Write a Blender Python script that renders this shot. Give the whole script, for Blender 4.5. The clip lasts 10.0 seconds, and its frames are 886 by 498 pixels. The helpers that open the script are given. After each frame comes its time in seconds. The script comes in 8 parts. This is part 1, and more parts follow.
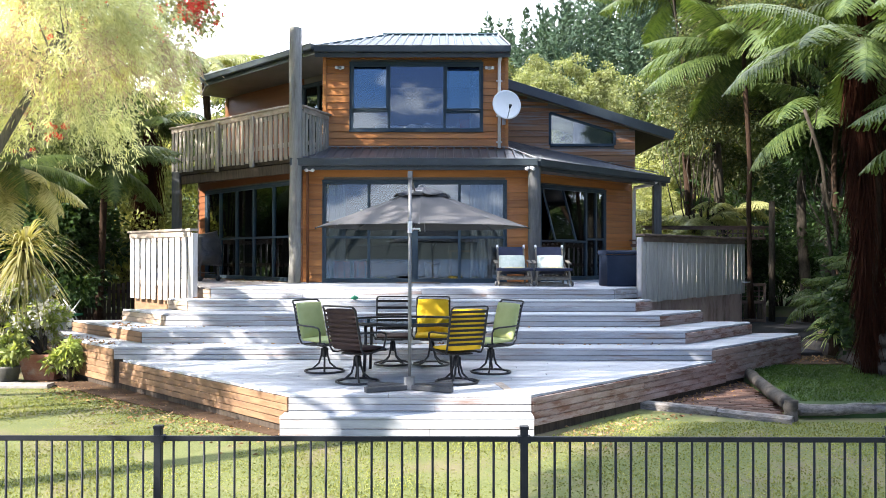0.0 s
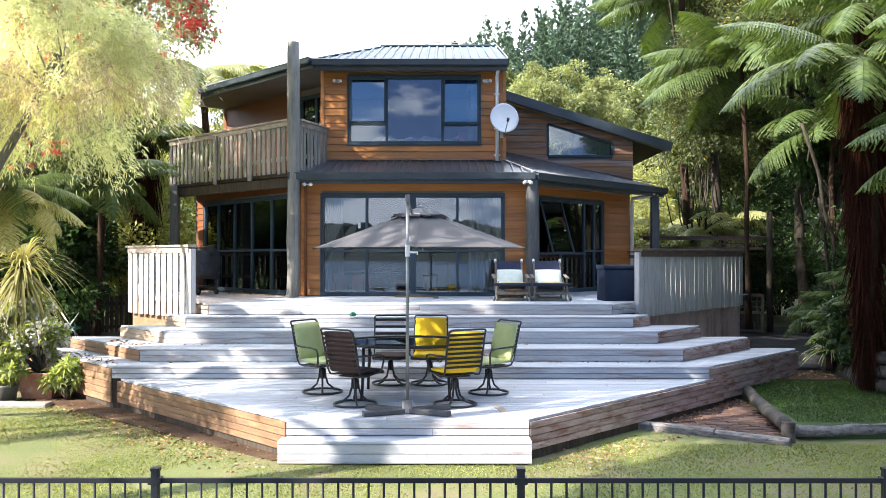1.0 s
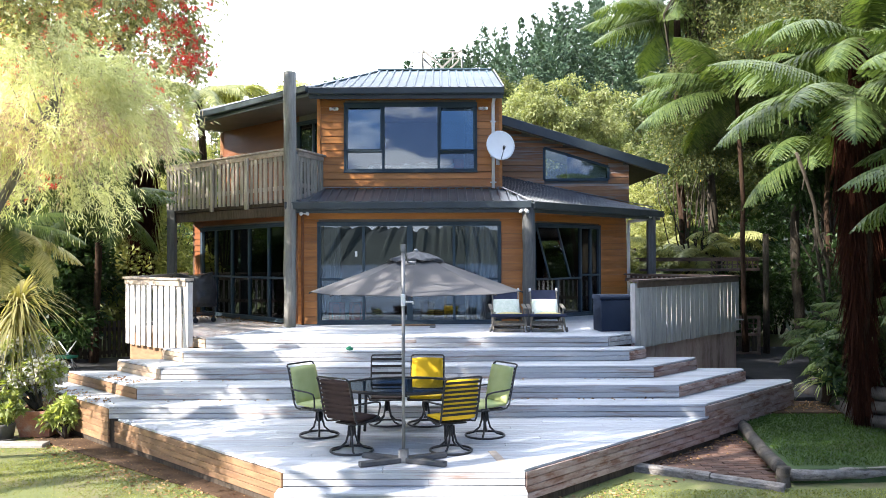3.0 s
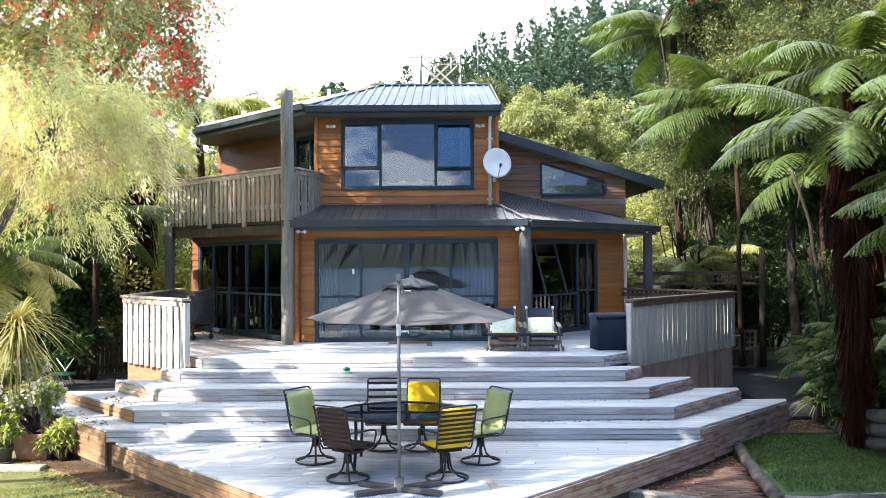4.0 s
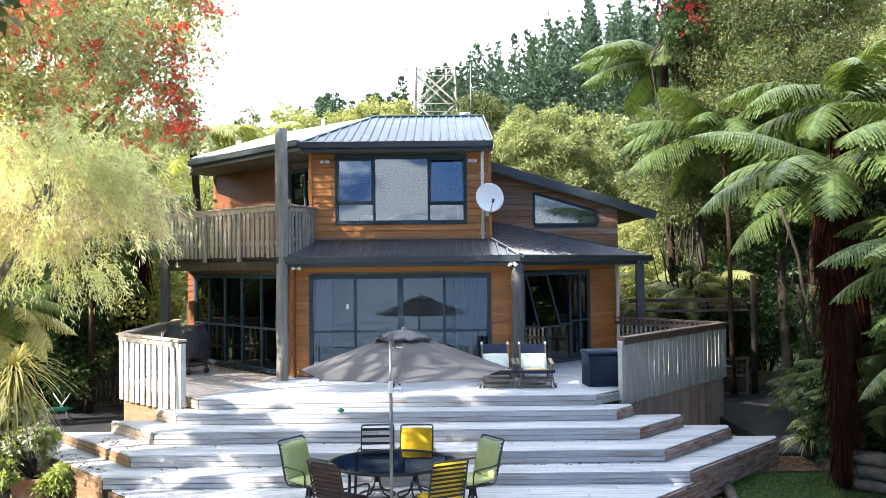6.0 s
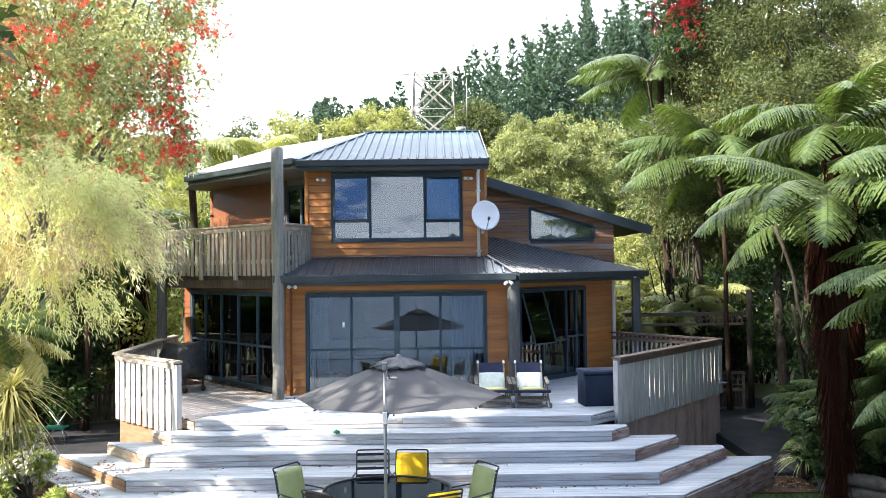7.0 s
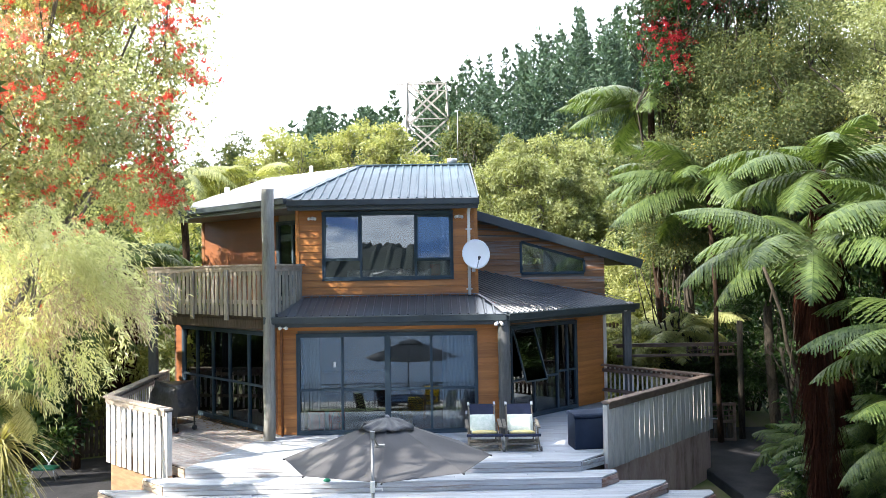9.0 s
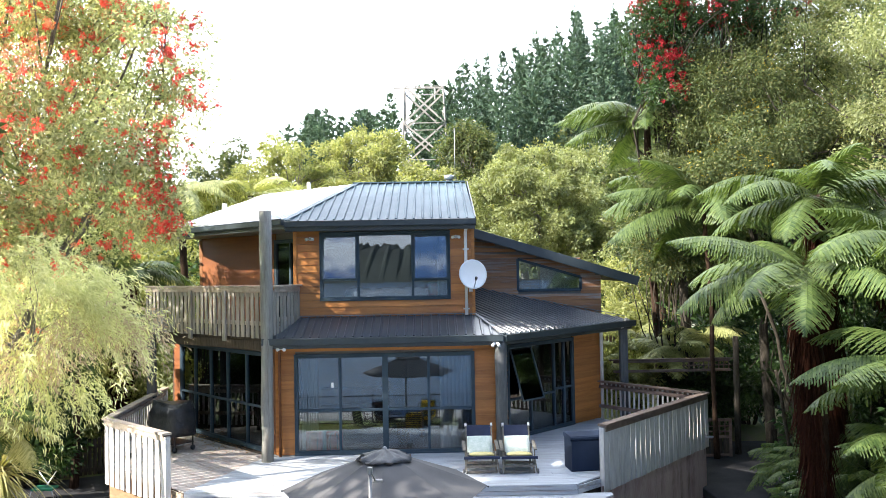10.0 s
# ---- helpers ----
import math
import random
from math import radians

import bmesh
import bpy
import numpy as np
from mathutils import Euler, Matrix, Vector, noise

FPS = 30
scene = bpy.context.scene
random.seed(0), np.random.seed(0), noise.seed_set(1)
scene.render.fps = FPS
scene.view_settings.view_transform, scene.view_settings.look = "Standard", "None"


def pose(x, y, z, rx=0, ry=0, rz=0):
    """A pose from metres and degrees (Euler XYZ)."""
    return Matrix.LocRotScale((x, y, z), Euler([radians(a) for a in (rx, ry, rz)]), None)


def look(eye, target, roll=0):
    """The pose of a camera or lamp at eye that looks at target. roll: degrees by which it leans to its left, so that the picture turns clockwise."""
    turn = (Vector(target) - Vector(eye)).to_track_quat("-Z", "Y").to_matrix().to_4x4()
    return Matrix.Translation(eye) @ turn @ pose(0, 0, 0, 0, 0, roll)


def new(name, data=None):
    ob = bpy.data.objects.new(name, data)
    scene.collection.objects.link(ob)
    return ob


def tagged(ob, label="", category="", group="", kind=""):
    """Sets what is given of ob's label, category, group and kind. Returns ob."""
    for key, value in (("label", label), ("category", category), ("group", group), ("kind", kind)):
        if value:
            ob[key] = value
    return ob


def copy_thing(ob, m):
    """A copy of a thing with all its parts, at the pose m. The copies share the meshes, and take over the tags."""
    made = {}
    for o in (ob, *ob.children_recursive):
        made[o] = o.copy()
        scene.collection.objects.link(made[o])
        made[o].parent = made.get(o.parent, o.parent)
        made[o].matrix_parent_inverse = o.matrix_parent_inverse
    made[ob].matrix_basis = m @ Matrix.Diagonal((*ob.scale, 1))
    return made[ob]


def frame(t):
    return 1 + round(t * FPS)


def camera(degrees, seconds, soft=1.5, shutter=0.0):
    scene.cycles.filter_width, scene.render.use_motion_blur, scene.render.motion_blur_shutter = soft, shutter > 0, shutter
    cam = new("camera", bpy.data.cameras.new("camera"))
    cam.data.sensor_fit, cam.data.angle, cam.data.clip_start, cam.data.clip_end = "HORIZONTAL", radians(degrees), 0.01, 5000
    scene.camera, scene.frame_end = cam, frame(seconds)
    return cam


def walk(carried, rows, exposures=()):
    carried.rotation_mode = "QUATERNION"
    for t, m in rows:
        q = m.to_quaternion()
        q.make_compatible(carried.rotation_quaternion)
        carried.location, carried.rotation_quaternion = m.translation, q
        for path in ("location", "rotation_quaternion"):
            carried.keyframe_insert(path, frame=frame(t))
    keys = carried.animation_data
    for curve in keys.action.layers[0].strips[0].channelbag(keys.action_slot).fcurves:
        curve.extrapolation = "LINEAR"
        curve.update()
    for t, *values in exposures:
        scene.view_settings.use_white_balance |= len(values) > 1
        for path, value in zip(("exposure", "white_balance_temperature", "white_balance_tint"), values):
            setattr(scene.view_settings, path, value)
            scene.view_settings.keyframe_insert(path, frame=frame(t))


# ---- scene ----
cam = camera(56.1, 10.0, 0.65)
PATH = [
    (0, (0.055, -0.607, 2.017), (0.05, 1.393, 2.031), 0.1),
    (0.5, (0.064, -0.61, 2.148), (0.06, 1.39, 2.164), 0.1),
    (1, (0.07, -0.62, 2.286), (0.068, 1.38, 2.303), 0.0),
    (1.5, (0.067, -0.63, 2.418), (0.066, 1.37, 2.436), -0.0),
    (2, (0.076, -0.642, 2.556), (0.076, 1.357, 2.576), -0.1),
    (2.5, (0.089, -0.653, 2.7), (0.09, 1.347, 2.721), -0.2),
    (4, (0.151, -0.726, 3.19), (0.156, 1.274, 3.218), -0.3),
    (4.5, (0.179, -0.775, 3.354), (0.185, 1.225, 3.386), -0.4),
    (5, (0.196, -0.828, 3.515), (0.205, 1.172, 3.55), -0.4),
    (5.5, (0.208, -0.881, 3.677), (0.219, 1.118, 3.715), -0.5),
    (7, (0.289, -0.951, 4.203), (0.306, 1.049, 4.249), -0.7),
    (7.5, (0.327, -0.966, 4.386), (0.346, 1.033, 4.434), -0.7),
    (8, (0.362, -0.98, 4.568), (0.384, 1.019, 4.619), -0.7),
    (8.5, (0.395, -0.996, 4.783), (0.419, 1.003, 4.835), -0.8),
    (9, (0.401, -1.024, 5.026), (0.43, 0.975, 5.079), -0.9),
    (9.5, (0.412, -1.069, 5.264), (0.445, 0.93, 5.319), -0.9),
    (10, (0.417, -1.123, 5.493), (0.452, 0.876, 5.546), -1.0),
]
walk(cam, [(t, look(eye, target, roll)) for t, eye, target, roll in PATH], exposures=[(0.0, 1.74, 6600, 15), (10.0, 1.74, 6650, 12)])
# ---- world, sun, exposure ----
SUN_AZ, SUN_EL = radians(-119), radians(32)      # azimuth from +y towards +x
sun_dir = Vector((math.sin(SUN_AZ) * math.cos(SUN_EL), math.cos(SUN_AZ) * math.cos(SUN_EL), math.sin(SUN_EL)))
world = bpy.data.worlds.new("sky")
scene.world = world
world.use_nodes = True
wn, wl = world.node_tree.nodes, world.node_tree.links
bg = wn["Background"]
sky = wn.new("ShaderNodeTexSky")
sky.sky_type, sky.sun_disc = "NISHITA", False
sky.sun_elevation, sky.sun_rotation = SUN_EL, SUN_AZ
sky.air_density, sky.dust_density, sky.ozone_density = 1.0, 0.4, 1.8
wco = wn.new("ShaderNodeTexCoord")
wmap = wn.new("ShaderNodeMapping")
wmap.inputs["Scale"].default_value = (1.0, 1.0, 2.6)
cloud = wn.new("ShaderNodeTexNoise")
cloud.inputs["Scale"].default_value, cloud.inputs["Detail"].default_value = 2.3, 7.0
ramp = wn.new("ShaderNodeValToRGB")
ramp.color_ramp.elements[0].position, ramp.color_ramp.elements[1].position = 0.45, 0.60
wmix = wn.new("ShaderNodeMixRGB")
wmix.inputs["Color2"].default_value = (13.8, 15.0, 16.8, 1)
wl.new(wco.outputs["Generated"], wmap.inputs["Vector"])
wl.new(wmap.outputs["Vector"], cloud.inputs["Vector"])
sep = wn.new("ShaderNodeSeparateXYZ")
wl.new(wco.outputs["Generated"], sep.inputs["Vector"])
thin = wn.new("ShaderNodeMath")                  # thin bright cloud thickens towards the sun's half of the sky
thin.operation, thin.inputs[1].default_value = "MULTIPLY_ADD", 0.15
wl.new(sep.outputs["Y"], thin.inputs[0])
wl.new(cloud.outputs["Fac"], thin.inputs[2])
bank = wn.new("ShaderNodeMapRange")                 # over the water: pale haze low down, cumulus above it, then clear deep blue
bank.inputs["From Min"].default_value, bank.inputs["From Max"].default_value = 0.30, 0.55
bank.inputs["To Min"].default_value, bank.inputs["To Max"].default_value = 1.0, 0.0
side = wn.new("ShaderNodeMath")
side.operation, side.use_clamp, side.inputs[1].default_value = "MULTIPLY", True, -1.8
both = wn.new("ShaderNodeMath")
both.operation, both.use_clamp = "MULTIPLY", True
wl.new(sep.outputs["Z"], bank.inputs["Value"])
wl.new(sep.outputs["Y"], side.inputs[0])
wl.new(side.outputs["Value"], both.inputs[0])
wl.new(bank.outputs["Result"], both.inputs[1])
wl.new(thin.outputs["Value"], ramp.inputs["Fac"])
wl.new(ramp.outputs["Color"], wmix.inputs["Fac"])
whs = wn.new("ShaderNodeHueSaturation")
whs.inputs["Saturation"].default_value = 1.25
wl.new(sky.outputs["Color"], whs.inputs["Color"])
wl.new(whs.outputs["Color"], wmix.inputs["Color1"])
haze = wn.new("ShaderNodeMixRGB")
rise = wn.new("ShaderNodeValToRGB")
rise.color_ramp.elements[0].position, rise.color_ramp.elements[0].color = 0.0, (2.5, 3.1, 3.7, 1)
rise.color_ramp.elements[1].position, rise.color_ramp.elements[1].color = 0.24, (0.55, 1.05, 2.5, 1)
for at_z, tint in ((0.05, (1.95, 2.5, 3.45, 1)), (0.10, (1.1, 1.7, 3.0, 1))):
    rise.color_ramp.elements.new(at_z).color = tint
wl.new(sep.outputs["Z"], rise.inputs["Fac"])
heap = wn.new("ShaderNodeTexNoise")
heap.inputs["Scale"].default_value, heap.inputs["Detail"].default_value, heap.inputs["Roughness"].default_value = 7.0, 6.0, 0.55
wl.new(wmap.outputs["Vector"], heap.inputs["Vector"])
high = wn.new("ShaderNodeMath")                    # cumulus thins out upwards
high.operation, high.inputs[1].default_value = "MULTIPLY_ADD", -0.5
wl.new(sep.outputs["Z"], high.inputs[0])
wl.new(heap.outputs["Fac"], high.inputs[2])
edge = wn.new("ShaderNodeValToRGB")
edge.color_ramp.elements[0].position, edge.color_ramp.elements[1].position = 0.40, 0.48
wl.new(high.outputs["Value"], edge.inputs["Fac"])
front = wn.new("ShaderNodeMixRGB")
front.inputs["Color2"].default_value = (5.2, 5.5, 6.1, 1)
wl.new(edge.outputs["Color"], front.inputs["Fac"])
wl.new(rise.outputs["Color"], front.inputs["Color1"])
wl.new(front.outputs["Color"], haze.inputs["Color2"])
wl.new(both.outputs["Value"], haze.inputs["Fac"])
wl.new(wmix.outputs["Color"], haze.inputs["Color1"])
wl.new(haze.outputs["Color"], bg.inputs["Color"])
bg.inputs["Strength"].default_value = 0.128
sun = new("sun", bpy.data.lights.new("sun", "SUN"))
sun.data.energy, sun.data.angle, sun.data.color = 5.0, radians(0.55), (1.0, 0.95, 0.86)
sun.matrix_world = look(sun_dir * 60, (0, 0, 0))


# ---- materials ----
def surf(name, c1, c2, scale=4.0, rough=0.6, bump=0.3, stretch=(1, 1, 1), metal=0.0, fine=40.0, c3=None, c3_scale=0.8, c3_at=(0.5, 0.62), vary=0.0, island=0.0, bump_d=0.01, spec=0.5, fine_mix=0.35):
    """A node material: two colours over noise, a third in patches, fine grain in the bump, and variation from piece to piece."""
    m = bpy.data.materials.new(name)
    m.use_nodes = True
    n, l = m.node_tree.nodes, m.node_tree.links
    b = n["Principled BSDF"]
    co = n.new("ShaderNodeTexCoord")
    mp = n.new("ShaderNodeMapping")
    mp.inputs["Scale"].default_value = stretch
    l.new(co.outputs["Object"], mp.inputs["Vector"])
    vec = mp.outputs["Vector"]
    info = n.new("ShaderNodeObjectInfo")
    if vary:
        add = n.new("ShaderNodeVectorMath")
        add.operation = "MULTIPLY_ADD"
        cmb = n.new("ShaderNodeCombineXYZ")
        for s in ("X", "Y", "Z"):
            l.new(info.outputs["Random"], cmb.inputs[s])
        l.new(cmb.outputs["Vector"], add.inputs[0])
        add.inputs[1].default_value = (37, 23, 51)
        l.new(vec, add.inputs[2])
        vec = add.outputs["Vector"]
    big = n.new("ShaderNodeTexNoise")
    big.inputs["Scale"].default_value, big.inputs["Detail"].default_value = scale, 5
    sml = n.new("ShaderNodeTexNoise")
    sml.inputs["Scale"].default_value, sml.inputs["Detail"].default_value = fine, 4
    l.new(vec, big.inputs["Vector"])
    l.new(vec, sml.inputs["Vector"])
    mixf = n.new("ShaderNodeMix")
    mixf.inputs["Factor"].default_value = fine_mix
    l.new(big.outputs["Fac"], mixf.inputs["A"])
    l.new(sml.outputs["Fac"], mixf.inputs["B"])
    rp = n.new("ShaderNodeValToRGB")
    rp.color_ramp.elements[0].position, rp.color_ramp.elements[1].position = 0.36, 0.64
    rp.color_ramp.elements[0].color, rp.color_ramp.elements[1].color = (*c1, 1), (*c2, 1)
    l.new(mixf.outputs["Result"], rp.inputs["Fac"])
    col = rp.outputs["Color"]
    if c3:
        pt = n.new("ShaderNodeTexNoise")
        pt.inputs["Scale"].default_value, pt.inputs["Detail"].default_value, pt.inputs["Roughness"].default_value = c3_scale, 8, 0.7
        l.new(vec, pt.inputs["Vector"])
        pr = n.new("ShaderNodeValToRGB")
        pr.color_ramp.elements[0].position, pr.color_ramp.elements[1].position = c3_at
        l.new(pt.outputs["Fac"], pr.inputs["Fac"])
        mc = n.new("ShaderNodeMixRGB")
        mc.inputs["Color2"].default_value = (*c3, 1)
        l.new(pr.outputs["Color"], mc.inputs["Fac"])
        l.new(col, mc.inputs["Color1"])
        col = mc.outputs["Color"]
    if vary or island:
        hs = n.new("ShaderNodeHueSaturation")
        mr = n.new("ShaderNodeMapRange")
        k = island or vary
        mr.inputs["To Min"].default_value, mr.inputs["To Max"].default_value = 1 - k, 1 + k
        if island:
            geo = n.new("ShaderNodeNewGeometry")
            l.new(geo.outputs["Random Per Island"], mr.inputs["Value"])
        else:
            l.new(info.outputs["Random"], mr.inputs["Value"])
        l.new(mr.outputs["Result"], hs.inputs["Value"])
        l.new(col, hs.inputs["Color"])
        col = hs.outputs["Color"]
    l.new(col, b.inputs["Base Color"])
    b.inputs["Roughness"].default_value, b.inputs["Metallic"].default_value = rough, metal
    b.inputs["Specular IOR Level"].default_value = spec
    if bump:
        bp = n.new("ShaderNodeBump")
        bp.inputs["Strength"].default_value, bp.inputs["Distance"].default_value = bump, bump_d
        l.new(mixf.outputs["Result"], bp.inputs["Height"])
        l.new(bp.outputs["Normal"], b.inputs["Normal"])
    return m


def foliage(name, c1, c2, c3=None, trans=0.45, rough=0.45, glow=(1.25, 1.2, 0.5), spec=0.22):
    """Leaves: each its own shade, lit from the front and shining through from behind."""
    m = bpy.data.materials.new(name)
    m.use_nodes = True
    n, l = m.node_tree.nodes, m.node_tree.links
    b, out = n["Principled BSDF"], n["Material Output"]
    geo = n.new("ShaderNodeNewGeometry")
    rp = n.new("ShaderNodeValToRGB")
    rp.color_ramp.elements[0].color, rp.color_ramp.elements[1].color = (*c1, 1), (*c2, 1)
    if c3:
        e = rp.color_ramp.elements.new(0.86)
        e.color = (*c2, 1)
        rp.color_ramp.elements[2].color = (*c3, 1)
    l.new(geo.outputs["Random Per Island"], rp.inputs["Fac"])
    co = n.new("ShaderNodeTexCoord")
    no = n.new("ShaderNodeTexNoise")
    no.inputs["Scale"].default_value = 0.9
    l.new(co.outputs["Object"], no.inputs["Vector"])
    hs = n.new("ShaderNodeHueSaturation")
    mr = n.new("ShaderNodeMapRange")
    mr.inputs["From Min"].default_value, mr.inputs["From Max"].default_value = 0.3, 0.7
    mr.inputs["To Min"].default_value, mr.inputs["To Max"].default_value = 0.7, 1.25
    l.new(no.outputs["Fac"], mr.inputs["Value"])
    l.new(mr.outputs["Result"], hs.inputs["Value"])
    l.new(rp.outputs["Color"], hs.inputs["Color"])
    l.new(hs.outputs["Color"], b.inputs["Base Color"])
    b.inputs["Roughness"].default_value = rough
    b.inputs["Specular IOR Level"].default_value = spec
    tr = n.new("ShaderNodeBsdfTranslucent")
    mg = n.new("ShaderNodeMixRGB")
    mg.blend_type, mg.inputs["Fac"].default_value = "MULTIPLY", 1.0
    mg.inputs["Color2"].default_value = (*glow, 1)
    l.new(hs.outputs["Color"], mg.inputs["Color1"])
    l.new(mg.outputs["Color"], tr.inputs["Color"])
    mx = n.new("ShaderNodeMixShader")
    mx.inputs["Fac"].default_value = trans
    l.new(b.outputs["BSDF"], mx.inputs[1])
    l.new(tr.outputs["BSDF"], mx.inputs[2])
    l.new(mx.outputs["Shader"], out.inputs["Surface"])
    return m


def pane_glass(name, tint=(0.62, 0.66, 0.69), ior=2.05, rough=0.0):
    """A thin sheet of glass: clear, with the gloss of both its faces."""
    m = bpy.data.materials.new(name)
    m.use_nodes = True
    n, l = m.node_tree.nodes, m.node_tree.links
    tr, gl, fr, mx = n.new("ShaderNodeBsdfTransparent"), n.new("ShaderNodeBsdfGlossy"), n.new("ShaderNodeFresnel"), n.new("ShaderNodeMixShader")
    tr.inputs["Color"].default_value = (*tint, 1)
    gl.inputs["Roughness"].default_value = rough
    gl.inputs["Color"].default_value = (0.84, 0.94, 1.0, 1)
    fr.inputs["IOR"].default_value = ior
    l.new(fr.outputs["Fac"], mx.inputs["Fac"])
    l.new(tr.outputs["BSDF"], mx.inputs[1])
    l.new(gl.outputs["BSDF"], mx.inputs[2])
    l.new(mx.outputs["Shader"], n["Material Output"].inputs["Surface"])
    return m


M = {}
GREY1, GREY2 = (0.335, 0.355, 0.38), (0.46, 0.485, 0.52)
M["deck"] = surf("weathered decking", GREY1, GREY2, 1.6, 0.75, 0.5, (0.6, 9, 9), fine=14, c3=(0.32, 0.27, 0.24), c3_scale=0.9, c3_at=(0.54, 0.76), vary=0.10)
M["deck_y"] = surf("weathered decking across", (0.30, 0.27, 0.25), (0.46, 0.42, 0.39), 1.6, 0.75, 0.5, (4, 4, 9), fine=14, c3=(0.33, 0.22, 0.17), c3_scale=0.7, c3_at=(0.5, 0.7), vary=0.13)
M["riser"] = surf("worn painted riser", (0.33, 0.345, 0.365), (0.475, 0.495, 0.52), 1.8, 0.75, 0.5, (0.7, 6, 9), fine=16, c3=(0.27, 0.19, 0.155), c3_scale=1.3, c3_at=(0.52, 0.68), vary=0.12)
# left tread edges: fascia boards with warm sunlight put into the colour
M["fascia_sun"] = surf("tread edge with sunlight in colour", (0.30, 0.225, 0.155), (0.48, 0.385, 0.29), 1.5, 0.7, 0.5, (2, 2, 9), fine=18, c3=(0.27, 0.16, 0.10), c3_scale=0.9, c3_at=(0.52, 0.7), vary=0.14)
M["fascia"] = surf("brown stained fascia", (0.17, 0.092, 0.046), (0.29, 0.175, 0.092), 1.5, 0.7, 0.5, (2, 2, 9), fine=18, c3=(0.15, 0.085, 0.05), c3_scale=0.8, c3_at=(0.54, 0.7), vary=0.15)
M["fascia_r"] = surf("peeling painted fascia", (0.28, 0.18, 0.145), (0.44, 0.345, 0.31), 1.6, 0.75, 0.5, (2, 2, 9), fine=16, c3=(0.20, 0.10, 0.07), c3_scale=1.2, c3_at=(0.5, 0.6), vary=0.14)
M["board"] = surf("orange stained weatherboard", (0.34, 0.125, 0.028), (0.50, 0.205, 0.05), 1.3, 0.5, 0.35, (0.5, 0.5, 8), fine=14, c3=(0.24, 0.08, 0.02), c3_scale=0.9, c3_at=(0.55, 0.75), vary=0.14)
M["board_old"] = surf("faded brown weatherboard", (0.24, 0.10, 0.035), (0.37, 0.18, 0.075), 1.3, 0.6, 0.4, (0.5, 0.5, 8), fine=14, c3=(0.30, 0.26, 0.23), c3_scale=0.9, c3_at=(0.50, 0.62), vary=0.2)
# red-brown panel, made darker to carry the shade of the recesses
M["board_dark"] = surf("red stained panel with recess shade", (0.15, 0.050, 0.016), (0.21, 0.074, 0.024), 1.1, 0.5, 0.3, (0.5, 0.5, 6), vary=0.08)
M["trim"] = surf("slate blue joinery", (0.036, 0.060, 0.080), (0.050, 0.078, 0.102), 3, 0.55, 0.1, spec=0.25)
M["gutter"] = surf("dark grey gutter", (0.026, 0.037, 0.044), (0.042, 0.057, 0.066), 2, 0.4, 0.1)
M["soffit"] = surf("grey soffit", (0.14, 0.13, 0.12), (0.20, 0.185, 0.17), 1.5, 0.7, 0.1)
M["roof_lo"] = surf("charcoal roof steel", (0.042, 0.051, 0.062), (0.070, 0.081, 0.094), 1.4, 0.3, 0.15, c3=(0.085, 0.098, 0.112), c3_scale=1.4, c3_at=(0.58, 0.8), spec=0.6)
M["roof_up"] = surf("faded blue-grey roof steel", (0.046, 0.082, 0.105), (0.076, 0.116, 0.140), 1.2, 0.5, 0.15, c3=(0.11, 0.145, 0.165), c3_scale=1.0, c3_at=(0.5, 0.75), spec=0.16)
# left slope: same steel, with the sun's brightness put into a paler colour
M["roof_lit"] = surf("sunlit copy of roof steel", (0.40, 0.41, 0.42), (0.55, 0.56, 0.56), 1.2, 0.45, 0.15, c3=(0.33, 0.35, 0.37), c3_scale=1.0, c3_at=(0.55, 0.75))
M["flashing"] = surf("pale weathered flashing", (0.15, 0.155, 0.16), (0.24, 0.245, 0.25), 2, 0.5, 0.1)
M["pole"] = surf("weathered round pole", (0.17, 0.17, 0.15), (0.29, 0.285, 0.26), 3, 0.8, 0.5, (7, 7, 0.7), fine=10, c3=(0.15, 0.14, 0.12), c3_scale=1.5, c3_at=(0.5, 0.65))
M["post_dark"] = surf("dark stained post", (0.07, 0.075, 0.078), (0.12, 0.125, 0.125), 3, 0.7, 0.4, (6, 6, 0.7), fine=12)
M["picket"] = surf("weathered picket", (0.20, 0.185, 0.155), (0.36, 0.33, 0.285), 2.5, 0.75, 0.4, (5, 5, 0.8), fine=12, c3=(0.22, 0.19, 0.15), c3_scale=1.6, c3_at=(0.55, 0.7), vary=0.2)
M["picket_white"] = surf("whitewashed picket", (0.40, 0.39, 0.37), (0.58, 0.565, 0.54), 2.5, 0.7, 0.35, (5, 5, 0.8), fine=12, c3=(0.42, 0.36, 0.30), c3_scale=1.5, c3_at=(0.58, 0.74), vary=0.1)
M["rail_cap"] = surf("weathered rail cap", (0.26, 0.21, 0.165), (0.46, 0.39, 0.32), 2, 0.75, 0.4, (3, 3, 6), fine=14, vary=0.12)
M["rail_brown"] = surf("brown rail cap", (0.115, 0.078, 0.06), (0.21, 0.15, 0.118), 2, 0.75, 0.4, (3, 3, 6), fine=14, vary=0.12)
M["base_wall"] = surf("stained plywood skirt", (0.42, 0.285, 0.25), (0.56, 0.43, 0.385), 1.5, 0.8, 0.3, (3, 3, 0.8), fine=10, c3=(0.17, 0.115, 0.09), c3_scale=1.1, c3_at=(0.5, 0.7))
M["white"] = surf("white paint", (0.72, 0.72, 0.71), (0.82, 0.82, 0.81), 3, 0.4, 0.08)
M["white_dish"] = surf("white dish paint", (0.80, 0.80, 0.79), (0.86, 0.86, 0.85), 2, 0.45, 0.03)
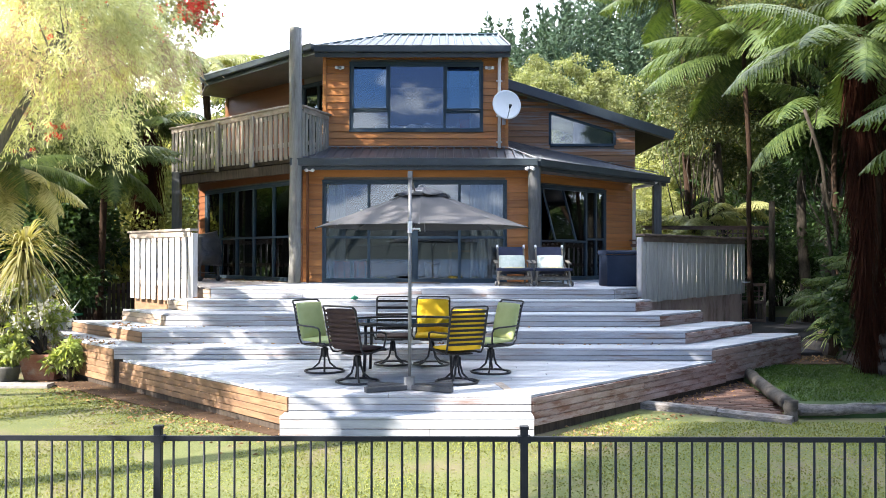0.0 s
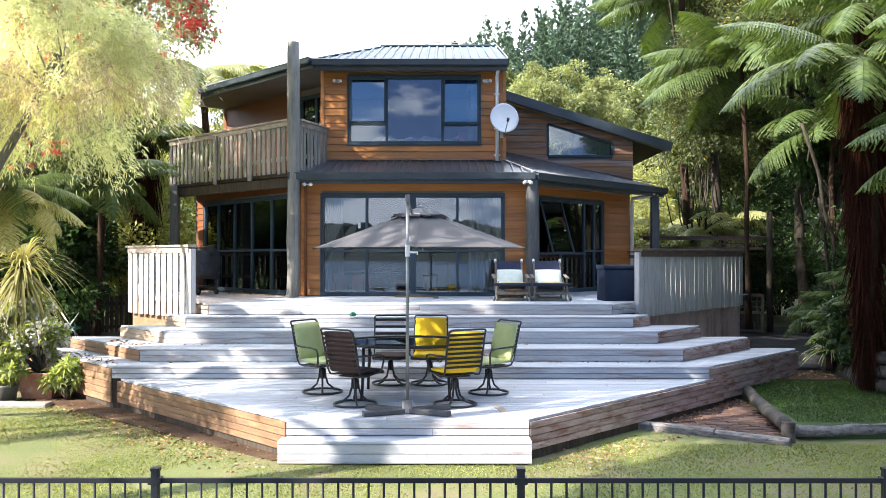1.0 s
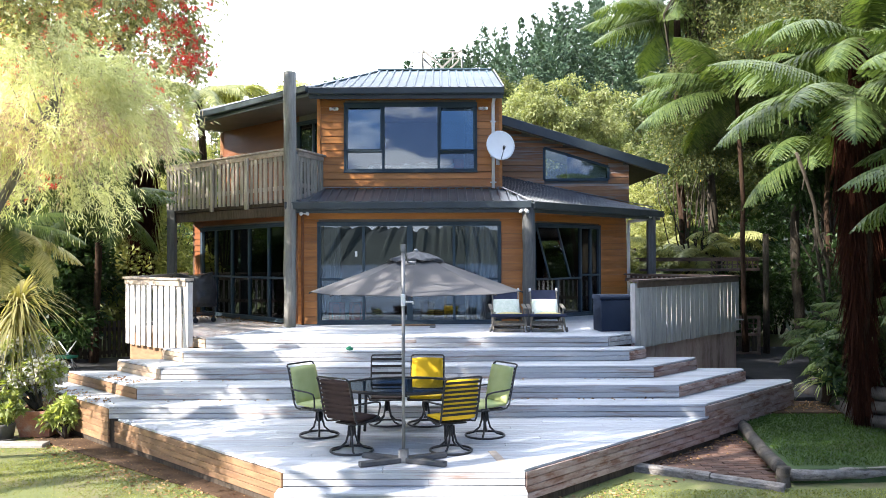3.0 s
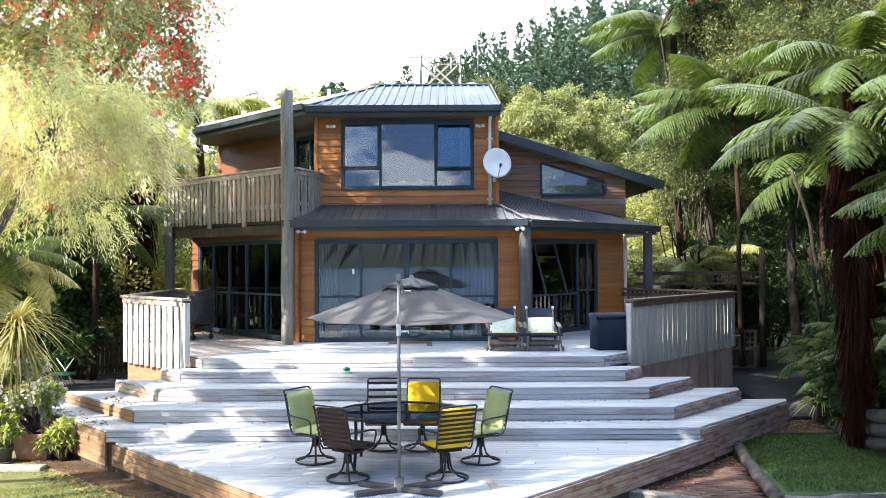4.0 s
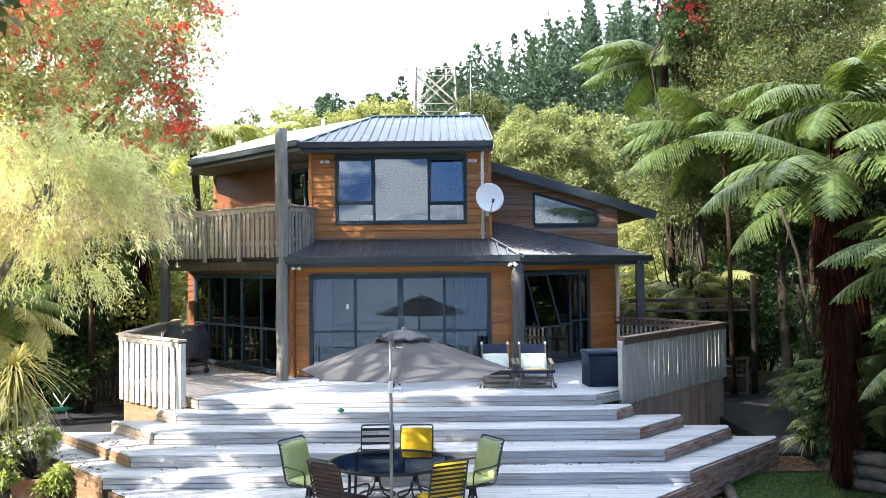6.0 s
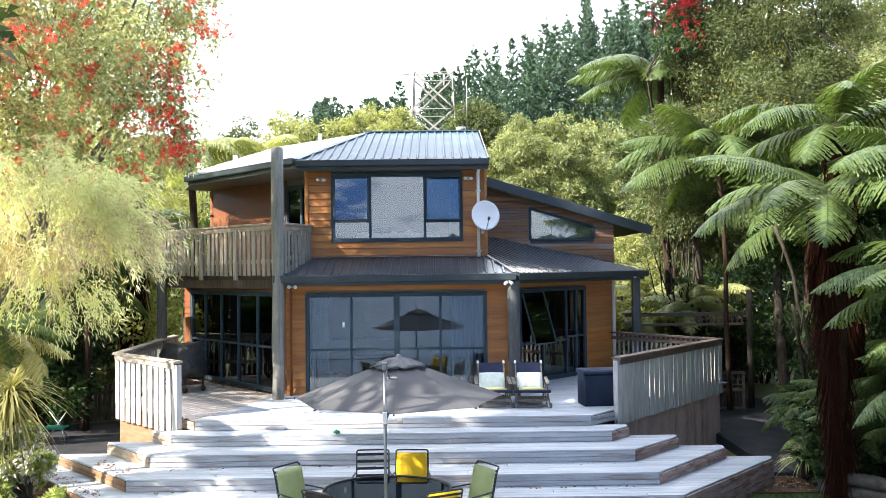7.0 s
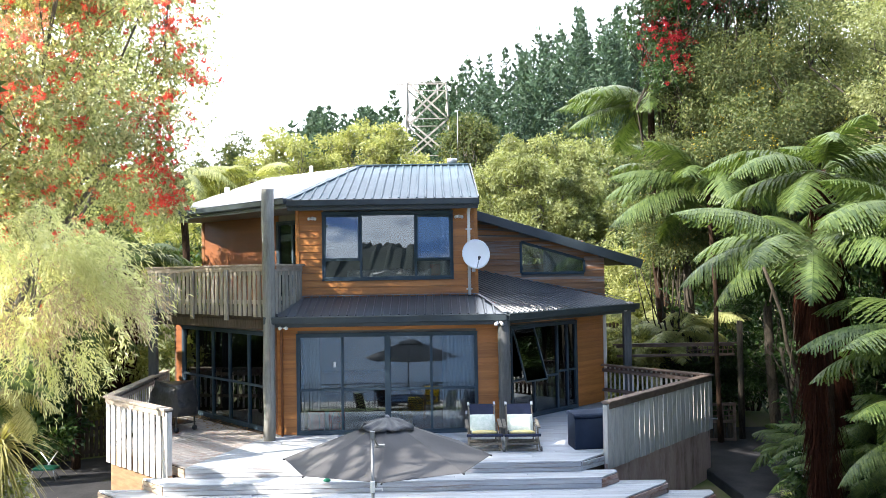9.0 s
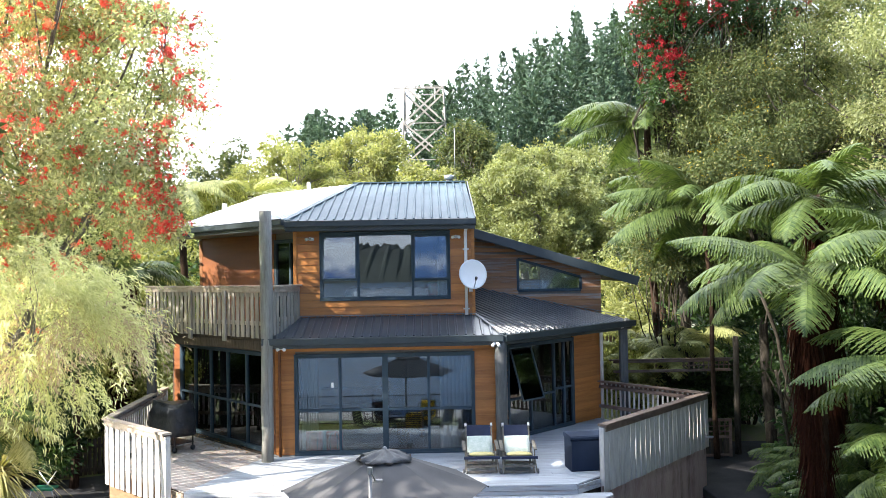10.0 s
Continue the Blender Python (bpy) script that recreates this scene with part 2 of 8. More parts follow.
M["steel"] = surf("galvanised steel", (0.40, 0.41, 0.42), (0.55, 0.56, 0.57), 6, 0.35, 0.1, metal=0.8)
M["black_metal"] = surf("black powder-coated metal", (0.014, 0.015, 0.017), (0.028, 0.029, 0.032), 8, 0.38, 0.1)
M["grey_metal"] = surf("grey powder-coated pole", (0.16, 0.165, 0.17), (0.24, 0.245, 0.25), 6, 0.4, 0.1, metal=0.3)
M["base_metal"] = surf("dark grey base steel", (0.045, 0.048, 0.052), (0.075, 0.078, 0.082), 6, 0.5, 0.1)
M["pool_rail"] = surf("black pool rail", (0.008, 0.010, 0.013), (0.015, 0.018, 0.022), 6, 0.5, 0.1, spec=0.2)
M["canopy_top"] = surf("sun-faded canopy cloth", (0.07, 0.07, 0.072), (0.15, 0.148, 0.148), 5, 0.9, 0.3, fine=120)
M["canopy"] = surf("charcoal canopy cloth", (0.045, 0.045, 0.048), (0.072, 0.071, 0.073), 2, 0.9, 0.2, fine=160)
M["glass"] = pane_glass("window glass")
M["table_glass"] = pane_glass("dark table glass", (0.06, 0.07, 0.09), 1.38)
# room lining: the dimness indoors is put into this dark colour
M["room"] = surf("dark room lining", (0.085, 0.055, 0.035), (0.135, 0.09, 0.06), 1, 0.7, 0.1)
M["room_floor"] = surf("room floor", (0.08, 0.048, 0.03), (0.13, 0.08, 0.05), 2, 0.5, 0.2, (8, 1, 1))
M["curtain"] = surf("sheer curtain", (0.62, 0.60, 0.57), (0.76, 0.74, 0.71), 3, 0.9, 0.2, fine=80)
M["red_cloth"] = surf("red cloth", (0.62, 0.055, 0.025), (0.76, 0.10, 0.05), 4, 0.8, 0.3, fine=90)
M["bedding"] = surf("white bedding", (0.62, 0.62, 0.64), (0.76, 0.76, 0.78), 3, 0.9, 0.3)
M["timber"] = surf("brown furniture timber", (0.20, 0.095, 0.035), (0.32, 0.165, 0.065), 2, 0.5, 0.2, (1, 6, 6), fine=14)
M["cush_green"] = surf("lime green cushion", (0.42, 0.48, 0.20), (0.53, 0.59, 0.28), 5, 0.9, 0.25, fine=120)
M["cush_yellow"] = surf("bright yellow cushion", (0.80, 0.50, 0.012), (0.90, 0.60, 0.025), 5, 0.85, 0.25, fine=120)
M["cush_brown"] = surf("dark brown cushion", (0.036, 0.020, 0.018), (0.062, 0.034, 0.030), 5, 0.85, 0.25, fine=120)
M["cush_black"] = surf("black sling strap", (0.018, 0.016, 0.016), (0.034, 0.030, 0.030), 5, 0.8, 0.2, fine=120)
M["navy"] = surf("navy canvas", (0.010, 0.016, 0.042), (0.018, 0.027, 0.065), 5, 0.85, 0.25, fine=140)
M["pillow"] = surf("pale green patterned pillow", (0.52, 0.60, 0.50), (0.78, 0.81, 0.74), 9, 0.9, 0.3, fine=60, fine_mix=0.5)
M["pad_yellow"] = surf("pale yellow seat pad", (0.66, 0.54, 0.22), (0.76, 0.65, 0.32), 5, 0.9, 0.3)
M["grey_wood"] = surf("weathered chair timber", (0.10, 0.088, 0.07), (0.22, 0.20, 0.165), 3, 0.75, 0.4, (6, 6, 6), fine=14)
M["box"] = surf("blue-black plastic box", (0.009, 0.017, 0.036), (0.015, 0.026, 0.052), 3, 0.7, 0.15, fine=60, spec=0.2)
M["cover"] = surf("black vinyl cover", (0.020, 0.021, 0.023), (0.042, 0.043, 0.046), 6, 0.33, 0.9, bump_d=0.04, fine=14)
M["mat"] = surf("brown coir mat", (0.12, 0.07, 0.04), (0.20, 0.125, 0.075), 6, 0.95, 0.5, fine=120)
M["log"] = surf("grey weathered log", (0.042, 0.038, 0.034), (0.11, 0.10, 0.088), 2.5, 0.85, 0.5, (3, 3, 3), fine=16, c3=(0.10, 0.085, 0.07), c3_scale=1.6, c3_at=(0.5, 0.65), spec=0.15)
M["sleeper"] = surf("cracked grey sleeper", (0.10, 0.092, 0.085), (0.24, 0.225, 0.21), 3, 0.9, 0.8, (3, 3, 9), fine=14, c3=(0.05, 0.04, 0.034), c3_scale=2.2, c3_at=(0.55, 0.68), bump_d=0.03)
M["brick"] = surf("red paving brick", (0.06, 0.030, 0.021), (0.12, 0.062, 0.043), 4, 0.85, 0.5, vary=0.25, c3=(0.12, 0.075, 0.055), c3_scale=2, c3_at=(0.5, 0.65))
M["concrete"] = surf("old concrete", (0.24, 0.225, 0.20), (0.38, 0.36, 0.33), 2, 0.9, 0.4, c3=(0.16, 0.14, 0.12), c3_scale=1.3, c3_at=(0.52, 0.68))
M["terracotta"] = surf("terracotta pot", (0.26, 0.10, 0.06), (0.40, 0.19, 0.125), 4, 0.8, 0.3, c3=(0.38, 0.30, 0.26), c3_scale=3, c3_at=(0.5, 0.7))
M["pot_dark"] = surf("dark plastic pot", (0.05, 0.05, 0.048), (0.09, 0.088, 0.082), 4, 0.6, 0.2)
M["fence_dark"] = surf("dark paling", (0.050, 0.040, 0.032), (0.10, 0.080, 0.062), 3, 0.85, 0.4, (6, 6, 0.8), fine=12, vary=0.25, spec=0.15)
M["green_plastic"] = surf("green cloth", (0.01, 0.17, 0.09), (0.015, 0.23, 0.12), 5, 0.7, 0.2)
M["bark"] = surf("grey bark", (0.030, 0.026, 0.020), (0.075, 0.065, 0.052), 4, 0.9, 0.8, (4, 4, 0.8), fine=16, bump_d=0.03, spec=0.1)
M["bark_pale"] = surf("pale bark", (0.10, 0.09, 0.075), (0.20, 0.18, 0.15), 4, 0.9, 0.6, (4, 4, 0.8), fine=16, bump_d=0.02)
M["skirt"] = surf("dead brown fern fronds", (0.022, 0.008, 0.005), (0.044, 0.016, 0.009), 3, 0.95, 0.5, (6, 6, 0.8), island=0.2, spec=0.08)
M["fibre"] = surf("fibrous fern trunk", (0.024, 0.015, 0.010), (0.060, 0.038, 0.026), 5, 0.95, 0.9, (6, 6, 1), fine=20, bump_d=0.03, spec=0.1)
M["ground"] = surf("lawn and soil", (0.085, 0.108, 0.030), (0.155, 0.168, 0.055), 1.2, 0.95, 0.6, fine=45, fine_mix=0.55, c3=(0.16, 0.13, 0.075), c3_scale=0.6, c3_at=(0.49, 0.64), bump_d=0.02)
M["soil"] = surf("brown leaf-strewn soil", (0.055, 0.034, 0.022), (0.12, 0.078, 0.05), 3, 0.95, 0.7, fine=30, bump_d=0.03, spec=0.1)
M["path"] = surf("dark paving", (0.024, 0.025, 0.028), (0.05, 0.05, 0.052), 2, 0.8, 0.4, fine=24, spec=0.2)
M["hill"] = surf("shaded forest floor", (0.030, 0.040, 0.014), (0.075, 0.085, 0.028), 0.5, 0.95, 0.5, fine=6, bump_d=0.1)
M["far_forest"] = surf("far forest", (0.006, 0.010, 0.007), (0.020, 0.028, 0.018), 0.03, 0.95, 0.0, fine=0.2)
M["dry_leaf"] = surf("fallen dry leaf", (0.24, 0.11, 0.045), (0.42, 0.27, 0.12), 3, 0.8, 0.0, island=0.5)
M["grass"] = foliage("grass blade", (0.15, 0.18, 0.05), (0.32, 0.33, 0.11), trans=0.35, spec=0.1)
# greener blades for the raised lawn, its shade put into a darker tone
M["grass_lush"] = foliage("lush grass blade with shade in colour", (0.032, 0.075, 0.014), (0.085, 0.14, 0.03), trans=0.35)
M["lf_weep"] = foliage("weeping yellow-green leaf", (0.58, 0.59, 0.31), (0.81, 0.805, 0.51), (0.86, 0.82, 0.62), trans=0.55, glow=(1.2, 1.2, 0.84))
M["lf_dry"] = foliage("dry russet foliage", (0.46, 0.36, 0.25), (0.66, 0.56, 0.43), trans=0.45, glow=(1.1, 1.0, 0.75))
M["lf_pohu"] = foliage("grey-green leathery leaf", (0.22, 0.255, 0.13), (0.60, 0.62, 0.42), (0.78, 0.77, 0.59), trans=0.55, glow=(1.2, 1.2, 0.6))
M["fl_red"] = foliage("scarlet blossom", (0.74, 0.09, 0.06), (0.90, 0.28, 0.20), trans=0.5, glow=(1.2, 0.8, 0.8))
M["lf_kanuka"] = foliage("small olive leaf", (0.050, 0.076, 0.028), (0.125, 0.152, 0.062), (0.24, 0.23, 0.09), trans=0.35)
M["lf_dark"] = foliage("dark glossy leaf", (0.018, 0.042, 0.015), (0.055, 0.10, 0.034), trans=0.3, rough=0.35)
# yellow-green leaf; doubles as the sunlit copy of fern and shrub leaves
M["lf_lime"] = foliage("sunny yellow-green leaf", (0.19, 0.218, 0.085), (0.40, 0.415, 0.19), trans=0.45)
M["lf_round"] = foliage("sage green leaf", (0.15, 0.18, 0.075), (0.33, 0.36, 0.18), trans=0.4)
M["lf_pine"] = foliage("pine needles", (0.034, 0.070, 0.046), (0.105, 0.165, 0.105), trans=0.15)
M["lf_fern"] = foliage("green fern leaflet", (0.036, 0.068, 0.019), (0.115, 0.160, 0.048), trans=0.35, rough=0.42, spec=0.32)
M["lf_shrub"] = foliage("fresh green shrub leaf", (0.28, 0.36, 0.11), (0.50, 0.57, 0.26), (0.62, 0.64, 0.42), trans=0.45)
M["lf_spike"] = foliage("straw and green strap leaf", (0.22, 0.22, 0.08), (0.50, 0.46, 0.26), trans=0.4)
M["fl_deep"] = foliage("deep red blossom", (0.24, 0.009, 0.016), (0.44, 0.034, 0.044), trans=0.4, glow=(1.2, 0.8, 0.8))
M["fl_orange"] = foliage("orange-pink blossom", (0.74, 0.34, 0.18), (0.86, 0.54, 0.36), trans=0.5, glow=(1.2, 0.9, 0.8))
M["fl_white"] = foliage("white flower", (0.66, 0.64, 0.58), (0.80, 0.79, 0.72), trans=0.3, glow=(1, 1, 1))
M["yel_leaf"] = foliage("yellowing leaf", (0.36, 0.26, 0.03), (0.52, 0.40, 0.06), trans=0.45)
M["tower"] = surf("grey tower steel", (0.22, 0.21, 0.19), (0.32, 0.30, 0.275), 3, 0.6, 0.1)


# ---- building helpers ----
class Geo:
    """Vertices and faces of one mesh, gathered piece by piece."""

    def __init__(self):
        self.v, self.f, self.smooth = [], [], set()

    def add(self, verts, faces, smooth=False):
        k, j = len(self.v), len(self.f)
        self.v += [tuple(p) for p in verts]
        self.f += [tuple(i + k for i in face) for face in faces]
        if smooth:
            self.smooth.update(range(j, j + len(faces)))
        return self

    def loft(self, rings, smooth=False, caps=True):
        n = len(rings[0])
        verts = [p for r in rings for p in r]
        faces = [(i * n + j, i * n + (j + 1) % n, (i + 1) * n + (j + 1) % n, (i + 1) * n + j) for i in range(len(rings) - 1) for j in range(n)]
        if caps:
            faces += [tuple(reversed(range(n))), tuple(range((len(rings) - 1) * n, len(rings) * n))]
        return self.add(verts, faces, smooth)

    def bar(self, p, q, w, h, up=(0, 0, 1), ch=0.006):
        """A bar from p to q, w wide and h high (along up), with chamfered long edges."""
        p, q = Vector(p), Vector(q)
        d = (q - p).normalized()
        s = d.cross(Vector(up))
        s = s.normalized() if s.length > 1e-6 else Vector((1, 0, 0))
        u = s.cross(d)
        a, b = w / 2, h / 2
        ch = min(ch, a * 0.8, b * 0.8)
        prof = [(-a + ch, -b), (a - ch, -b), (a, -b + ch), (a, b - ch), (a - ch, b), (-a + ch, b), (-a, b - ch), (-a, -b + ch)] if ch > 0 else [(-a, -b), (a, -b), (a, b), (-a, b)]
        return self.loft([[e + s * x + u * y for x, y in prof] for e in (p, q)])

    def box(self, x0, x1, y0, y1, z0, z1, ch=0.006):
        return self.bar((x0, (y0 + y1) / 2, (z0 + z1) / 2), (x1, (y0 + y1) / 2, (z0 + z1) / 2), y1 - y0, z1 - z0, ch=ch)

    def prism(self, poly, z0, z1, ch=0.0):
        """A plan polygon (counter-clockwise) raised from z0 to z1, its top edge eased by ch."""
        n = len(poly)
        rings = [[(x, y, z0) for x, y in poly], [(x, y, z1 - ch) for x, y in poly]]
        if ch:
            c = Vector((sum(p[0] for p in poly) / n, sum(p[1] for p in poly) / n))
            rings.append([(x + (c.x - x) * ch / max(0.05, abs(c.x - x)), y + (c.y - y) * ch / max(0.05, abs(c.y - y)), z1) for x, y in poly])
        return self.loft(rings)

    def tube(self, pts, r, n=8, caps=True, smooth=True):
        """A round tube along pts; r is one radius, or one for each point."""
        pts = [Vector(p) for p in pts]
        rs = r if isinstance(r, (list, tuple)) else [r] * len(pts)
        rings, side = [], None
        for i, p in enumerate(pts):
            d = (pts[min(i + 1, len(pts) - 1)] - pts[max(i - 1, 0)]).normalized()
            if side is None:
                side = d.orthogonal().normalized()
            side = (side - d * side.dot(d))
            side = side.normalized() if side.length > 1e-6 else d.orthogonal().normalized()
            o = d.cross(side)
            rings.append([p + (side * math.cos(2 * math.pi * k / n) + o * math.sin(2 * math.pi * k / n)) * rs[i] for k in range(n)])
        return self.loft(rings, smooth, caps)

    def disc(self, c, r, h, n=24, ch=0.004):
        c = Vector(c)
        ring = lambda q, z: [(c.x + q * math.cos(2 * math.pi * k / n), c.y + q * math.sin(2 * math.pi * k / n), c.z + z) for k in range(n)]
        return self.loft([ring(r - ch, 0), ring(r, ch), ring(r, h - ch), ring(r - ch, h)])

    def pad(self, m, w, d, h, n=6, puff=0.5):
        """A stuffed pad, w by d, h thick, centred at the pose m, thinning to its edges."""
        verts, faces = [], []
        for s in (1, -1):
            for i in range(n + 1):
                for j in range(n + 1):
                    a, b = 2 * i / n - 1, 2 * j / n - 1
                    k = (1 - a ** 4) * (1 - b ** 4)
                    verts.append(m @ Vector((a * w / 2 * (1 - 0.03 * b * b), b * d / 2 * (1 - 0.03 * a * a), s * h / 2 * (1 - puff + puff * k))))
        q = (n + 1) ** 2
        for i in range(n):
            for j in range(n):
                a, b, c, e = i * (n + 1) + j, (i + 1) * (n + 1) + j, (i + 1) * (n + 1) + j + 1, i * (n + 1) + j + 1
                faces += [(a, b, c, e), (q + e, q + c, q + b, q + a)]
        rim = [j for j in range(n)] + [i * (n + 1) + n for i in range(n)] + [n * (n + 1) + j for j in range(n, 0, -1)] + [i * (n + 1) for i in range(n, 0, -1)]
        for k in range(len(rim)):
            a, b = rim[k], rim[(k + 1) % len(rim)]
            faces.append((b, a, q + a, q + b)[::-1])
        return self.add(verts, faces, True)

    def turned(self, m):
        self.v = [tuple(m @ Vector(p)) for p in self.v]
        return self


def mesh_of(name, g, mat):
    me = bpy.data.meshes.new(name)
    me.from_pydata(g.v, [], g.f)
    me.update()
    bm = bmesh.new()
    bm.from_mesh(me)
    bmesh.ops.recalc_face_normals(bm, faces=bm.faces)
    bm.to_mesh(me)
    bm.free()
    if g.smooth:
        me.polygons.foreach_set("use_smooth", [i in g.smooth for i in range(len(me.polygons))])
    me.materials.append(mat)
    return me


def part(name, g, mat, parent=None, label=""):
    """One mesh object under a thing or a part."""
    ob = new(name, mesh_of(name, g, mat))
    ob.parent = parent
    if label:
        tagged(ob, label)
    return ob


def thing(name, label, category, at=(0, 0, 0), group="", kind=""):
    """An Empty at a thing's base, which parents its parts. The parts are given in world places."""
    e = new(name)
    e.empty_display_size = 0.1
    return tagged(e, label, category, group, kind)


def piece(name, me, m, parent):
    ob = new(name, me)
    ob.matrix_basis = m
    ob.parent = parent
    return ob


def fast_mesh(name, verts, faces_n, mat, nv):
    """A mesh of many like faces with nv corners each, from arrays: verts (n, 3), in order."""
    me = bpy.data.meshes.new(name)
    k = len(verts)
    me.vertices.add(k)
    me.vertices.foreach_set("co", np.asarray(verts, np.float32).ravel())
    idx = np.asarray(faces_n, np.int32)
    me.loops.add(idx.size)
    me.loops.foreach_set("vertex_index", idx.ravel())
    me.polygons.add(len(idx))
    me.polygons.foreach_set("loop_start", np.arange(0, idx.size, nv, dtype=np.int32))
    me.polygons.foreach_set("loop_total", np.full(len(idx), nv, np.int32))
    me.update(calc_edges=True)
    me.materials.append(mat)
    return me


def unit(a):
    return a / np.maximum(np.linalg.norm(a, axis=1, keepdims=True), 1e-9)


def leaves(name, rng, c, d, length, width, mat, curl=0.25):
    """One mesh of many leaves at the places c, pointing along d: each a folded pair of triangles, in great numbers a single one."""
    n = len(c)
    d = unit(d)
    s = unit(np.cross(d, unit(rng.normal(size=(n, 3)))))
    u = np.cross(s, d)
    L = (length * rng.uniform(0.6, 1.35, n))[:, None]
    W = (width * rng.uniform(0.7, 1.3, n))[:, None]
    tip = c + d * L - np.array([0, 0, 1]) * L * curl * 0.6
    if n > 9000:
        v = np.stack([c - s * W * 0.15, c + d * L * 0.45 + s * W * 0.85 + u * W * curl, tip], 1)
        return fast_mesh(name, v.reshape(-1, 3), np.arange(3 * n).reshape(-1, 3), mat, 3)
    v = np.stack([c, c + d * L * 0.5 + s * W * 0.5 + u * W * curl, tip, c + d * L * 0.5 - s * W * 0.5 + u * W * curl], 1)
    k = np.arange(n)[:, None] * 4
    return fast_mesh(name, v.reshape(-1, 3), np.concatenate([k + [0, 1, 2], k + [0, 2, 3]], 1).reshape(-1, 3), mat, 3)


def clump_cloud(rng, centres, radii, n, flat=0.8, hollow=0.45, sprays=18):
    """Places in many clumps, gathered in sprays that lie thicker at a clump's outside, and the way outwards at each."""
    centres, radii = np.asarray(centres, float), np.asarray(radii, float)
    k = len(centres)
    w = radii ** 2
    pick, sp = rng.choice(k, n, p=w / w.sum()), rng.integers(0, sprays, n)
    sd = unit(rng.normal(size=(k * sprays, 3))).reshape(k, sprays, 3)
    sr = hollow + (1 - hollow) * rng.random((k, sprays)) ** 0.7
    a, b = sd[pick, sp], unit(rng.normal(size=(n, 3)))
    off = a * (sr[pick, sp] * radii[pick])[:, None] + b * (rng.random(n) ** 0.5 * radii[pick] * 0.45)[:, None]
    return centres[pick] + off * np.array([1, 1, flat]), unit(a + b * 0.9)


def limb_path(rng, p, q, n=6, bend=0.12):
    p, q = np.asarray(p, float), np.asarray(q, float)
    k = np.linspace(0, 1, n)[:, None]
    w = np.cumsum(rng.normal(size=(n, 3)), 0) * bend * np.linalg.norm(q - p) / n
    return p + (q - p) * k + w * np.sin(np.pi * k)


def tree(name, label, seed, base, height, trunk_r, clumps, n_leaf, leaf, mat, bark, droop=0.2, fork=0.45, group="", flat=0.8, extra=(), lean=(0, 0), stems=1, bend=0.3):
    """A tree: tapered trunk with limbs that reach its clumps of leaves. clumps: rows of (x, y, z, radius) in the world. extra: further crowns (part name, label, share of clumps, count, leaf size, material)."""
    rng = np.random.default_rng(seed)
    t = thing(name, label, "tree", group=group)
    base = np.asarray(base, float)
    g = Geo()
    tops = []
    for k in range(stems):
        b = base + (0 if stems == 1 else np.array([*rng.uniform(-0.5, 0.5, 2), 0]))
        top = base + np.array([lean[0], lean[1], height]) + (0 if stems == 1 else np.array([*rng.uniform(-1.2, 1.2, 2), 0]))
        path = limb_path(rng, b, top, 9, 0.10)
        g.tube([tuple(x) for x in path], list(np.linspace(trunk_r, trunk_r * 0.35, 9)), 9)
        tops.append(path)
    C = np.asarray(clumps, float)
    for c in C[:: max(1, len(C) // 26)]:
        path = tops[rng.integers(stems)]
        k = int(np.clip(fork * 9 + rng.integers(0, 4), 2, 7))
        lp = limb_path(rng, path[k], c[:3], 6, bend)
        g.tube([tuple(x) for x in lp], list(np.linspace(trunk_r * 0.28, 0.014, 6)), 6)
        for _ in range(2):
            e = c[:3] + rng.normal(size=3) * c[3] * 0.6
            g.tube([tuple(x) for x in limb_path(rng, lp[3], e, 4, 0.2)], [0.018, 0.013, 0.009, 0.005], 5)
    part("trunk", g, bark, t)
    p, d = clump_cloud(rng, C[:, :3], C[:, 3], n_leaf, flat)
    d = d + rng.normal(size=d.shape) * 0.7 + np.array([0, 0, -droop])
    ob = new("crown", leaves("crown", rng, p, d, *leaf, mat))
    ob.parent = t
    for nm, lb, share, cnt, lf, mt in extra:
        sub = C[rng.random(len(C)) < share]
        if len(sub) == 0:
            continue
        p, d = clump_cloud(rng, sub[:, :3], sub[:, 3] * 1.06, cnt, flat, 0.75)
        d = d + rng.normal(size=d.shape) * 0.7
        ob = new(nm, leaves(nm, rng, p, d, *lf, mt))
        ob.parent = t
        tagged(ob, lb)
    return t


def crown_clumps(seed, c, size, n, r, hole=0.3):
    """n clumps spread unevenly through an ellipsoid at c."""
    rng = np.random.default_rng(seed)
    d = unit(rng.normal(size=(n, 3)))
    k = hole + (1 - hole) * rng.random(n) ** 0.6
    p = np.asarray(c) + d * k[:, None] * np.asarray(size) * rng.uniform(0.8, 1.12, (n, 1))
    return np.concatenate([p, (r * rng.uniform(0.6, 1.4, n))[:, None]], 1)


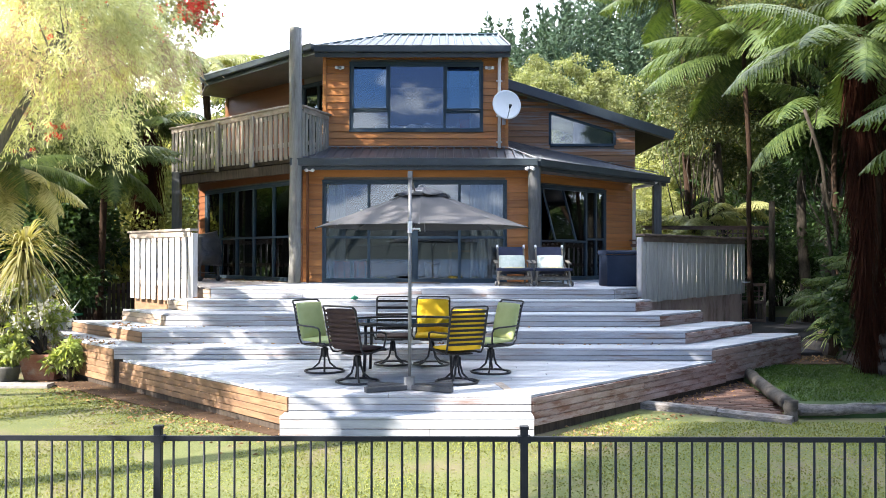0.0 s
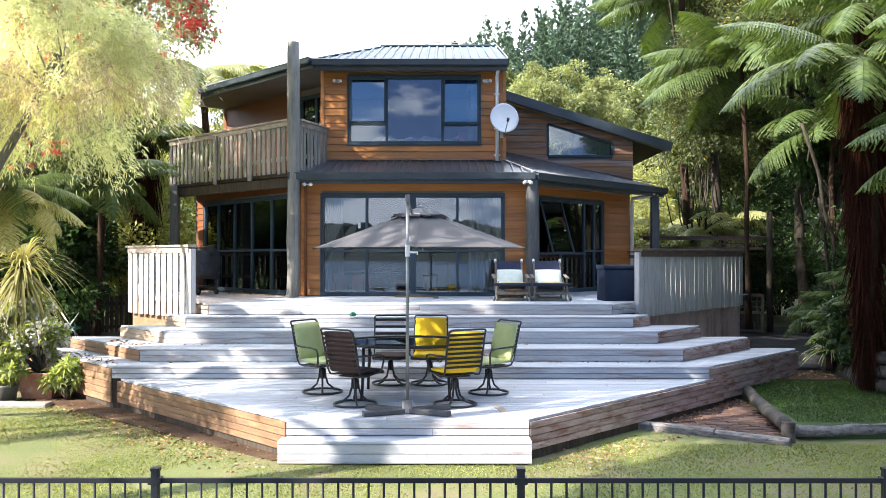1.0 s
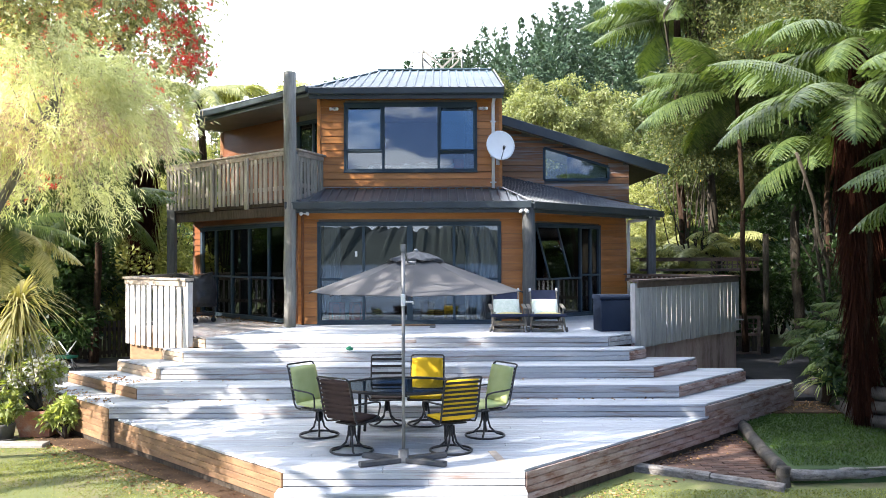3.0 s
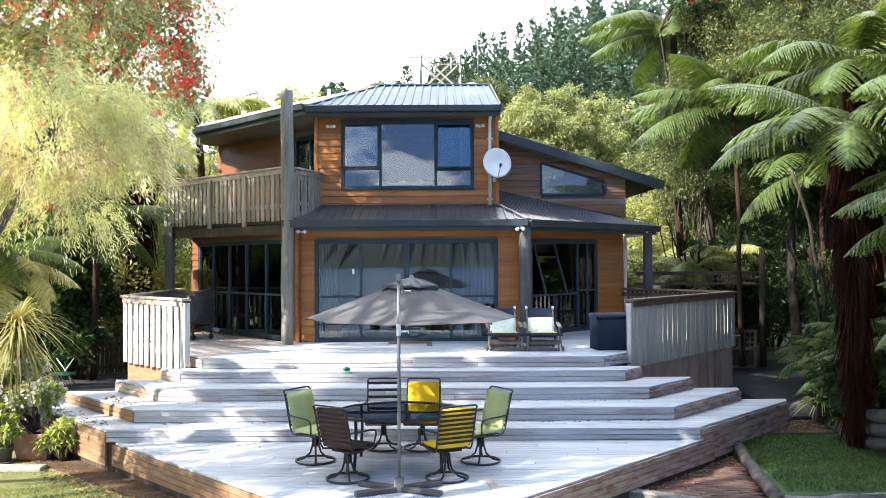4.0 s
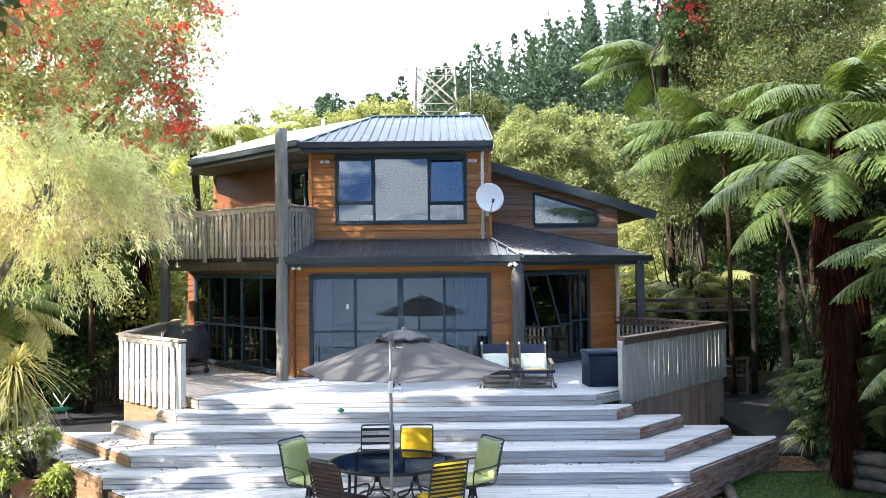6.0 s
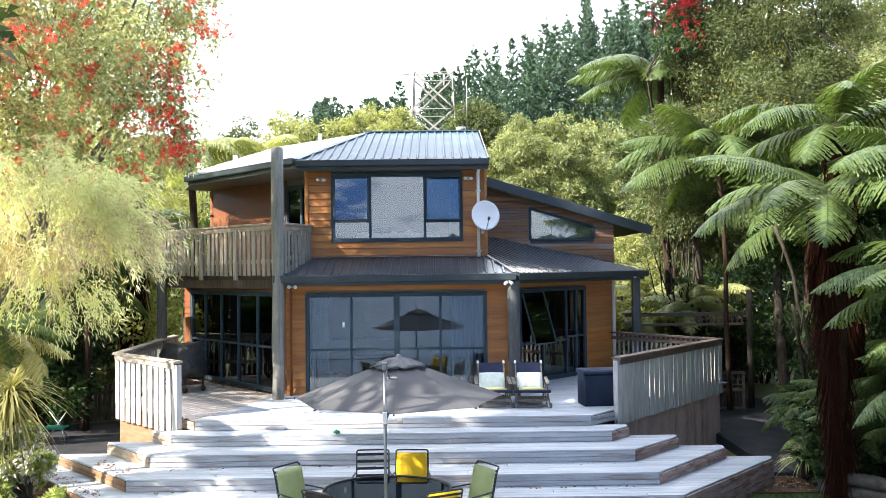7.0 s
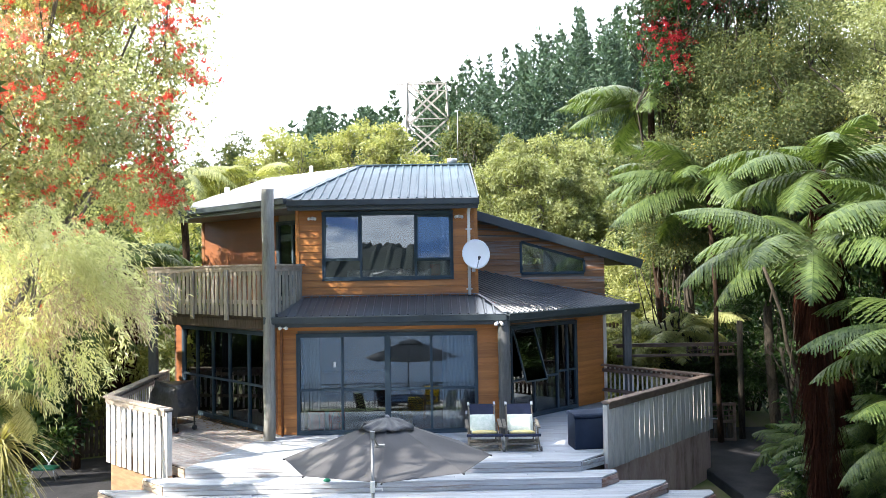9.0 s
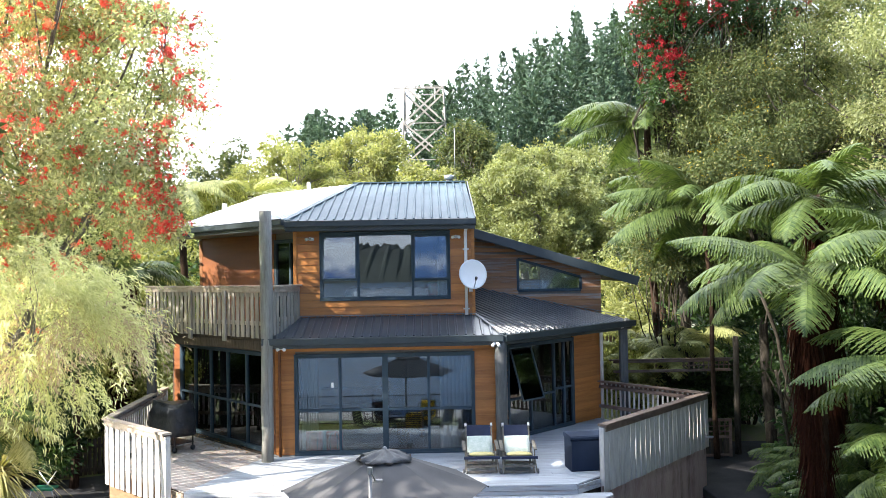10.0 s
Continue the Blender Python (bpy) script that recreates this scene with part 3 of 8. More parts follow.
# ---- ground ----
def ground_z(x, y):
    """Height of the ground: a lawn before the deck, sloping down to the pool rail, and a wooded hill behind the house."""
    z = -0.08 - 0.055 * max(0.0, 9.0 - y) * (1 if y > 4 else 0) - (0.95 if y <= 3.4 else 0.275 if y <= 4 else 0)
    if y > 13:
        k = min(1.0, (y - 13) / 5)
        if x < -5.5 or y > 24.5:
            z += 0.40 * k * min(1.0, max(0.0, (-x - 5.5) / 1.5) + (1 if y > 24.5 else 0))
        if x > 6:
            z += 0.12 * k * min(1.0, (x - 6) / 2)
    if y > 26:
        d = y - 26
        z += 0.13 * d if d < 30 else 3.9 + 0.24 * (d - 30) if d < 100 else 20.7 + 0.12 * min(d - 100, 120)
        z += max(0.0, min(1.0, d / 70)) * max(0.0, min(x, 60)) * 0.12
        z -= max(0.0, min(1.0, d / 60)) * max(0.0, min(-x - 6, 60)) * 0.10
    if abs(x) > 16 and 0 < y < 60:
        z += min(6.0, (abs(x) - 16) * 0.12) * min(1.0, y / 8)
    return z


def sheet(name, xs, ys, mat, dz=0.0):
    v = [(x, y, ground_z(x, y) + dz + (0.02 * noise.noise((x * 0.7, y * 0.7, 0)) if abs(x) < 30 and y < 40 else 0.4 * noise.noise((x * 0.08, y * 0.08, 3)))) for y in ys for x in xs]
    n = len(xs)
    f = [(j * n + i, j * n + i + 1, (j + 1) * n + i + 1, (j + 1) * n + i) for j in range(len(ys) - 1) for i in range(n - 1)]
    g = Geo().add(v, f, True)
    return new(name, mesh_of(name, g, mat))


def spread(a, b, fine0, fine1, step, grow=1.35):
    """Places from a to b: even between fine0 and fine1, wider and wider outside."""
    xs = list(np.arange(fine0, fine1 + 1e-6, step))
    s = step
    while xs[-1] < b:
        s *= grow
        xs.append(min(b, xs[-1] + s))
    s = step
    while xs[0] > a:
        s *= grow
        xs.insert(0, max(a, xs[0] - s))
    return xs


gx, gy = spread(-1200, 1200, -16, 16, 0.5), spread(-1200, 1500, 0, 30, 0.5)
lawn = tagged(sheet("ground", gx, gy, M["ground"]), "patchy sunlit lawn rising to a wooded hill", "ground", kind="structure")


# ---- the stepped deck ----
# levels: top, front edge y, left and right front corners x, left and right ends (x, y)
LEVELS = [
    (0.39, 9.08, -1.76, 1.06, (-4.98, 12.30), (4.28, 12.30)),
    (0.58, 12.26, -5.06, 4.17, (-7.62, 14.82), (6.55, 14.66)),
    (0.79, 12.87, -4.85, 3.94, (-6.85, 14.86), (5.66, 14.66)),
    (1.00, 13.65, -4.73, 3.73, (-5.92, 14.84), (4.78, 14.70)),
    (1.20, 14.33, -4.55, 3.47, (-5.10, 14.88), (3.85, 14.72)),
]
TOP_Z, TOP_Y, TOP_L, TOP_R = 1.40, 14.80, -4.28, 3.18
deck = thing("deck", "large weathered grey timber deck with wide octagonal steps", "deck", kind="structure")
BW, GAP = 0.138, 0.009


def plan_x(y, front, xl, xr, el, er):
    """The left and right limits of a level at the depth y."""
    fl = (y - front) / max(1e-6, el[1] - front)
    fr = (y - front) / max(1e-6, er[1] - front)
    return xl + (el[0] - xl) * min(1, max(0, fl)), xr + (er[0] - xr) * min(1, max(0, fr))


def tread(z, front, back, xl, xr, el, er, name="deck_level"):
    """The boards of one level, which run across it."""
    lv = thing(name, "", "")
    lv.parent = deck
    y = front - 0.025
    i = 0
    while y < back:
        y1 = min(y + BW, back)
        a0, b0 = plan_x(y, front, xl, xr, el, er)
        a1, b1 = plan_x(y1, front, xl, xr, el, er)
        off = (i * 1.37) % 3.6
        joints = [x for x in np.arange(-9 + off, 9, 4.2) if max(a0, a1) + 0.5 < x < min(b0, b1) - 0.5]
        xs = [None, *joints, None]
        for k in range(len(xs) - 1):
            p0 = (a0 if xs[k] is None else xs[k] + 0.003, y)
            p3 = (a1 if xs[k] is None else xs[k] + 0.003, y1 - GAP)
            p1 = (b0 if xs[k + 1] is None else xs[k + 1] - 0.003, y)
            p2 = (b1 if xs[k + 1] is None else xs[k + 1] - 0.003, y1 - GAP)
            dz = random.uniform(-0.0015, 0.0015)
            part("board", Geo().prism([p0, p1, p2, p3], z - 0.03, z + dz, 0.004), M["deck"], lv)
        y, i = y1, i + 1
    return lv


def face_boards(lv, p, q, z0, z1, mat, n, name="riser_board", thick=0.028, out=0.0):
    """Boards laid on edge one over another along the front from p to q."""
    p, q = Vector((*p, 0)), Vector((*q, 0))
    d = (q - p).normalized()
    o = Vector((d.y, -d.x, 0)) * (thick / 2 + out)
    h = (z1 - z0) / n
    length = (q - p).length
    for i in range(n):
        cut = sorted({0.0, length, *[c for c in ((i * 1.9 + 1.7) % 3.1, (i * 1.9 + 1.7) % 3.1 + 3.4) if 0.6 < c < length - 0.6]})
        for a, b in zip(cut, cut[1:]):
            z = z0 + h * (i + 0.5)
            s = random.uniform(-0.002, 0.002)
            part(name, Geo().bar(p + d * (a + 0.002) + o * (1 + s) + Vector((0, 0, z)), p + d * (b - 0.002) + o * (1 + s) + Vector((0, 0, z)), thick, h - 0.007, ch=0.005), mat, lv)


# solid framing under each level keeps the light out
under = Geo()
for k, (z, fy, xl, xr, el, er) in enumerate(LEVELS):
    nxt = LEVELS[k + 1][1] + 0.1 if k + 1 < len(LEVELS) else TOP_Y + 0.1
    back = nxt + 0.3 if k == 0 else max(el[1], er[1])
    tread(z, fy, nxt if k == 0 else back, xl, xr, el, er)
    lv = [o for o in deck.children if o.name.startswith("deck_level")][-1]
    z0 = LEVELS[k - 1][0] if k else 0.20
    face_boards(lv, (xl, fy), (xr, fy), z0 + 0.003, z - 0.032, M["riser"], 2)
    if k > 1:
        face_boards(lv, el, (xl, fy), z0 + 0.003, z - 0.032, M["fascia"] if k < 3 else M["fascia_sun"], 2)
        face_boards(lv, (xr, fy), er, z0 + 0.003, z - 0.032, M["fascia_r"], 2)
    under.prism([(xl + 0.01, fy + 0.01), (xr - 0.01, fy + 0.01), (er[0] - 0.02, er[1] - 0.01), (er[0] - 0.05, back - 0.01) if k == 0 else (er[0] - 0.05, er[1]), (el[0] + 0.05, back - 0.01) if k == 0 else (el[0] + 0.05, el[1]), (el[0] + 0.02, el[1] - 0.01)], -0.5, z - 0.034)
lv0 = [o for o in deck.children if o.name.startswith("deck_level")][0]
lv1 = [o for o in deck.children if o.name.startswith("deck_level")][1]
L0, L1 = LEVELS[0], LEVELS[1]
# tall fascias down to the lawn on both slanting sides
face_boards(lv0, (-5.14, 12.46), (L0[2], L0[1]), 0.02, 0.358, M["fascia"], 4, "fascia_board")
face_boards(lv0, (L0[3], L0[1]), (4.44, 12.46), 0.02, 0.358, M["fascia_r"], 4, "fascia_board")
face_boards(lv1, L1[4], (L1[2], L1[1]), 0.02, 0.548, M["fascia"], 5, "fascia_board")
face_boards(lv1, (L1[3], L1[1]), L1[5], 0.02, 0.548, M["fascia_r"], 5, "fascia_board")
for x, y in ((-1.9, 9.26), (-3.3, 10.66), (-4.98, 12.3), (1.2, 9.26), (2.6, 10.66), (4.2, 12.2), (-6.3, 13.55), (5.4, 13.55)):
    part("stump", Geo().bar((x, y + 0.25, -0.35), (x, y + 0.25, 0.03), 0.1, 0.1, up=(0, 1, 0)), M["fence_dark"], deck)
# the low front step
st = thing("front_step", "", "")
st.parent = deck
for i in range(2):
    part("board", Geo().prism([(-1.82, 8.83 + i * 0.14), (1.07, 8.83 + i * 0.14), (1.07, 8.965 + i * 0.14), (-1.82, 8.965 + i * 0.14)], 0.15, 0.18, 0.004), M["deck"], st)
face_boards(st, (-1.82, 8.86), (1.07, 8.86), -0.075, 0.147, M["riser"], 2)
face_boards(lv0, (L0[2], L0[1]), (L0[3], L0[1]), 0.0, 0.2, M["riser"], 2)
for x in (-1.7, -0.4, 0.95):
    part("stump", Geo().bar((x, 8.98, -0.4), (x, 8.98, -0.06), 0.1, 0.1, up=(0, 1, 0)), M["fence_dark"], st)
# two replaced boards laid over the lower deck
part("patch_board", Geo().bar((0.83, 9.38, 0.392), (0.73, 9.98, 0.392), 0.11, 0.008), M["rail_cap"], lv0)

# the upper deck: boards across the middle, boards aslant in front of the left bay
top = thing("deck_level", "", "")
top.parent = deck
SEAM0, SEAM1 = Vector((-4.28, 14.8)), Vector((-3.28, 17.75))
y, i = TOP_Y - 0.025, 0
while y < 18.9:
    y1 = y + BW
    t0, t1 = (y - SEAM0.y) / (SEAM1.y - SEAM0.y), (y1 - SEAM0.y) / (SEAM1.y - SEAM0.y)
    a0, a1 = [SEAM0.x + (SEAM1.x - SEAM0.x) * max(0, t) for t in (t0, t1)]
    lim = lambda yy: min(TOP_R + max(0, min(yy, 15.3) - TOP_Y) * 0.98 + max(0, yy - 15.3) * 0.868, 7.0)
    xs = [None, *[x for x in np.arange(-9 + (i * 1.37) % 3.6, 7, 3.6) if a1 + 0.5 < x < lim(y) - 0.5], None]
    for k in range(len(xs) - 1):
        l0, l1 = (a0, a1) if xs[k] is None else (xs[k] + 0.003,) * 2
        r0, r1 = (lim(y), lim(y1)) if xs[k + 1] is None else (xs[k + 1] - 0.003,) * 2
        part("board", Geo().prism([(l0, y), (r0, y), (r1, y1 - GAP), (l1, y1 - GAP)], TOP_Z - 0.03, TOP_Z + random.uniform(-0.0015, 0.0015), 0.004), M["deck"], top)
    y, i = y1, i + 1
while y < 22.4:
    y1 = y + BW
    part("board", Geo().prism([(1.9, y), (7.1 - (y - 19.05) * 0.81, y), (7.1 - (y1 - 19.05) * 0.81, y1 - GAP), (1.9, y1 - GAP)], TOP_Z - 0.03, TOP_Z, 0.004), M["deck"], top)
    y = y1
face_boards(top, (TOP_L, TOP_Y), (TOP_R, TOP_Y), 1.203, TOP_Z - 0.032, M["riser"], 2)
face_boards(top, (-4.62, 15.14), (TOP_L, TOP_Y), 1.203, TOP_Z - 0.032, M["fascia_sun"], 2)
face_boards(top, (TOP_R, TOP_Y), (3.72, 15.30), 1.203, TOP_Z - 0.032, M["riser"], 2)
# slanting boards at the left, parallel to the bay
dl = Vector((-0.68, 0.733)).normalized()
for i in range(26):
    s = SEAM0 + (SEAM1 - SEAM0) * (i / 26)
    e = SEAM0 + (SEAM1 - SEAM0) * ((i + 1) / 26)
    ln = 4.2 if s.y > 15.6 else 3.4
    a, b, c, d = s, e - Vector((0, GAP)), e + dl * ln - Vector((0, GAP)), s + dl * ln
    part("board", Geo().prism([tuple(a), tuple(b), tuple(c), tuple(d)], TOP_Z - 0.03, TOP_Z + random.uniform(-0.0015, 0.0015), 0.004), M["deck_y"], top)
under.prism([(-4.25, 14.83), (3.15, 14.83), (7.0, 19.0), (5.0, 21.6), (4.8, 22.3), (-6.6, 22.3), (-6.4, 16.9)], -0.5, TOP_Z - 0.034)
part("framing", under, M["fence_dark"], deck)
# plywood skirts under the slanting rails
for p, q in (((-4.62, 15.10), (-6.45, 16.85)), ((7.05, 19.05), (3.74, 15.28))):
    part("skirt", Geo().bar((*p, 0.62), (*q, 0.62), 0.03, 1.5), M["fascia"] if p[0] < 0 else M["base_wall"], deck)


def railing(path, z0, z1, cap_z, mats, label, inner=False, gap=0.135, w=0.095, posts=True):
    """A rail of upright pickets along a plan path, with a flat cap."""
    r = thing("railing", label, "railing")
    for (p, q) in zip(path, path[1:]):
        p, q = Vector((*p, 0)), Vector((*q, 0))
        d, ln = (q - p).normalized(), (q - p).length
        o = Vector((d.y, -d.x, 0))
        n = max(2, round(ln / gap))
        for i in range(n + 1):
            c = p + d * (0.03 + (ln - 0.06) * i / n) + o * (0.03 + random.uniform(-0.006, 0.006))
            h = random.uniform(-0.012, 0.012)
            part("picket", Geo().bar(c + Vector((0, 0, z0 + h)), c + d * random.uniform(-0.006, 0.006) + Vector((0, 0, z1)), w * random.uniform(0.84, 1.05), 0.022, up=o, ch=0.004), mats[0], r)
        for z in (z1 - 0.09, z0 + 0.32):
            part("stringer", Geo().bar(p - o * 0.012 + Vector((0, 0, z)), q - o * 0.012 + Vector((0, 0, z)), 0.05, 0.09), mats[1], r)
        part("rail_cap", Geo().bar(p - d * 0.05 + Vector((0, 0, cap_z - 0.022)), q + d * 0.05 + Vector((0, 0, cap_z - 0.022)), 0.19, 0.044), mats[1], r)
        part("rail_board", Geo().bar(p + o * 0.052 + Vector((0, 0, cap_z - 0.10)), q + o * 0.052 + Vector((0, 0, cap_z - 0.10)), 0.022, 0.11), mats[1], r)
        for e in (p, q):
            part("rail_post", Geo().bar(e - o * 0.03 + Vector((0, 0, z0 + 0.1)), e - o * 0.03 + Vector((0, 0, z1)), 0.09, 0.09, up=o), mats[0], r)
    return r


rail_l = railing([(-6.45, 16.72), (-4.66, 14.93)], 1.12, 2.42, 2.50, (M["picket_white"], M["rail_cap"]), gap=0.26, w=0.185, label="sunlit whitewashed picket railing at the deck edge")
rail_l2 = railing([(-6.72, 21.4), (-6.50, 16.80)], 1.42, 2.42, 2.50, (M["picket_white"], M["rail_cap"]), gap=0.16, w=0.06, label="weathered picket railing running back to the house")
rail_r = railing([(3.80, 15.28), (7.08, 19.07)], 1.12, 2.36, 2.43, (M["picket_white"], M["rail_brown"]), gap=0.225, w=0.212, label="pale weathered picket railing with brown cap")
rail_r2 = railing([(7.08, 19.15), (4.98, 21.72)], 1.42, 2.36, 2.43, (M["picket_white"], M["rail_brown"]), gap=0.15, w=0.055, label="open weathered railing at the far deck side")


# ---- the house ----
house = thing("house", "two-storey orange timber house with dark joinery and steel roofs", "house")
H0, WALL_Y, UP_Y = 1.42, 17.75, 18.47


def frame_at(p, q):
    """The pose of a wall's plane: x runs along from p to q, y up, z outwards."""
    p, q = Vector((*p, 0)), Vector((*q, 0))
    d = (q - p).normalized()
    o = Vector((d.y, -d.x, 0))
    return Matrix(((d.x, 0, o.x, p.x), (d.y, 0, o.y, p.y), (0, 1, 0, 0), (0, 0, 0, 1))), (q - p).length


def clad(p, q, z0, z1, holes, mat, name="wall", top=None, lap=0.165, label=""):
    """A wall of lapped boards from p to q with openings (x0, x1, z0, z1); top: height along it where it slopes."""
    m, ln = frame_at(p, q)
    g = Geo()
    xs = sorted({0, ln, *[h[0] for h in holes], *[h[1] for h in holes]})
    zs = sorted({z0, z1, *[h[2] for h in holes], *[h[3] for h in holes]})
    for a, b in zip(xs, xs[1:]):
        for c, d in zip(zs, zs[1:]):
            if not any(h[0] <= a < h[1] and h[2] <= c < h[3] for h in holes):
                if top:
                    d0, d1 = min(d, top(a)), min(d, top(b))
                    c0, c1 = min(c, d0 - 0.01), min(c, d1 - 0.01)
                    pts = [(a, c0), (b, c1), (b, d1), (a, d0)]
                else:
                    pts = [(a, c), (b, c), (b, d), (a, d)]
                g.loft([[m @ Vector((x, y, -0.14)) for x, y in pts], [m @ Vector((x, y, -0.02)) for x, y in pts]])
    w = part(name, g, M["soffit"], house, label)
    bm = bmesh.new()
    bm.from_mesh(w.data)
    bmesh.ops.remove_doubles(bm, verts=bm.verts, dist=0.002)
    bm.to_mesh(w.data)
    bm.free()
    z = z0
    while z < z1 - 0.01:
        t = min(z + lap, z1)
        spans = [(0, ln)]
        for h in holes:
            if h[2] < t - 0.02 and h[3] > z + 0.02:
                spans = [s for a, b in spans for s in ((a, min(b, h[0])), (max(a, h[1]), b)) if s[1] - s[0] > 0.02]
        for a, b in spans:
            if top:
                while b > a and top(b) < z + 0.06:
                    b -= 0.05
                if b - a < 0.1:
                    continue
            za, zb = (min(t, top(a)), min(t, top(b))) if top else (t, t)
            dx = random.uniform(-0.001, 0.001)
            q4 = [(a, z), (b, z), (b, zb - 0.004), (a, za - 0.004)]
            rings = [[m @ Vector((x, y, -0.02)) for x, y in q4], [m @ Vector((x, y, 0.026 + dx if k < 2 else 0.004)) for k, (x, y) in enumerate(q4)]]
            part("weatherboard", Geo().loft(rings), mat, w)
        z = t
    return w, m, ln


def window(m, x0, x1, z0, z1, mull=(), trans=(), name="window", fr=0.055, depth=0.09, label="", glass=True):
    """Joinery set into a wall: frame, mullions (x), transoms (x0, x1, z) and a pane in each light."""
    w = thing(name, label, "")
    w.parent = house
    at = lambda x, y, z: m @ Vector((x, y, z))
    up = m.to_3x3() @ Vector((0, 0, 1))
    zc = -0.01
    fg = Geo()
    fg.bar(at(x0, z0 + fr / 2, zc), at(x1, z0 + fr / 2, zc), fr, depth, up=up)
    fg.bar(at(x0, z1 - fr / 2, zc), at(x1, z1 - fr / 2, zc), fr, depth, up=up)
    fg.bar(at(x0 + fr / 2, z0 + fr, zc), at(x0 + fr / 2, z1 - fr, zc), fr, depth, up=up)
    fg.bar(at(x1 - fr / 2, z0 + fr, zc), at(x1 - fr / 2, z1 - fr, zc), fr, depth, up=up)
    # a thin flashing round the outside
    for a, b in (((x0 - 0.03, z1 + 0.02), (x1 + 0.03, z1 + 0.02)), ((x0 - 0.03, z0 - 0.02), (x1 + 0.03, z0 - 0.02))):
        fg.bar(at(*a, 0.02), at(*b, 0.02), 0.04, 0.05, up=up)
    for x in (x0 - 0.012, x1 + 0.012):
        fg.bar(at(x, z0, 0.02), at(x, z1, 0.02), 0.025, 0.05, up=up)
    part("window_frame", fg, M["trim"], w)
    xs = [x0 + fr, *mull, x1 - fr]
    for x in mull:
        part("mullion", Geo().bar(at(x, z0 + fr, zc), at(x, z1 - fr, zc), 0.06, 0.07, up=up), M["trim"], w)
    for a, b, z in trans:
        part("transom", Geo().bar(at(a + 0.03, z, zc), at(b - 0.03, z, zc), 0.05, 0.07, up=up), M["trim"], w)
    if glass:
        for a, b in zip(xs, xs[1:]):
            zs = [z0 + fr] + sorted(z for p, q, z in trans if p - 0.08 <= a + 0.03 and q + 0.08 >= b - 0.03) + [z1 - fr]
            for c, d in zip(zs, zs[1:]):
                tw = random.uniform(-0.0012, 0.0012)
                pg = Geo().loft([[at(a, c, -0.024 + tw), at(b, c, -0.024 - tw), at(b, d, -0.024 - tw), at(a, d, -0.024 + tw)], [at(a, c, -0.018 + tw), at(b, c, -0.018 - tw), at(b, d, -0.018 - tw), at(a, d, -0.018 + tw)]])
                po = part("pane", pg, M["glass"], w)
                po.visible_shadow = False
    return w


# ground floor front, with the four-leaf sliding door
w1, m1, l1 = clad((-3.0, WALL_Y), (2.02, WALL_Y), H0, 3.98, [(0.37, 4.39, H0, 3.64)], M["board"])
s0 = 0.37
window(m1, s0, s0 + 4.02, H0 + 0.02, 3.63, (s0 + 1.0, s0 + 2.02, s0 + 3.0), [(s0, s0 + 1.0, 2.40), (s0 + 1.0, s0 + 2.02, 2.40), (s0 + 2.02, s0 + 3.0, 2.40), (s0 + 3.0, s0 + 4.02, 2.40)], "sliding_door", label="slate-blue aluminium sliding door with curtains behind")
part("meeting_stile", Geo().bar(m1 @ Vector((s0 + 2.02, H0 + 0.06, 0.01)), m1 @ Vector((s0 + 2.02, 3.58, 0.01)), 0.13, 0.05, up=(0, -1, 0)), M["trim"], house)
part("corner_board", Geo().bar((-3.03, WALL_Y - 0.02, H0), (-3.03, WALL_Y - 0.02, 3.98), 0.09, 0.05, up=(0, 1, 0)), M["board"], house)
part("corner_board", Geo().bar((2.04, WALL_Y - 0.02, H0), (2.04, WALL_Y - 0.02, 3.98), 0.09, 0.05, up=(0, 1, 0)), M["board"], house)
part("door_notice", Geo().bar(m1 @ Vector((1.20, 2.90, -0.012)), m1 @ Vector((1.20, 3.02, -0.012)), 0.055, 0.004, up=(0, -1, 0)), M["white"], house, "small white notice on the glass")
# left bay, aslant, nearly all glass
BL0, BL1 = (-3.06, 17.80), (-6.55, 21.75)
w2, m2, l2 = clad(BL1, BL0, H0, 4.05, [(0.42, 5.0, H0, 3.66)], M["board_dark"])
window(m2, 0.42, 5.0, H0 + 0.02, 3.65, (1.22, 2.10, 2.98, 3.92), [(a, b, 2.42) for a, b in ((0.42, 1.22), (1.22, 2.10), (2.10, 2.98), (2.98, 3.92), (3.92, 5.0))], "window_wall", label="tall dark glazed doors of the side bay")
# right bay, aslant, set back behind a short return
clad((2.02, WALL_Y), (2.02, 18.80), H0, 3.98, [], M["board"])
BR0, BR1 = (2.02, 18.72), (5.06, 21.70)
w3, m3, l3 = clad(BR0, BR1, H0, 4.3, [(0.35, 3.0, H0, 3.66)], M["board"])
window(m3, 0.35, 3.0, H0 + 0.02, 3.65, (1.25, 2.2, 2.62), [(0.35, 1.25, 2.35), (1.25, 2.2, 2.35), (2.2, 2.62, 2.42), (2.62, 3.0, 2.42)], "window_wall", label="dark glazed doors of the book room")
# an awning sash, held open
sash = thing("awning_sash", "dark awning sash held open", "")
sash.parent = house
ax, aw, az0, az1 = 0.42, 0.80, 2.37, 3.6
at3 = lambda x, y, z: m3 @ Vector((x, y, z))
for a, b in (((ax, az1, 0.03), (ax, az0, 0.42)), ((ax + aw, az1, 0.03), (ax + aw, az0, 0.42)), ((ax, az0, 0.42), (ax + aw, az0, 0.42)), ((ax, az1, 0.03), (ax + aw, az1, 0.03))):
    part("sash_bar", Geo().bar(at3(*a), at3(*b), 0.045, 0.035), M["trim"], sash)
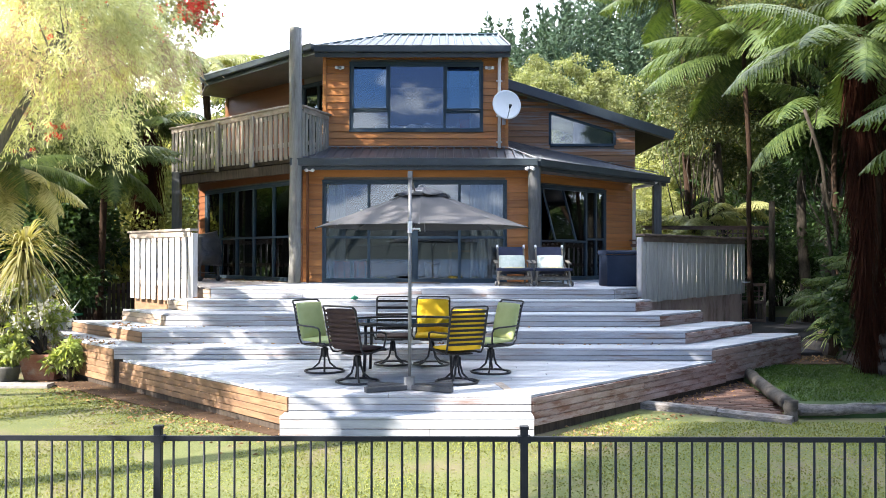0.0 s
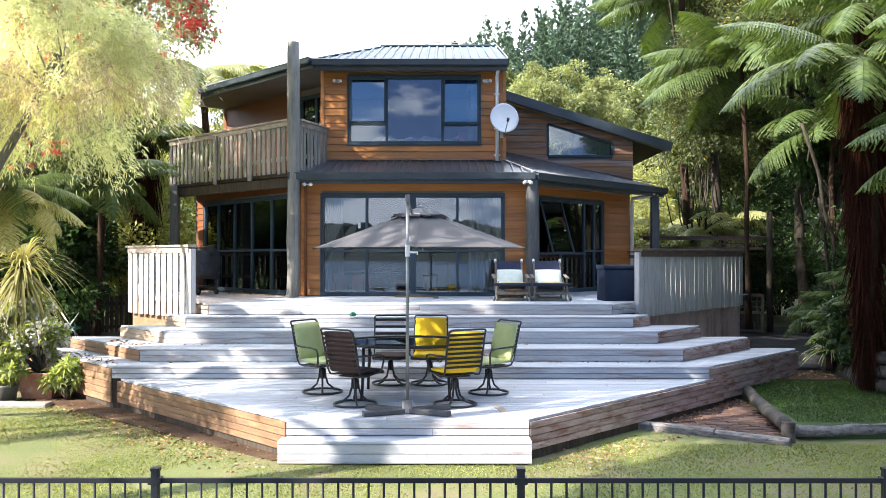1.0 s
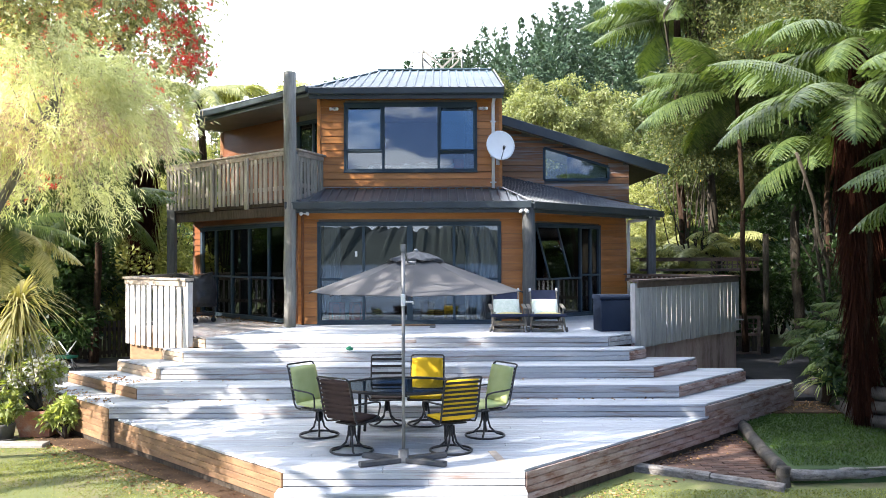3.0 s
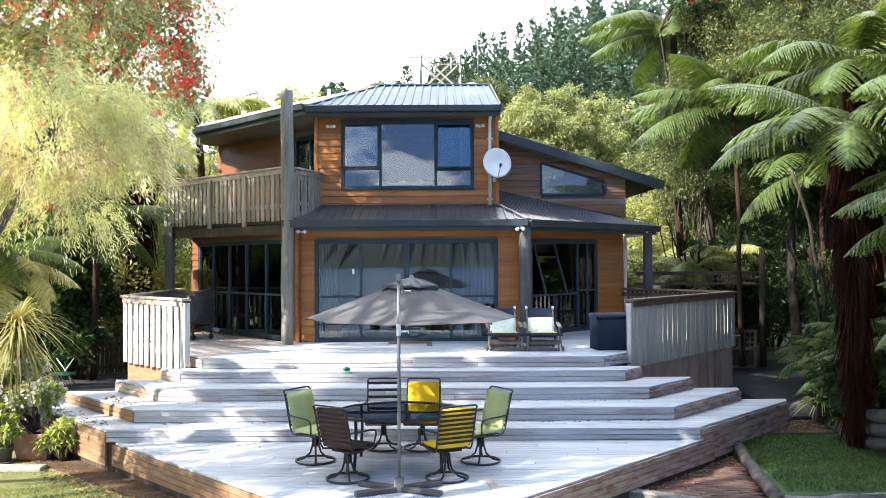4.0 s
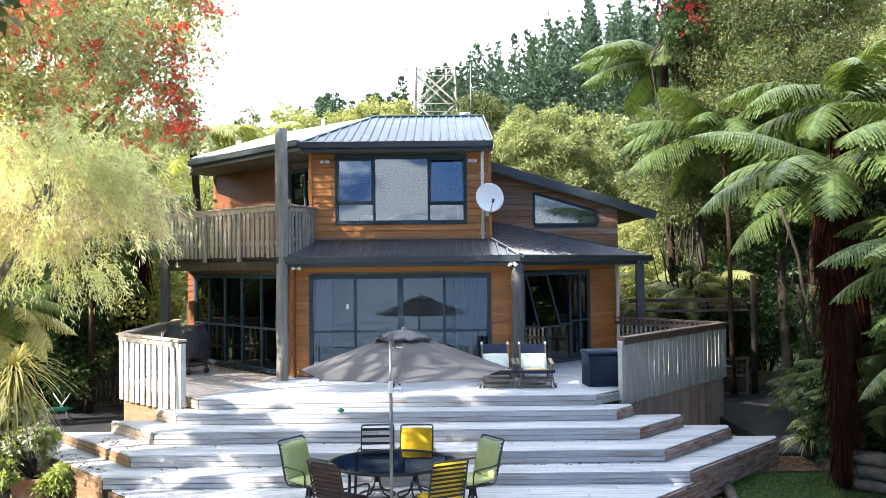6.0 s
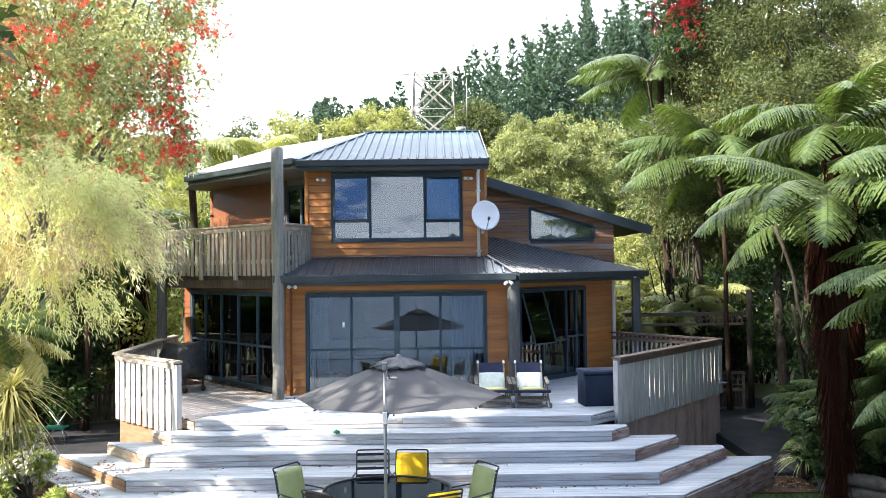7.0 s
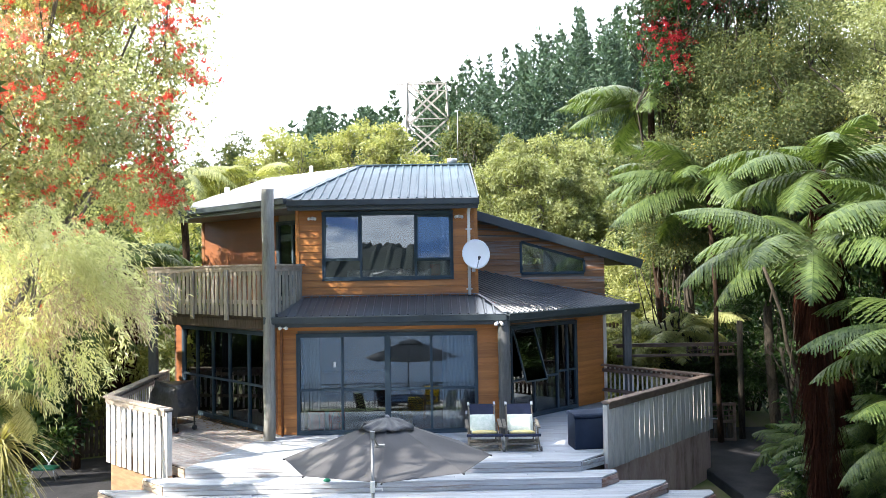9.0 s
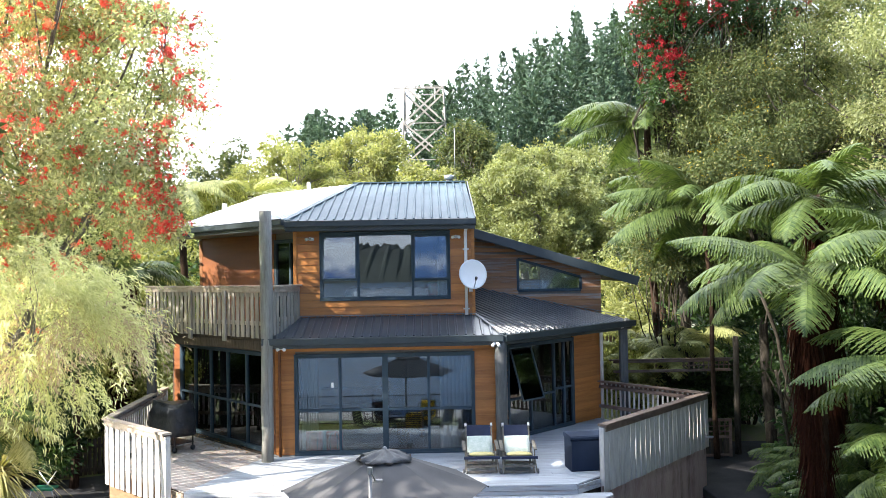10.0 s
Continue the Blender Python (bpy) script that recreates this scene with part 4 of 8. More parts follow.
pg = Geo().loft([[at3(ax, az1, 0.03), at3(ax + aw, az1, 0.03), at3(ax + aw, az0, 0.42), at3(ax, az0, 0.42)], [at3(ax, az1, 0.024), at3(ax + aw, az1, 0.024), at3(ax + aw, az0, 0.414), at3(ax, az0, 0.414)]])
part("pane", pg, M["glass"], sash).visible_shadow = False

# upper storey
w4, m4, l4 = clad((-2.70, UP_Y), (1.45, UP_Y), 4.36, 6.55, [(0.58, 3.60, 4.86, 6.42)], M["board"])
u0 = 0.58
window(m4, u0, u0 + 3.02, 4.87, 6.41, (u0 + 0.88, u0 + 2.16), [(u0, u0 + 0.88, 5.32), (u0 + 2.16, u0 + 3.02, 5.30)], "window", label="slate-blue aluminium upper window reflecting the sky")
# its opened sashes at both ends
for a, b in (((u0 + 0.06, 6.34, 0.03), (u0 + 0.06, 5.35, 0.15)), ((u0 + 0.84, 6.34, 0.03), (u0 + 0.84, 5.35, 0.15)), ((u0 + 0.06, 5.35, 0.15), (u0 + 0.84, 5.35, 0.15)), ((u0 + 0.06, 6.34, 0.03), (u0 + 0.84, 6.34, 0.03)), ((u0 + 2.20, 6.34, 0.03), (u0 + 2.20, 5.33, 0.20)), ((u0 + 2.97, 6.34, 0.03), (u0 + 2.97, 5.33, 0.20)), ((u0 + 2.20, 5.33, 0.20), (u0 + 2.97, 5.33, 0.20)), ((u0 + 2.2, 6.34, 0.03), (u0 + 2.97, 6.34, 0.03))):
    part("sash_bar", Geo().bar(m4 @ Vector(a), m4 @ Vector(b), 0.04, 0.03), M["trim"], house)
pg = Geo().loft([[m4 @ Vector(c) for c in ((u0 + 0.06, 6.34, 0.03 + e), (u0 + 0.84, 6.34, 0.03 + e), (u0 + 0.84, 5.35, 0.15 + e), (u0 + 0.06, 5.35, 0.15 + e))] for e in (0, -0.006)])
part("pane", pg, M["glass"], house).visible_shadow = False
pg = Geo().loft([[m4 @ Vector(c) for c in ((u0 + 2.2, 6.34, 0.03 + e), (u0 + 2.97, 6.34, 0.03 + e), (u0 + 2.97, 5.33, 0.2 + e), (u0 + 2.2, 5.33, 0.2 + e))] for e in (0, -0.006)])
part("pane", pg, M["glass"], house).visible_shadow = False
for x in (-2.72, 1.46):
    part("corner_board", Geo().bar((x, UP_Y - 0.015, 4.36), (x, UP_Y - 0.015, 6.55), 0.08, 0.05, up=(0, 1, 0)), M["board"], house)
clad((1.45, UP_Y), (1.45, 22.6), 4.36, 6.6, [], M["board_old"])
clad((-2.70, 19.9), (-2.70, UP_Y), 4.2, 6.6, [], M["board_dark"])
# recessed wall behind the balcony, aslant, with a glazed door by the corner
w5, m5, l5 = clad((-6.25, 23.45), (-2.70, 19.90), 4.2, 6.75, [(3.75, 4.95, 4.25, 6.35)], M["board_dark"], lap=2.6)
window(m5, 3.75, 4.95, 4.27, 6.34, (4.4,), (), "door", label="dark glazed balcony door")
part("corner_board", Geo().bar((-6.27, 23.43, 4.2), (-6.27, 23.43, 6.75), 0.08, 0.05, up=(0, 1, 0)), M["board_old"], house)
# right wing under its falling roof
slope_r = lambda x: 6.62 - 0.31 * x
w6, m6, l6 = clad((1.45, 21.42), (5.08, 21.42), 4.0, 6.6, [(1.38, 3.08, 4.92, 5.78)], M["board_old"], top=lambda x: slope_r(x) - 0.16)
# sloping window in that wing
ww = thing("window", "small slant-topped window with a pale curtain", "")
ww.parent = house
at6 = lambda x, y, z: m6 @ Vector((x, y, z))
quad = [(1.38, 4.93), (3.08, 4.93), (3.08, 5.27), (1.38, 5.78)]
line6 = lambda x: 5.80 - 0.30 * (x - 1.38)
part("wall", Geo().loft([[at6(1.38, 5.80, e), at6(3.08, line6(3.08), e), at6(3.08, 5.80, e)] for e in (-0.14, -0.02)]), M["soffit"], house)
for k in range(4):
    za, zb = 5.29 + 0.125 * k, min(5.785, 5.29 + 0.125 * (k + 1))
    xa, xb = 1.38 + (5.80 - za) / 0.30, 1.38 + (5.80 - zb) / 0.30
    part("weatherboard", Geo().loft([[at6(xa, za, e0), at6(3.08, za, e0), at6(3.08, zb - 0.004, e1), at6(xb, zb - 0.004, e1)] for e0, e1 in ((-0.02, -0.02), (0.026, 0.004))]), M["board_old"], house)
for (a, b) in zip(quad, quad[1:] + quad[:1]):
    part("window_frame", Geo().bar(at6(*a, 0.0), at6(*b, 0.0), 0.07, 0.08, up=(0, -1, 0)), M["trim"], ww)
part("pane", Geo().loft([[at6(*p, 0.026) for p in quad], [at6(*p, 0.02) for p in quad]]), M["glass"], ww).visible_shadow = False
part("curtain", Geo().loft([[at6(x, 4.95, -0.10 - 0.02 * (k % 2)) for k, x in enumerate(np.linspace(2.0, 3.05, 22))] + [at6(x, 5.70 - (x - 1.55) * 0.30, -0.10 - 0.02 * (k % 2)) for k, x in reversed(list(enumerate(np.linspace(2.0, 3.05, 22))))]] * 1 + [[at6(x, 4.95, -0.112 - 0.02 * (k % 2)) for k, x in enumerate(np.linspace(2.0, 3.05, 22))] + [at6(x, 5.70 - (x - 1.55) * 0.30, -0.112 - 0.02 * (k % 2)) for k, x in reversed(list(enumerate(np.linspace(2.0, 3.05, 22))))]]), M["curtain"], ww, "pale grey drawn curtain")


# roofs
def ribbed(name, a, b, c, d, mat, pitch=0.19, rib=0.03, label="", th=0.02):
    """Steel sheeting over the quad a-b (eave) and d-c (ridge side), with raised ribs that run up the slope."""
    a, b, c, d = map(Vector, (a, b, c, d))
    n = (b - a).cross(d - a).normalized()
    if n.z < 0:
        n = -n
    g = Geo()
    g.loft([[a, b, c, d], [p - n * th for p in (a, b, c, d)]])
    roof = part(name, g, mat, house, label)
    e = (b - a).normalized()
    up = n.cross(e)
    if up.dot(d - a) < 0:
        up = -up
    ln = (b - a).length
    # ribs are cut off by the side edges and by the top edge
    P = [((p - a).dot(e), (p - a).dot(up)) for p in (a, b, c, d)]
    s = min(p[0] for p in P) + pitch / 2
    while s < max(p[0] for p in P):
        hits = []
        for (x0, y0), (x1, y1) in zip(P, P[1:] + P[:1]):
            if (x0 - s) * (x1 - s) < 0:
                hits.append(y0 + (y1 - y0) * (s - x0) / (x1 - x0))
        if len(hits) >= 2 and max(hits) - min(hits) > 0.08:
            lo, hi = a + e * s + up * min(hits) + n * rib / 2, a + e * s + up * max(hits) + n * rib / 2
            part("rib", Geo().loft([[q - e * 0.032 - n * rib / 2, q + e * 0.032 - n * rib / 2, q + e * 0.017 + n * rib / 2, q - e * 0.017 + n * rib / 2] for q in (lo, hi)]), mat, roof)
        s += pitch
    return roof


def eave(p, q, z, h=0.15, name="gutter"):
    """A gutter with a rolled lip over a fascia board."""
    d = (Vector((*q, 0)) - Vector((*p, 0))).normalized()
    o = Vector((d.y, -d.x, 0))
    P, Q = Vector((*p, 0)), Vector((*q, 0))
    g = Geo()
    prof = [(-0.02, -h), (0.09, -h), (0.11, -h + 0.02), (0.115, -0.02), (0.125, 0.0), (0.105, 0.012), (0.095, -0.01), (-0.02, -0.01)]
    g.loft([[e + o * x + Vector((0, 0, z + y)) for x, y in prof] for e in (P, Q)])
    part(name, g, M["gutter"], house)
    part("fascia_board", Geo().bar(P - o * 0.03 + Vector((0, 0, z - 0.12)), Q - o * 0.03 + Vector((0, 0, z - 0.12)), 0.025, 0.22), M["gutter"], house)


G_Z = 4.07
A, B, C = (-3.26, 17.22), (2.02, 17.22), (5.92, 21.42)
ribbed("veranda_roof", (*A, G_Z), (*B, G_Z), (1.47, 18.47, 4.46), (-2.70, 18.47, 4.46), M["roof_lo"], label="charcoal ribbed steel veranda roof")
ribbed("veranda_roof", (*B, G_Z), (*C, G_Z), (1.45, 21.42, 5.02), (1.45, 18.49, 4.47), M["roof_lo"], label="charcoal ribbed steel veranda roof")
for a, b in (((*B, G_Z + 0.03), (1.47, 18.49, 4.50)), ((1.47, 18.52, 4.51), (1.47, 21.38, 5.06)), ((1.5, 21.40, 5.06), (5.7, 21.40, 4.20)), ((-2.68, 18.44, 4.49), (1.47, 18.44, 4.49)), ((*A, G_Z + 0.02), (-2.72, 18.44, 4.48))):
    part("flashing", Geo().bar(a, b, 0.07, 0.02), M["flashing"], house)
eave(A, B, G_Z)
eave(B, C, G_Z)
part("veranda_ceiling", Geo().prism([(-3.2, 17.24), (2.02, 17.24), (5.85, 21.4), (5.0, 21.6), (2.02, 18.7), (2.02, 17.76), (-3.0, 17.76)], 3.93, 3.955), M["soffit"], house)

R_Z = 6.70
E0, E1, E2 = (1.50, 18.02), (-2.88, 18.02), (-6.42, 21.62)
RL, RR = (-1.52, 21.75, 7.93), (1.46, 21.75, 7.93)
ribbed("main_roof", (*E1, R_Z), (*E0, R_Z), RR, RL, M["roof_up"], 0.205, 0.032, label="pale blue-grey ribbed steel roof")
ribbed("main_roof", (*E2, R_Z + 0.14), (*E1, R_Z), RL, (-4.6, 24.4, 7.93), M["roof_lit"], 0.205, 0.018, label="steel roof with sunlight put into its pale colour")
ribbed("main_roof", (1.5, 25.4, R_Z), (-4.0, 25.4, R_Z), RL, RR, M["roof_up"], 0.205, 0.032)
part("hip_cap", Geo().bar((*E1, R_Z + 0.02), (RL[0], RL[1], RL[2] + 0.02), 0.16, 0.03), M["roof_up"], house)
part("ridge_cap", Geo().bar((RL[0] - 0.1, RL[1], RL[2] + 0.02), (RR[0], RR[1], RR[2] + 0.02), 0.2, 0.035), M["roof_up"], house)
eave(E1, E0, R_Z - 0.01, 0.14)
eave(E2, E1, R_Z + 0.05, 0.14)
part("soffit", Geo().prism([(-2.85, 18.05), (1.47, 18.05), (1.47, 18.5), (-2.7, 18.5), (-2.7, 19.95), (-6.25, 23.5), (-6.9, 23.0), (-6.4, 21.7)], 6.545, 6.57), M["soffit"], house)
part("barge_board", Geo().bar((1.51, 18.02, R_Z - 0.06), (1.51, 21.75, 7.87), 0.03, 0.2), M["gutter"], house)
part("barge_board", Geo().bar((-6.45, 21.66, R_Z + 0.06), (-4.7, 24.5, 7.8), 0.03, 0.2), M["gutter"], house)
# wing roof, falling to the right
wr = lambda x: slope_r(x - 1.45)
ribbed("wing_roof", (6.0, 21.05, wr(6.0)), (6.0, 25.5, wr(6.0)), (1.47, 25.5, wr(1.47)), (1.47, 21.05, wr(1.47)), M["roof_lo"], label="dark steel roof of the wing")
part("barge_board", Geo().bar((1.45, 21.04, wr(1.45) - 0.07), (6.02, 21.04, wr(6.02) - 0.07), 0.035, 0.24), M["gutter"], house)
part("soffit", Geo().loft([[(1.47, 21.06, wr(1.47) - 0.16), (5.98, 21.06, wr(5.98) - 0.16), (5.98, 21.4, wr(5.98) - 0.16), (1.47, 21.4, wr(1.47) - 0.16)], [(1.47, 21.06, wr(1.47) - 0.14), (5.98, 21.06, wr(5.98) - 0.14), (5.98, 21.4, wr(5.98) - 0.14), (1.47, 21.4, wr(1.47) - 0.14)]]), M["soffit"], house)

part("soffit", Geo().loft([[(5.0, 21.4, wr(5.0) - e), (5.99, 21.4, wr(5.99) - e), (5.99, 25.4, wr(5.99) - e), (5.0, 25.4, wr(5.0) - e)] for e in (0.10, 0.08)]), M["fence_dark"], house)

# round poles and posts
for x, y, z0, z1, r in ((-3.16, 17.22, TOP_Z, 6.88, 0.135), (1.98, 17.32, TOP_Z, 4.02, 0.135)):
    rg = np.random.default_rng(int(abs(x * 100)))
    g = Geo().tube([(x + rg.normal() * 0.006, y, z0 + (z1 - z0) * k / 9) for k in range(10)], [r * (1 + 0.03 * rg.normal()) for k in range(10)], 14)
    part("pole", g, M["pole"] if x < 0 else M["post_dark"], house, "thick weathered grey pole" if x < 0 else "thick dark grey pole")
for x, y, z0, z1 in ((-6.75, 20.45, 0.2, 4.1), (5.62, 21.25, TOP_Z, 4.0)):
    part("post", Geo().bar((x, y, z0), (x, y, z1), 0.2, 0.2, up=(0, 1, 0), ch=0.01), M["post_dark"], house)
# downpipes
part("downpipe", Geo().tube([(1.30, 18.10, 6.56), (1.30, 18.12, 6.50), (1.29, 18.40, 6.40), (1.29, 18.40, 6.3), (1.29, 18.40, 4.46)], 0.038, 10), M["white"], house, "white downpipe")
part("downpipe", Geo().tube([(5.55, 21.0, 3.93), (5.45, 21.2, 3.86), (5.12, 21.62, 3.82), (5.10, 21.60, 3.7), (5.10, 21.60, TOP_Z)], 0.045, 10), M["white"], house, "white downpipe")
for z in (6.0, 5.2, 4.6):
    part("pipe_clip", Geo().bar((1.22, 18.43, z), (1.36, 18.43, z), 0.05, 0.03), M["white"], house)
part("downpipe", Geo().tube([(-2.95, 17.6, 3.9), (-2.97, 17.66, 3.8), (-2.97, 17.66, TOP_Z)], 0.03, 8), M["board_dark"], house, "orange-brown painted downpipe")
# balcony
part("balcony_floor", Geo().prism([(-3.2, 17.32), (-2.72, 18.4), (-2.72, 19.85), (-6.2, 23.4), (-6.95, 22.5), (-6.90, 20.62)], 4.02, 4.16), M["fence_dark"], house)
part("bearer", Geo().bar((-6.80, 20.64, 3.90), (-3.14, 17.38, 3.90), 0.06, 0.22), M["fence_dark"], house)
rail_b = railing([(-6.88, 20.58), (-3.22, 17.26)], 4.08, 5.13, 5.24, (M["picket"], M["rail_cap"]), "weathered timber balcony railing with uneven pickets", gap=0.185, w=0.125)
rail_b2 = railing([(-3.05, 17.30), (-2.66, 18.42)], 4.15, 5.13, 5.24, (M["picket"], M["rail_cap"]), "short weathered balcony railing beside the wall", gap=0.17, w=0.115)
for x, y in ((-4.25, 18.19), (-5.3, 19.14)):
    part("rail_post", Geo().bar((x - 0.06, y - 0.06, 3.98), (x - 0.06, y - 0.06, 5.13), 0.13, 0.05, up=(0.7, 0.7, 0)), M["picket"], rail_b)
# rooms behind the glass
room = Geo()
room.loft([[(-2.9, 17.9, 4.0), (1.9, 17.9, 4.0), (1.9, 22.4, 4.0), (-2.9, 22.4, 4.0)], [(-2.9, 17.9, 4.05), (1.9, 17.9, 4.05), (1.9, 22.4, 4.05), (-2.9, 22.4, 4.05)]])
part("room_ceiling", room, M["room"], house)
part("inner_wall", Geo().box(-6.6, 5.1, 22.4, 22.5, 1.3, 4.1), M["room"], house)
part("inner_wall", Geo().box(-6.62, -6.52, 21.8, 22.4, 1.3, 4.05), M["room"], house)
part("inner_floor", Geo().prism([(-3.0, 17.88), (1.95, 17.88), (1.95, 18.8), (5.0, 21.8), (5.0, 22.4), (-6.4, 22.4), (-6.4, 21.9)], 1.39, 1.41), M["room_floor"], house)
part("inner_ceiling", Geo().prism([(-3.0, 17.88), (1.95, 17.88), (1.95, 18.8), (5.0, 21.8), (5.0, 22.4), (-6.4, 22.4), (-6.4, 21.9)], 4.06, 4.10), M["room"], house)
part("inner_wall", Geo().box(4.98, 5.06, 21.75, 22.4, 1.4, 5.6), M["room"], house)
part("inner_wall", Geo().box(-2.65, 1.40, 22.0, 22.1, 4.3, 6.6), M["room"], house)
part("inner_floor", Geo().box(-2.65, 1.40, 18.6, 22.0, 4.2, 4.36), M["room_floor"], house)
part("inner_ceiling", Geo().box(-2.68, 1.44, 18.5, 22.05, 6.56, 6.60), M["room"], house)
part("back_wall", Geo().box(-4.0, 5.0, 25.2, 25.3, 0.2, 5.2), M["board_old"], house)
part("inner_wall", Geo().box(-2.66, -2.62, 18.62, 22.0, 4.36, 6.55), M["room"], house)


# ---- trees and plants ----
def noise_at(p):
    return np.array([0.5 + 0.5 * noise.noise(tuple(q)) for q in p])


def weeping(name, label, seed, base, centre, size, n_str, n_leaf, leaf, mat, bark, length=1.2, band=None, gaps=(), share=0.5):
    """A tree of hanging strands: a trunk, arching limbs, and tufts of strands with narrow leaves that droop from them. band: heights between which much of it is dry. gaps: places (x, z, radius) where it has thinned out."""
    rng = np.random.default_rng(seed)
    t = thing(name, label, "tree")
    g = Geo()
    base, centre, size = (np.asarray(a, float) for a in (base, centre, size))
    g.tube([tuple(p) for p in limb_path(rng, base, centre + [0, 0, size[2] * 0.2], 8, 0.12)], list(np.linspace(0.10, 0.05, 8)), 9)
    nb = max(20, n_str // 13)
    d0 = unit(rng.normal(size=(nb, 3)) * [1, 1, 0.8] + [0, 0, 0.2])
    bough = centre + d0 * size * (0.35 + 0.67 * rng.random((nb, 1)) ** 0.6)
    for gx0, gz0, gr in gaps:
        keep = np.hypot(bough[:, 0] - gx0, bough[:, 2] - gz0) > gr
        bough, d0 = bough[keep], d0[keep]
    nb = len(bough)
    for b in bough[:: max(1, nb // 9)]:
        g.tube([tuple(p) for p in limb_path(rng, centre - [0, 0, size[2] * 0.3], b, 6, 0.25)], [0.022, 0.017, 0.012, 0.008, 0.005, 0.003], 5)
    part("trunk", g, bark, t)
    own = rng.integers(0, nb, n_str)
    start = bough[own] + rng.normal(size=(n_str, 3)) * [0.15, 0.15, 0.08]
    out = unit(d0[own] * [1, 1, 0.1] + rng.normal(size=(n_str, 3)) * [0.45, 0.45, 0.1])
    pick = rng.integers(0, n_str, n_leaf)
    k = rng.random(n_leaf)
    ln = length * rng.uniform(0.5, 1.2, n_str)[pick]
    p = start[pick] + out[pick] * (np.sin(k * 1.4) * 0.5 * ln)[:, None] + np.array([0, 0, -1]) * (k ** 1.6 * ln * 0.85)[:, None]
    p += rng.normal(size=(n_leaf, 3)) * 0.022 * (0.6 + k[:, None])
    dirs = out[pick] * 0.55 + np.array([0, 0, -0.2]) - np.array([0, 0, 0.5]) * k[:, None] + rng.normal(size=(n_leaf, 3)) * 0.42
    isdry = np.zeros(n_leaf, bool)
    if band:
        isdry = ((start[:, 2] > band[0]) & (start[:, 2] < band[1]) & (noise_at(start * 0.8) > 0.42) & (rng.random(n_str) < share))[pick] & (rng.random(n_leaf) < 0.85)
    for nm, sel, mt, lb in (("crown", ~isdry, mat, ""), ("dry_foliage", isdry, M["lf_dry"], "dry russet foliage")):
        if not sel.any():
            continue
        ob = new(nm, leaves(nm, rng, p[sel], dirs[sel], *leaf, mt))
        ob.parent = t
        if lb:
            tagged(ob, lb)
    return t


weeping("weeping_tree", "feathery yellow-green weeping tree in full sun", 3, (-8.6, 11.2, -0.1), (-5.2, 10.7, 4.8), (1.65, 1.1, 1.2), 1300, 38000, (0.10, 0.0155), M["lf_weep"], M["bark_pale"], 0.66, band=(4.2, 5.3), gaps=((-4.4, 4.25, 0.30), (-5.6, 3.9, 0.25)))
# stands out of view, added so its crown shades the deck and lawn
weeping("weeping_tree", "unseen weeping tree added to shade the deck and lawn", 4, (-9.4, 9.2, -0.1), (-8.0, 9.2, 4.0), (1.5, 1.9, 1.5), 700, 40000, (0.14, 0.021), M["lf_weep"], M["bark"], 0.7)
# two trees out of view, their clumps set to shade deck and right bank
for i, (cx, cy, cz, sx, sy, sz) in enumerate(((-6.6, 5.6, 10.8, 1.9, 2.9, 2.9), (-6.6, 1.2, 8.2, 1.8, 3.0, 2.6))):
    tree("leafy_tree", "tall unseen tree added to shade the deck and bank", 24 + i, (cx - 2.4, cy - 0.6, -0.2), cz - 1, 0.2, np.concatenate([crown_clumps(26 + i, (cx, cy, cz), (sx, sy, sz), 70, 0.65)] + ([crown_clumps(28, (-8.9, 7.6, 9.8), (1.3, 1.7, 1.7), 44, 0.55), crown_clumps(29, (-5.6, 8.0, 7.0), (0.6, 1.2, 0.8), 16, 0.42), crown_clumps(36, (-8.3, 6.3, 6.4), (1.1, 1.4, 1.2), 34, 0.5), crown_clumps(38, (-6.9, 8.9, 11.9), (1.5, 1.5, 1.3), 46, 0.55)] if i == 0 else [])), 44000, (0.20, 0.10), M["lf_kanuka"], M["bark"], group="garden trees", lean=(2.0, 0.4))
# two trees out of view at the right, added to cut skylight there
for i, (cx, cy, cz, sx, sy, sz) in enumerate(((10.6, 8.6, 6.4, 1.8, 3.4, 2.6), (10.8, 2.2, 6.0, 1.8, 3.0, 2.6))):
    tree("leafy_tree", "tall unseen tree added to cut skylight on the bank", 86 + i, (cx + 1.6, cy, -0.2), cz, 0.2, crown_clumps(88 + i, (cx, cy, cz), (sx, sy, sz), 90, 0.7), 30000, (0.20, 0.10), M["lf_kanuka"], M["bark"], group="garden trees")

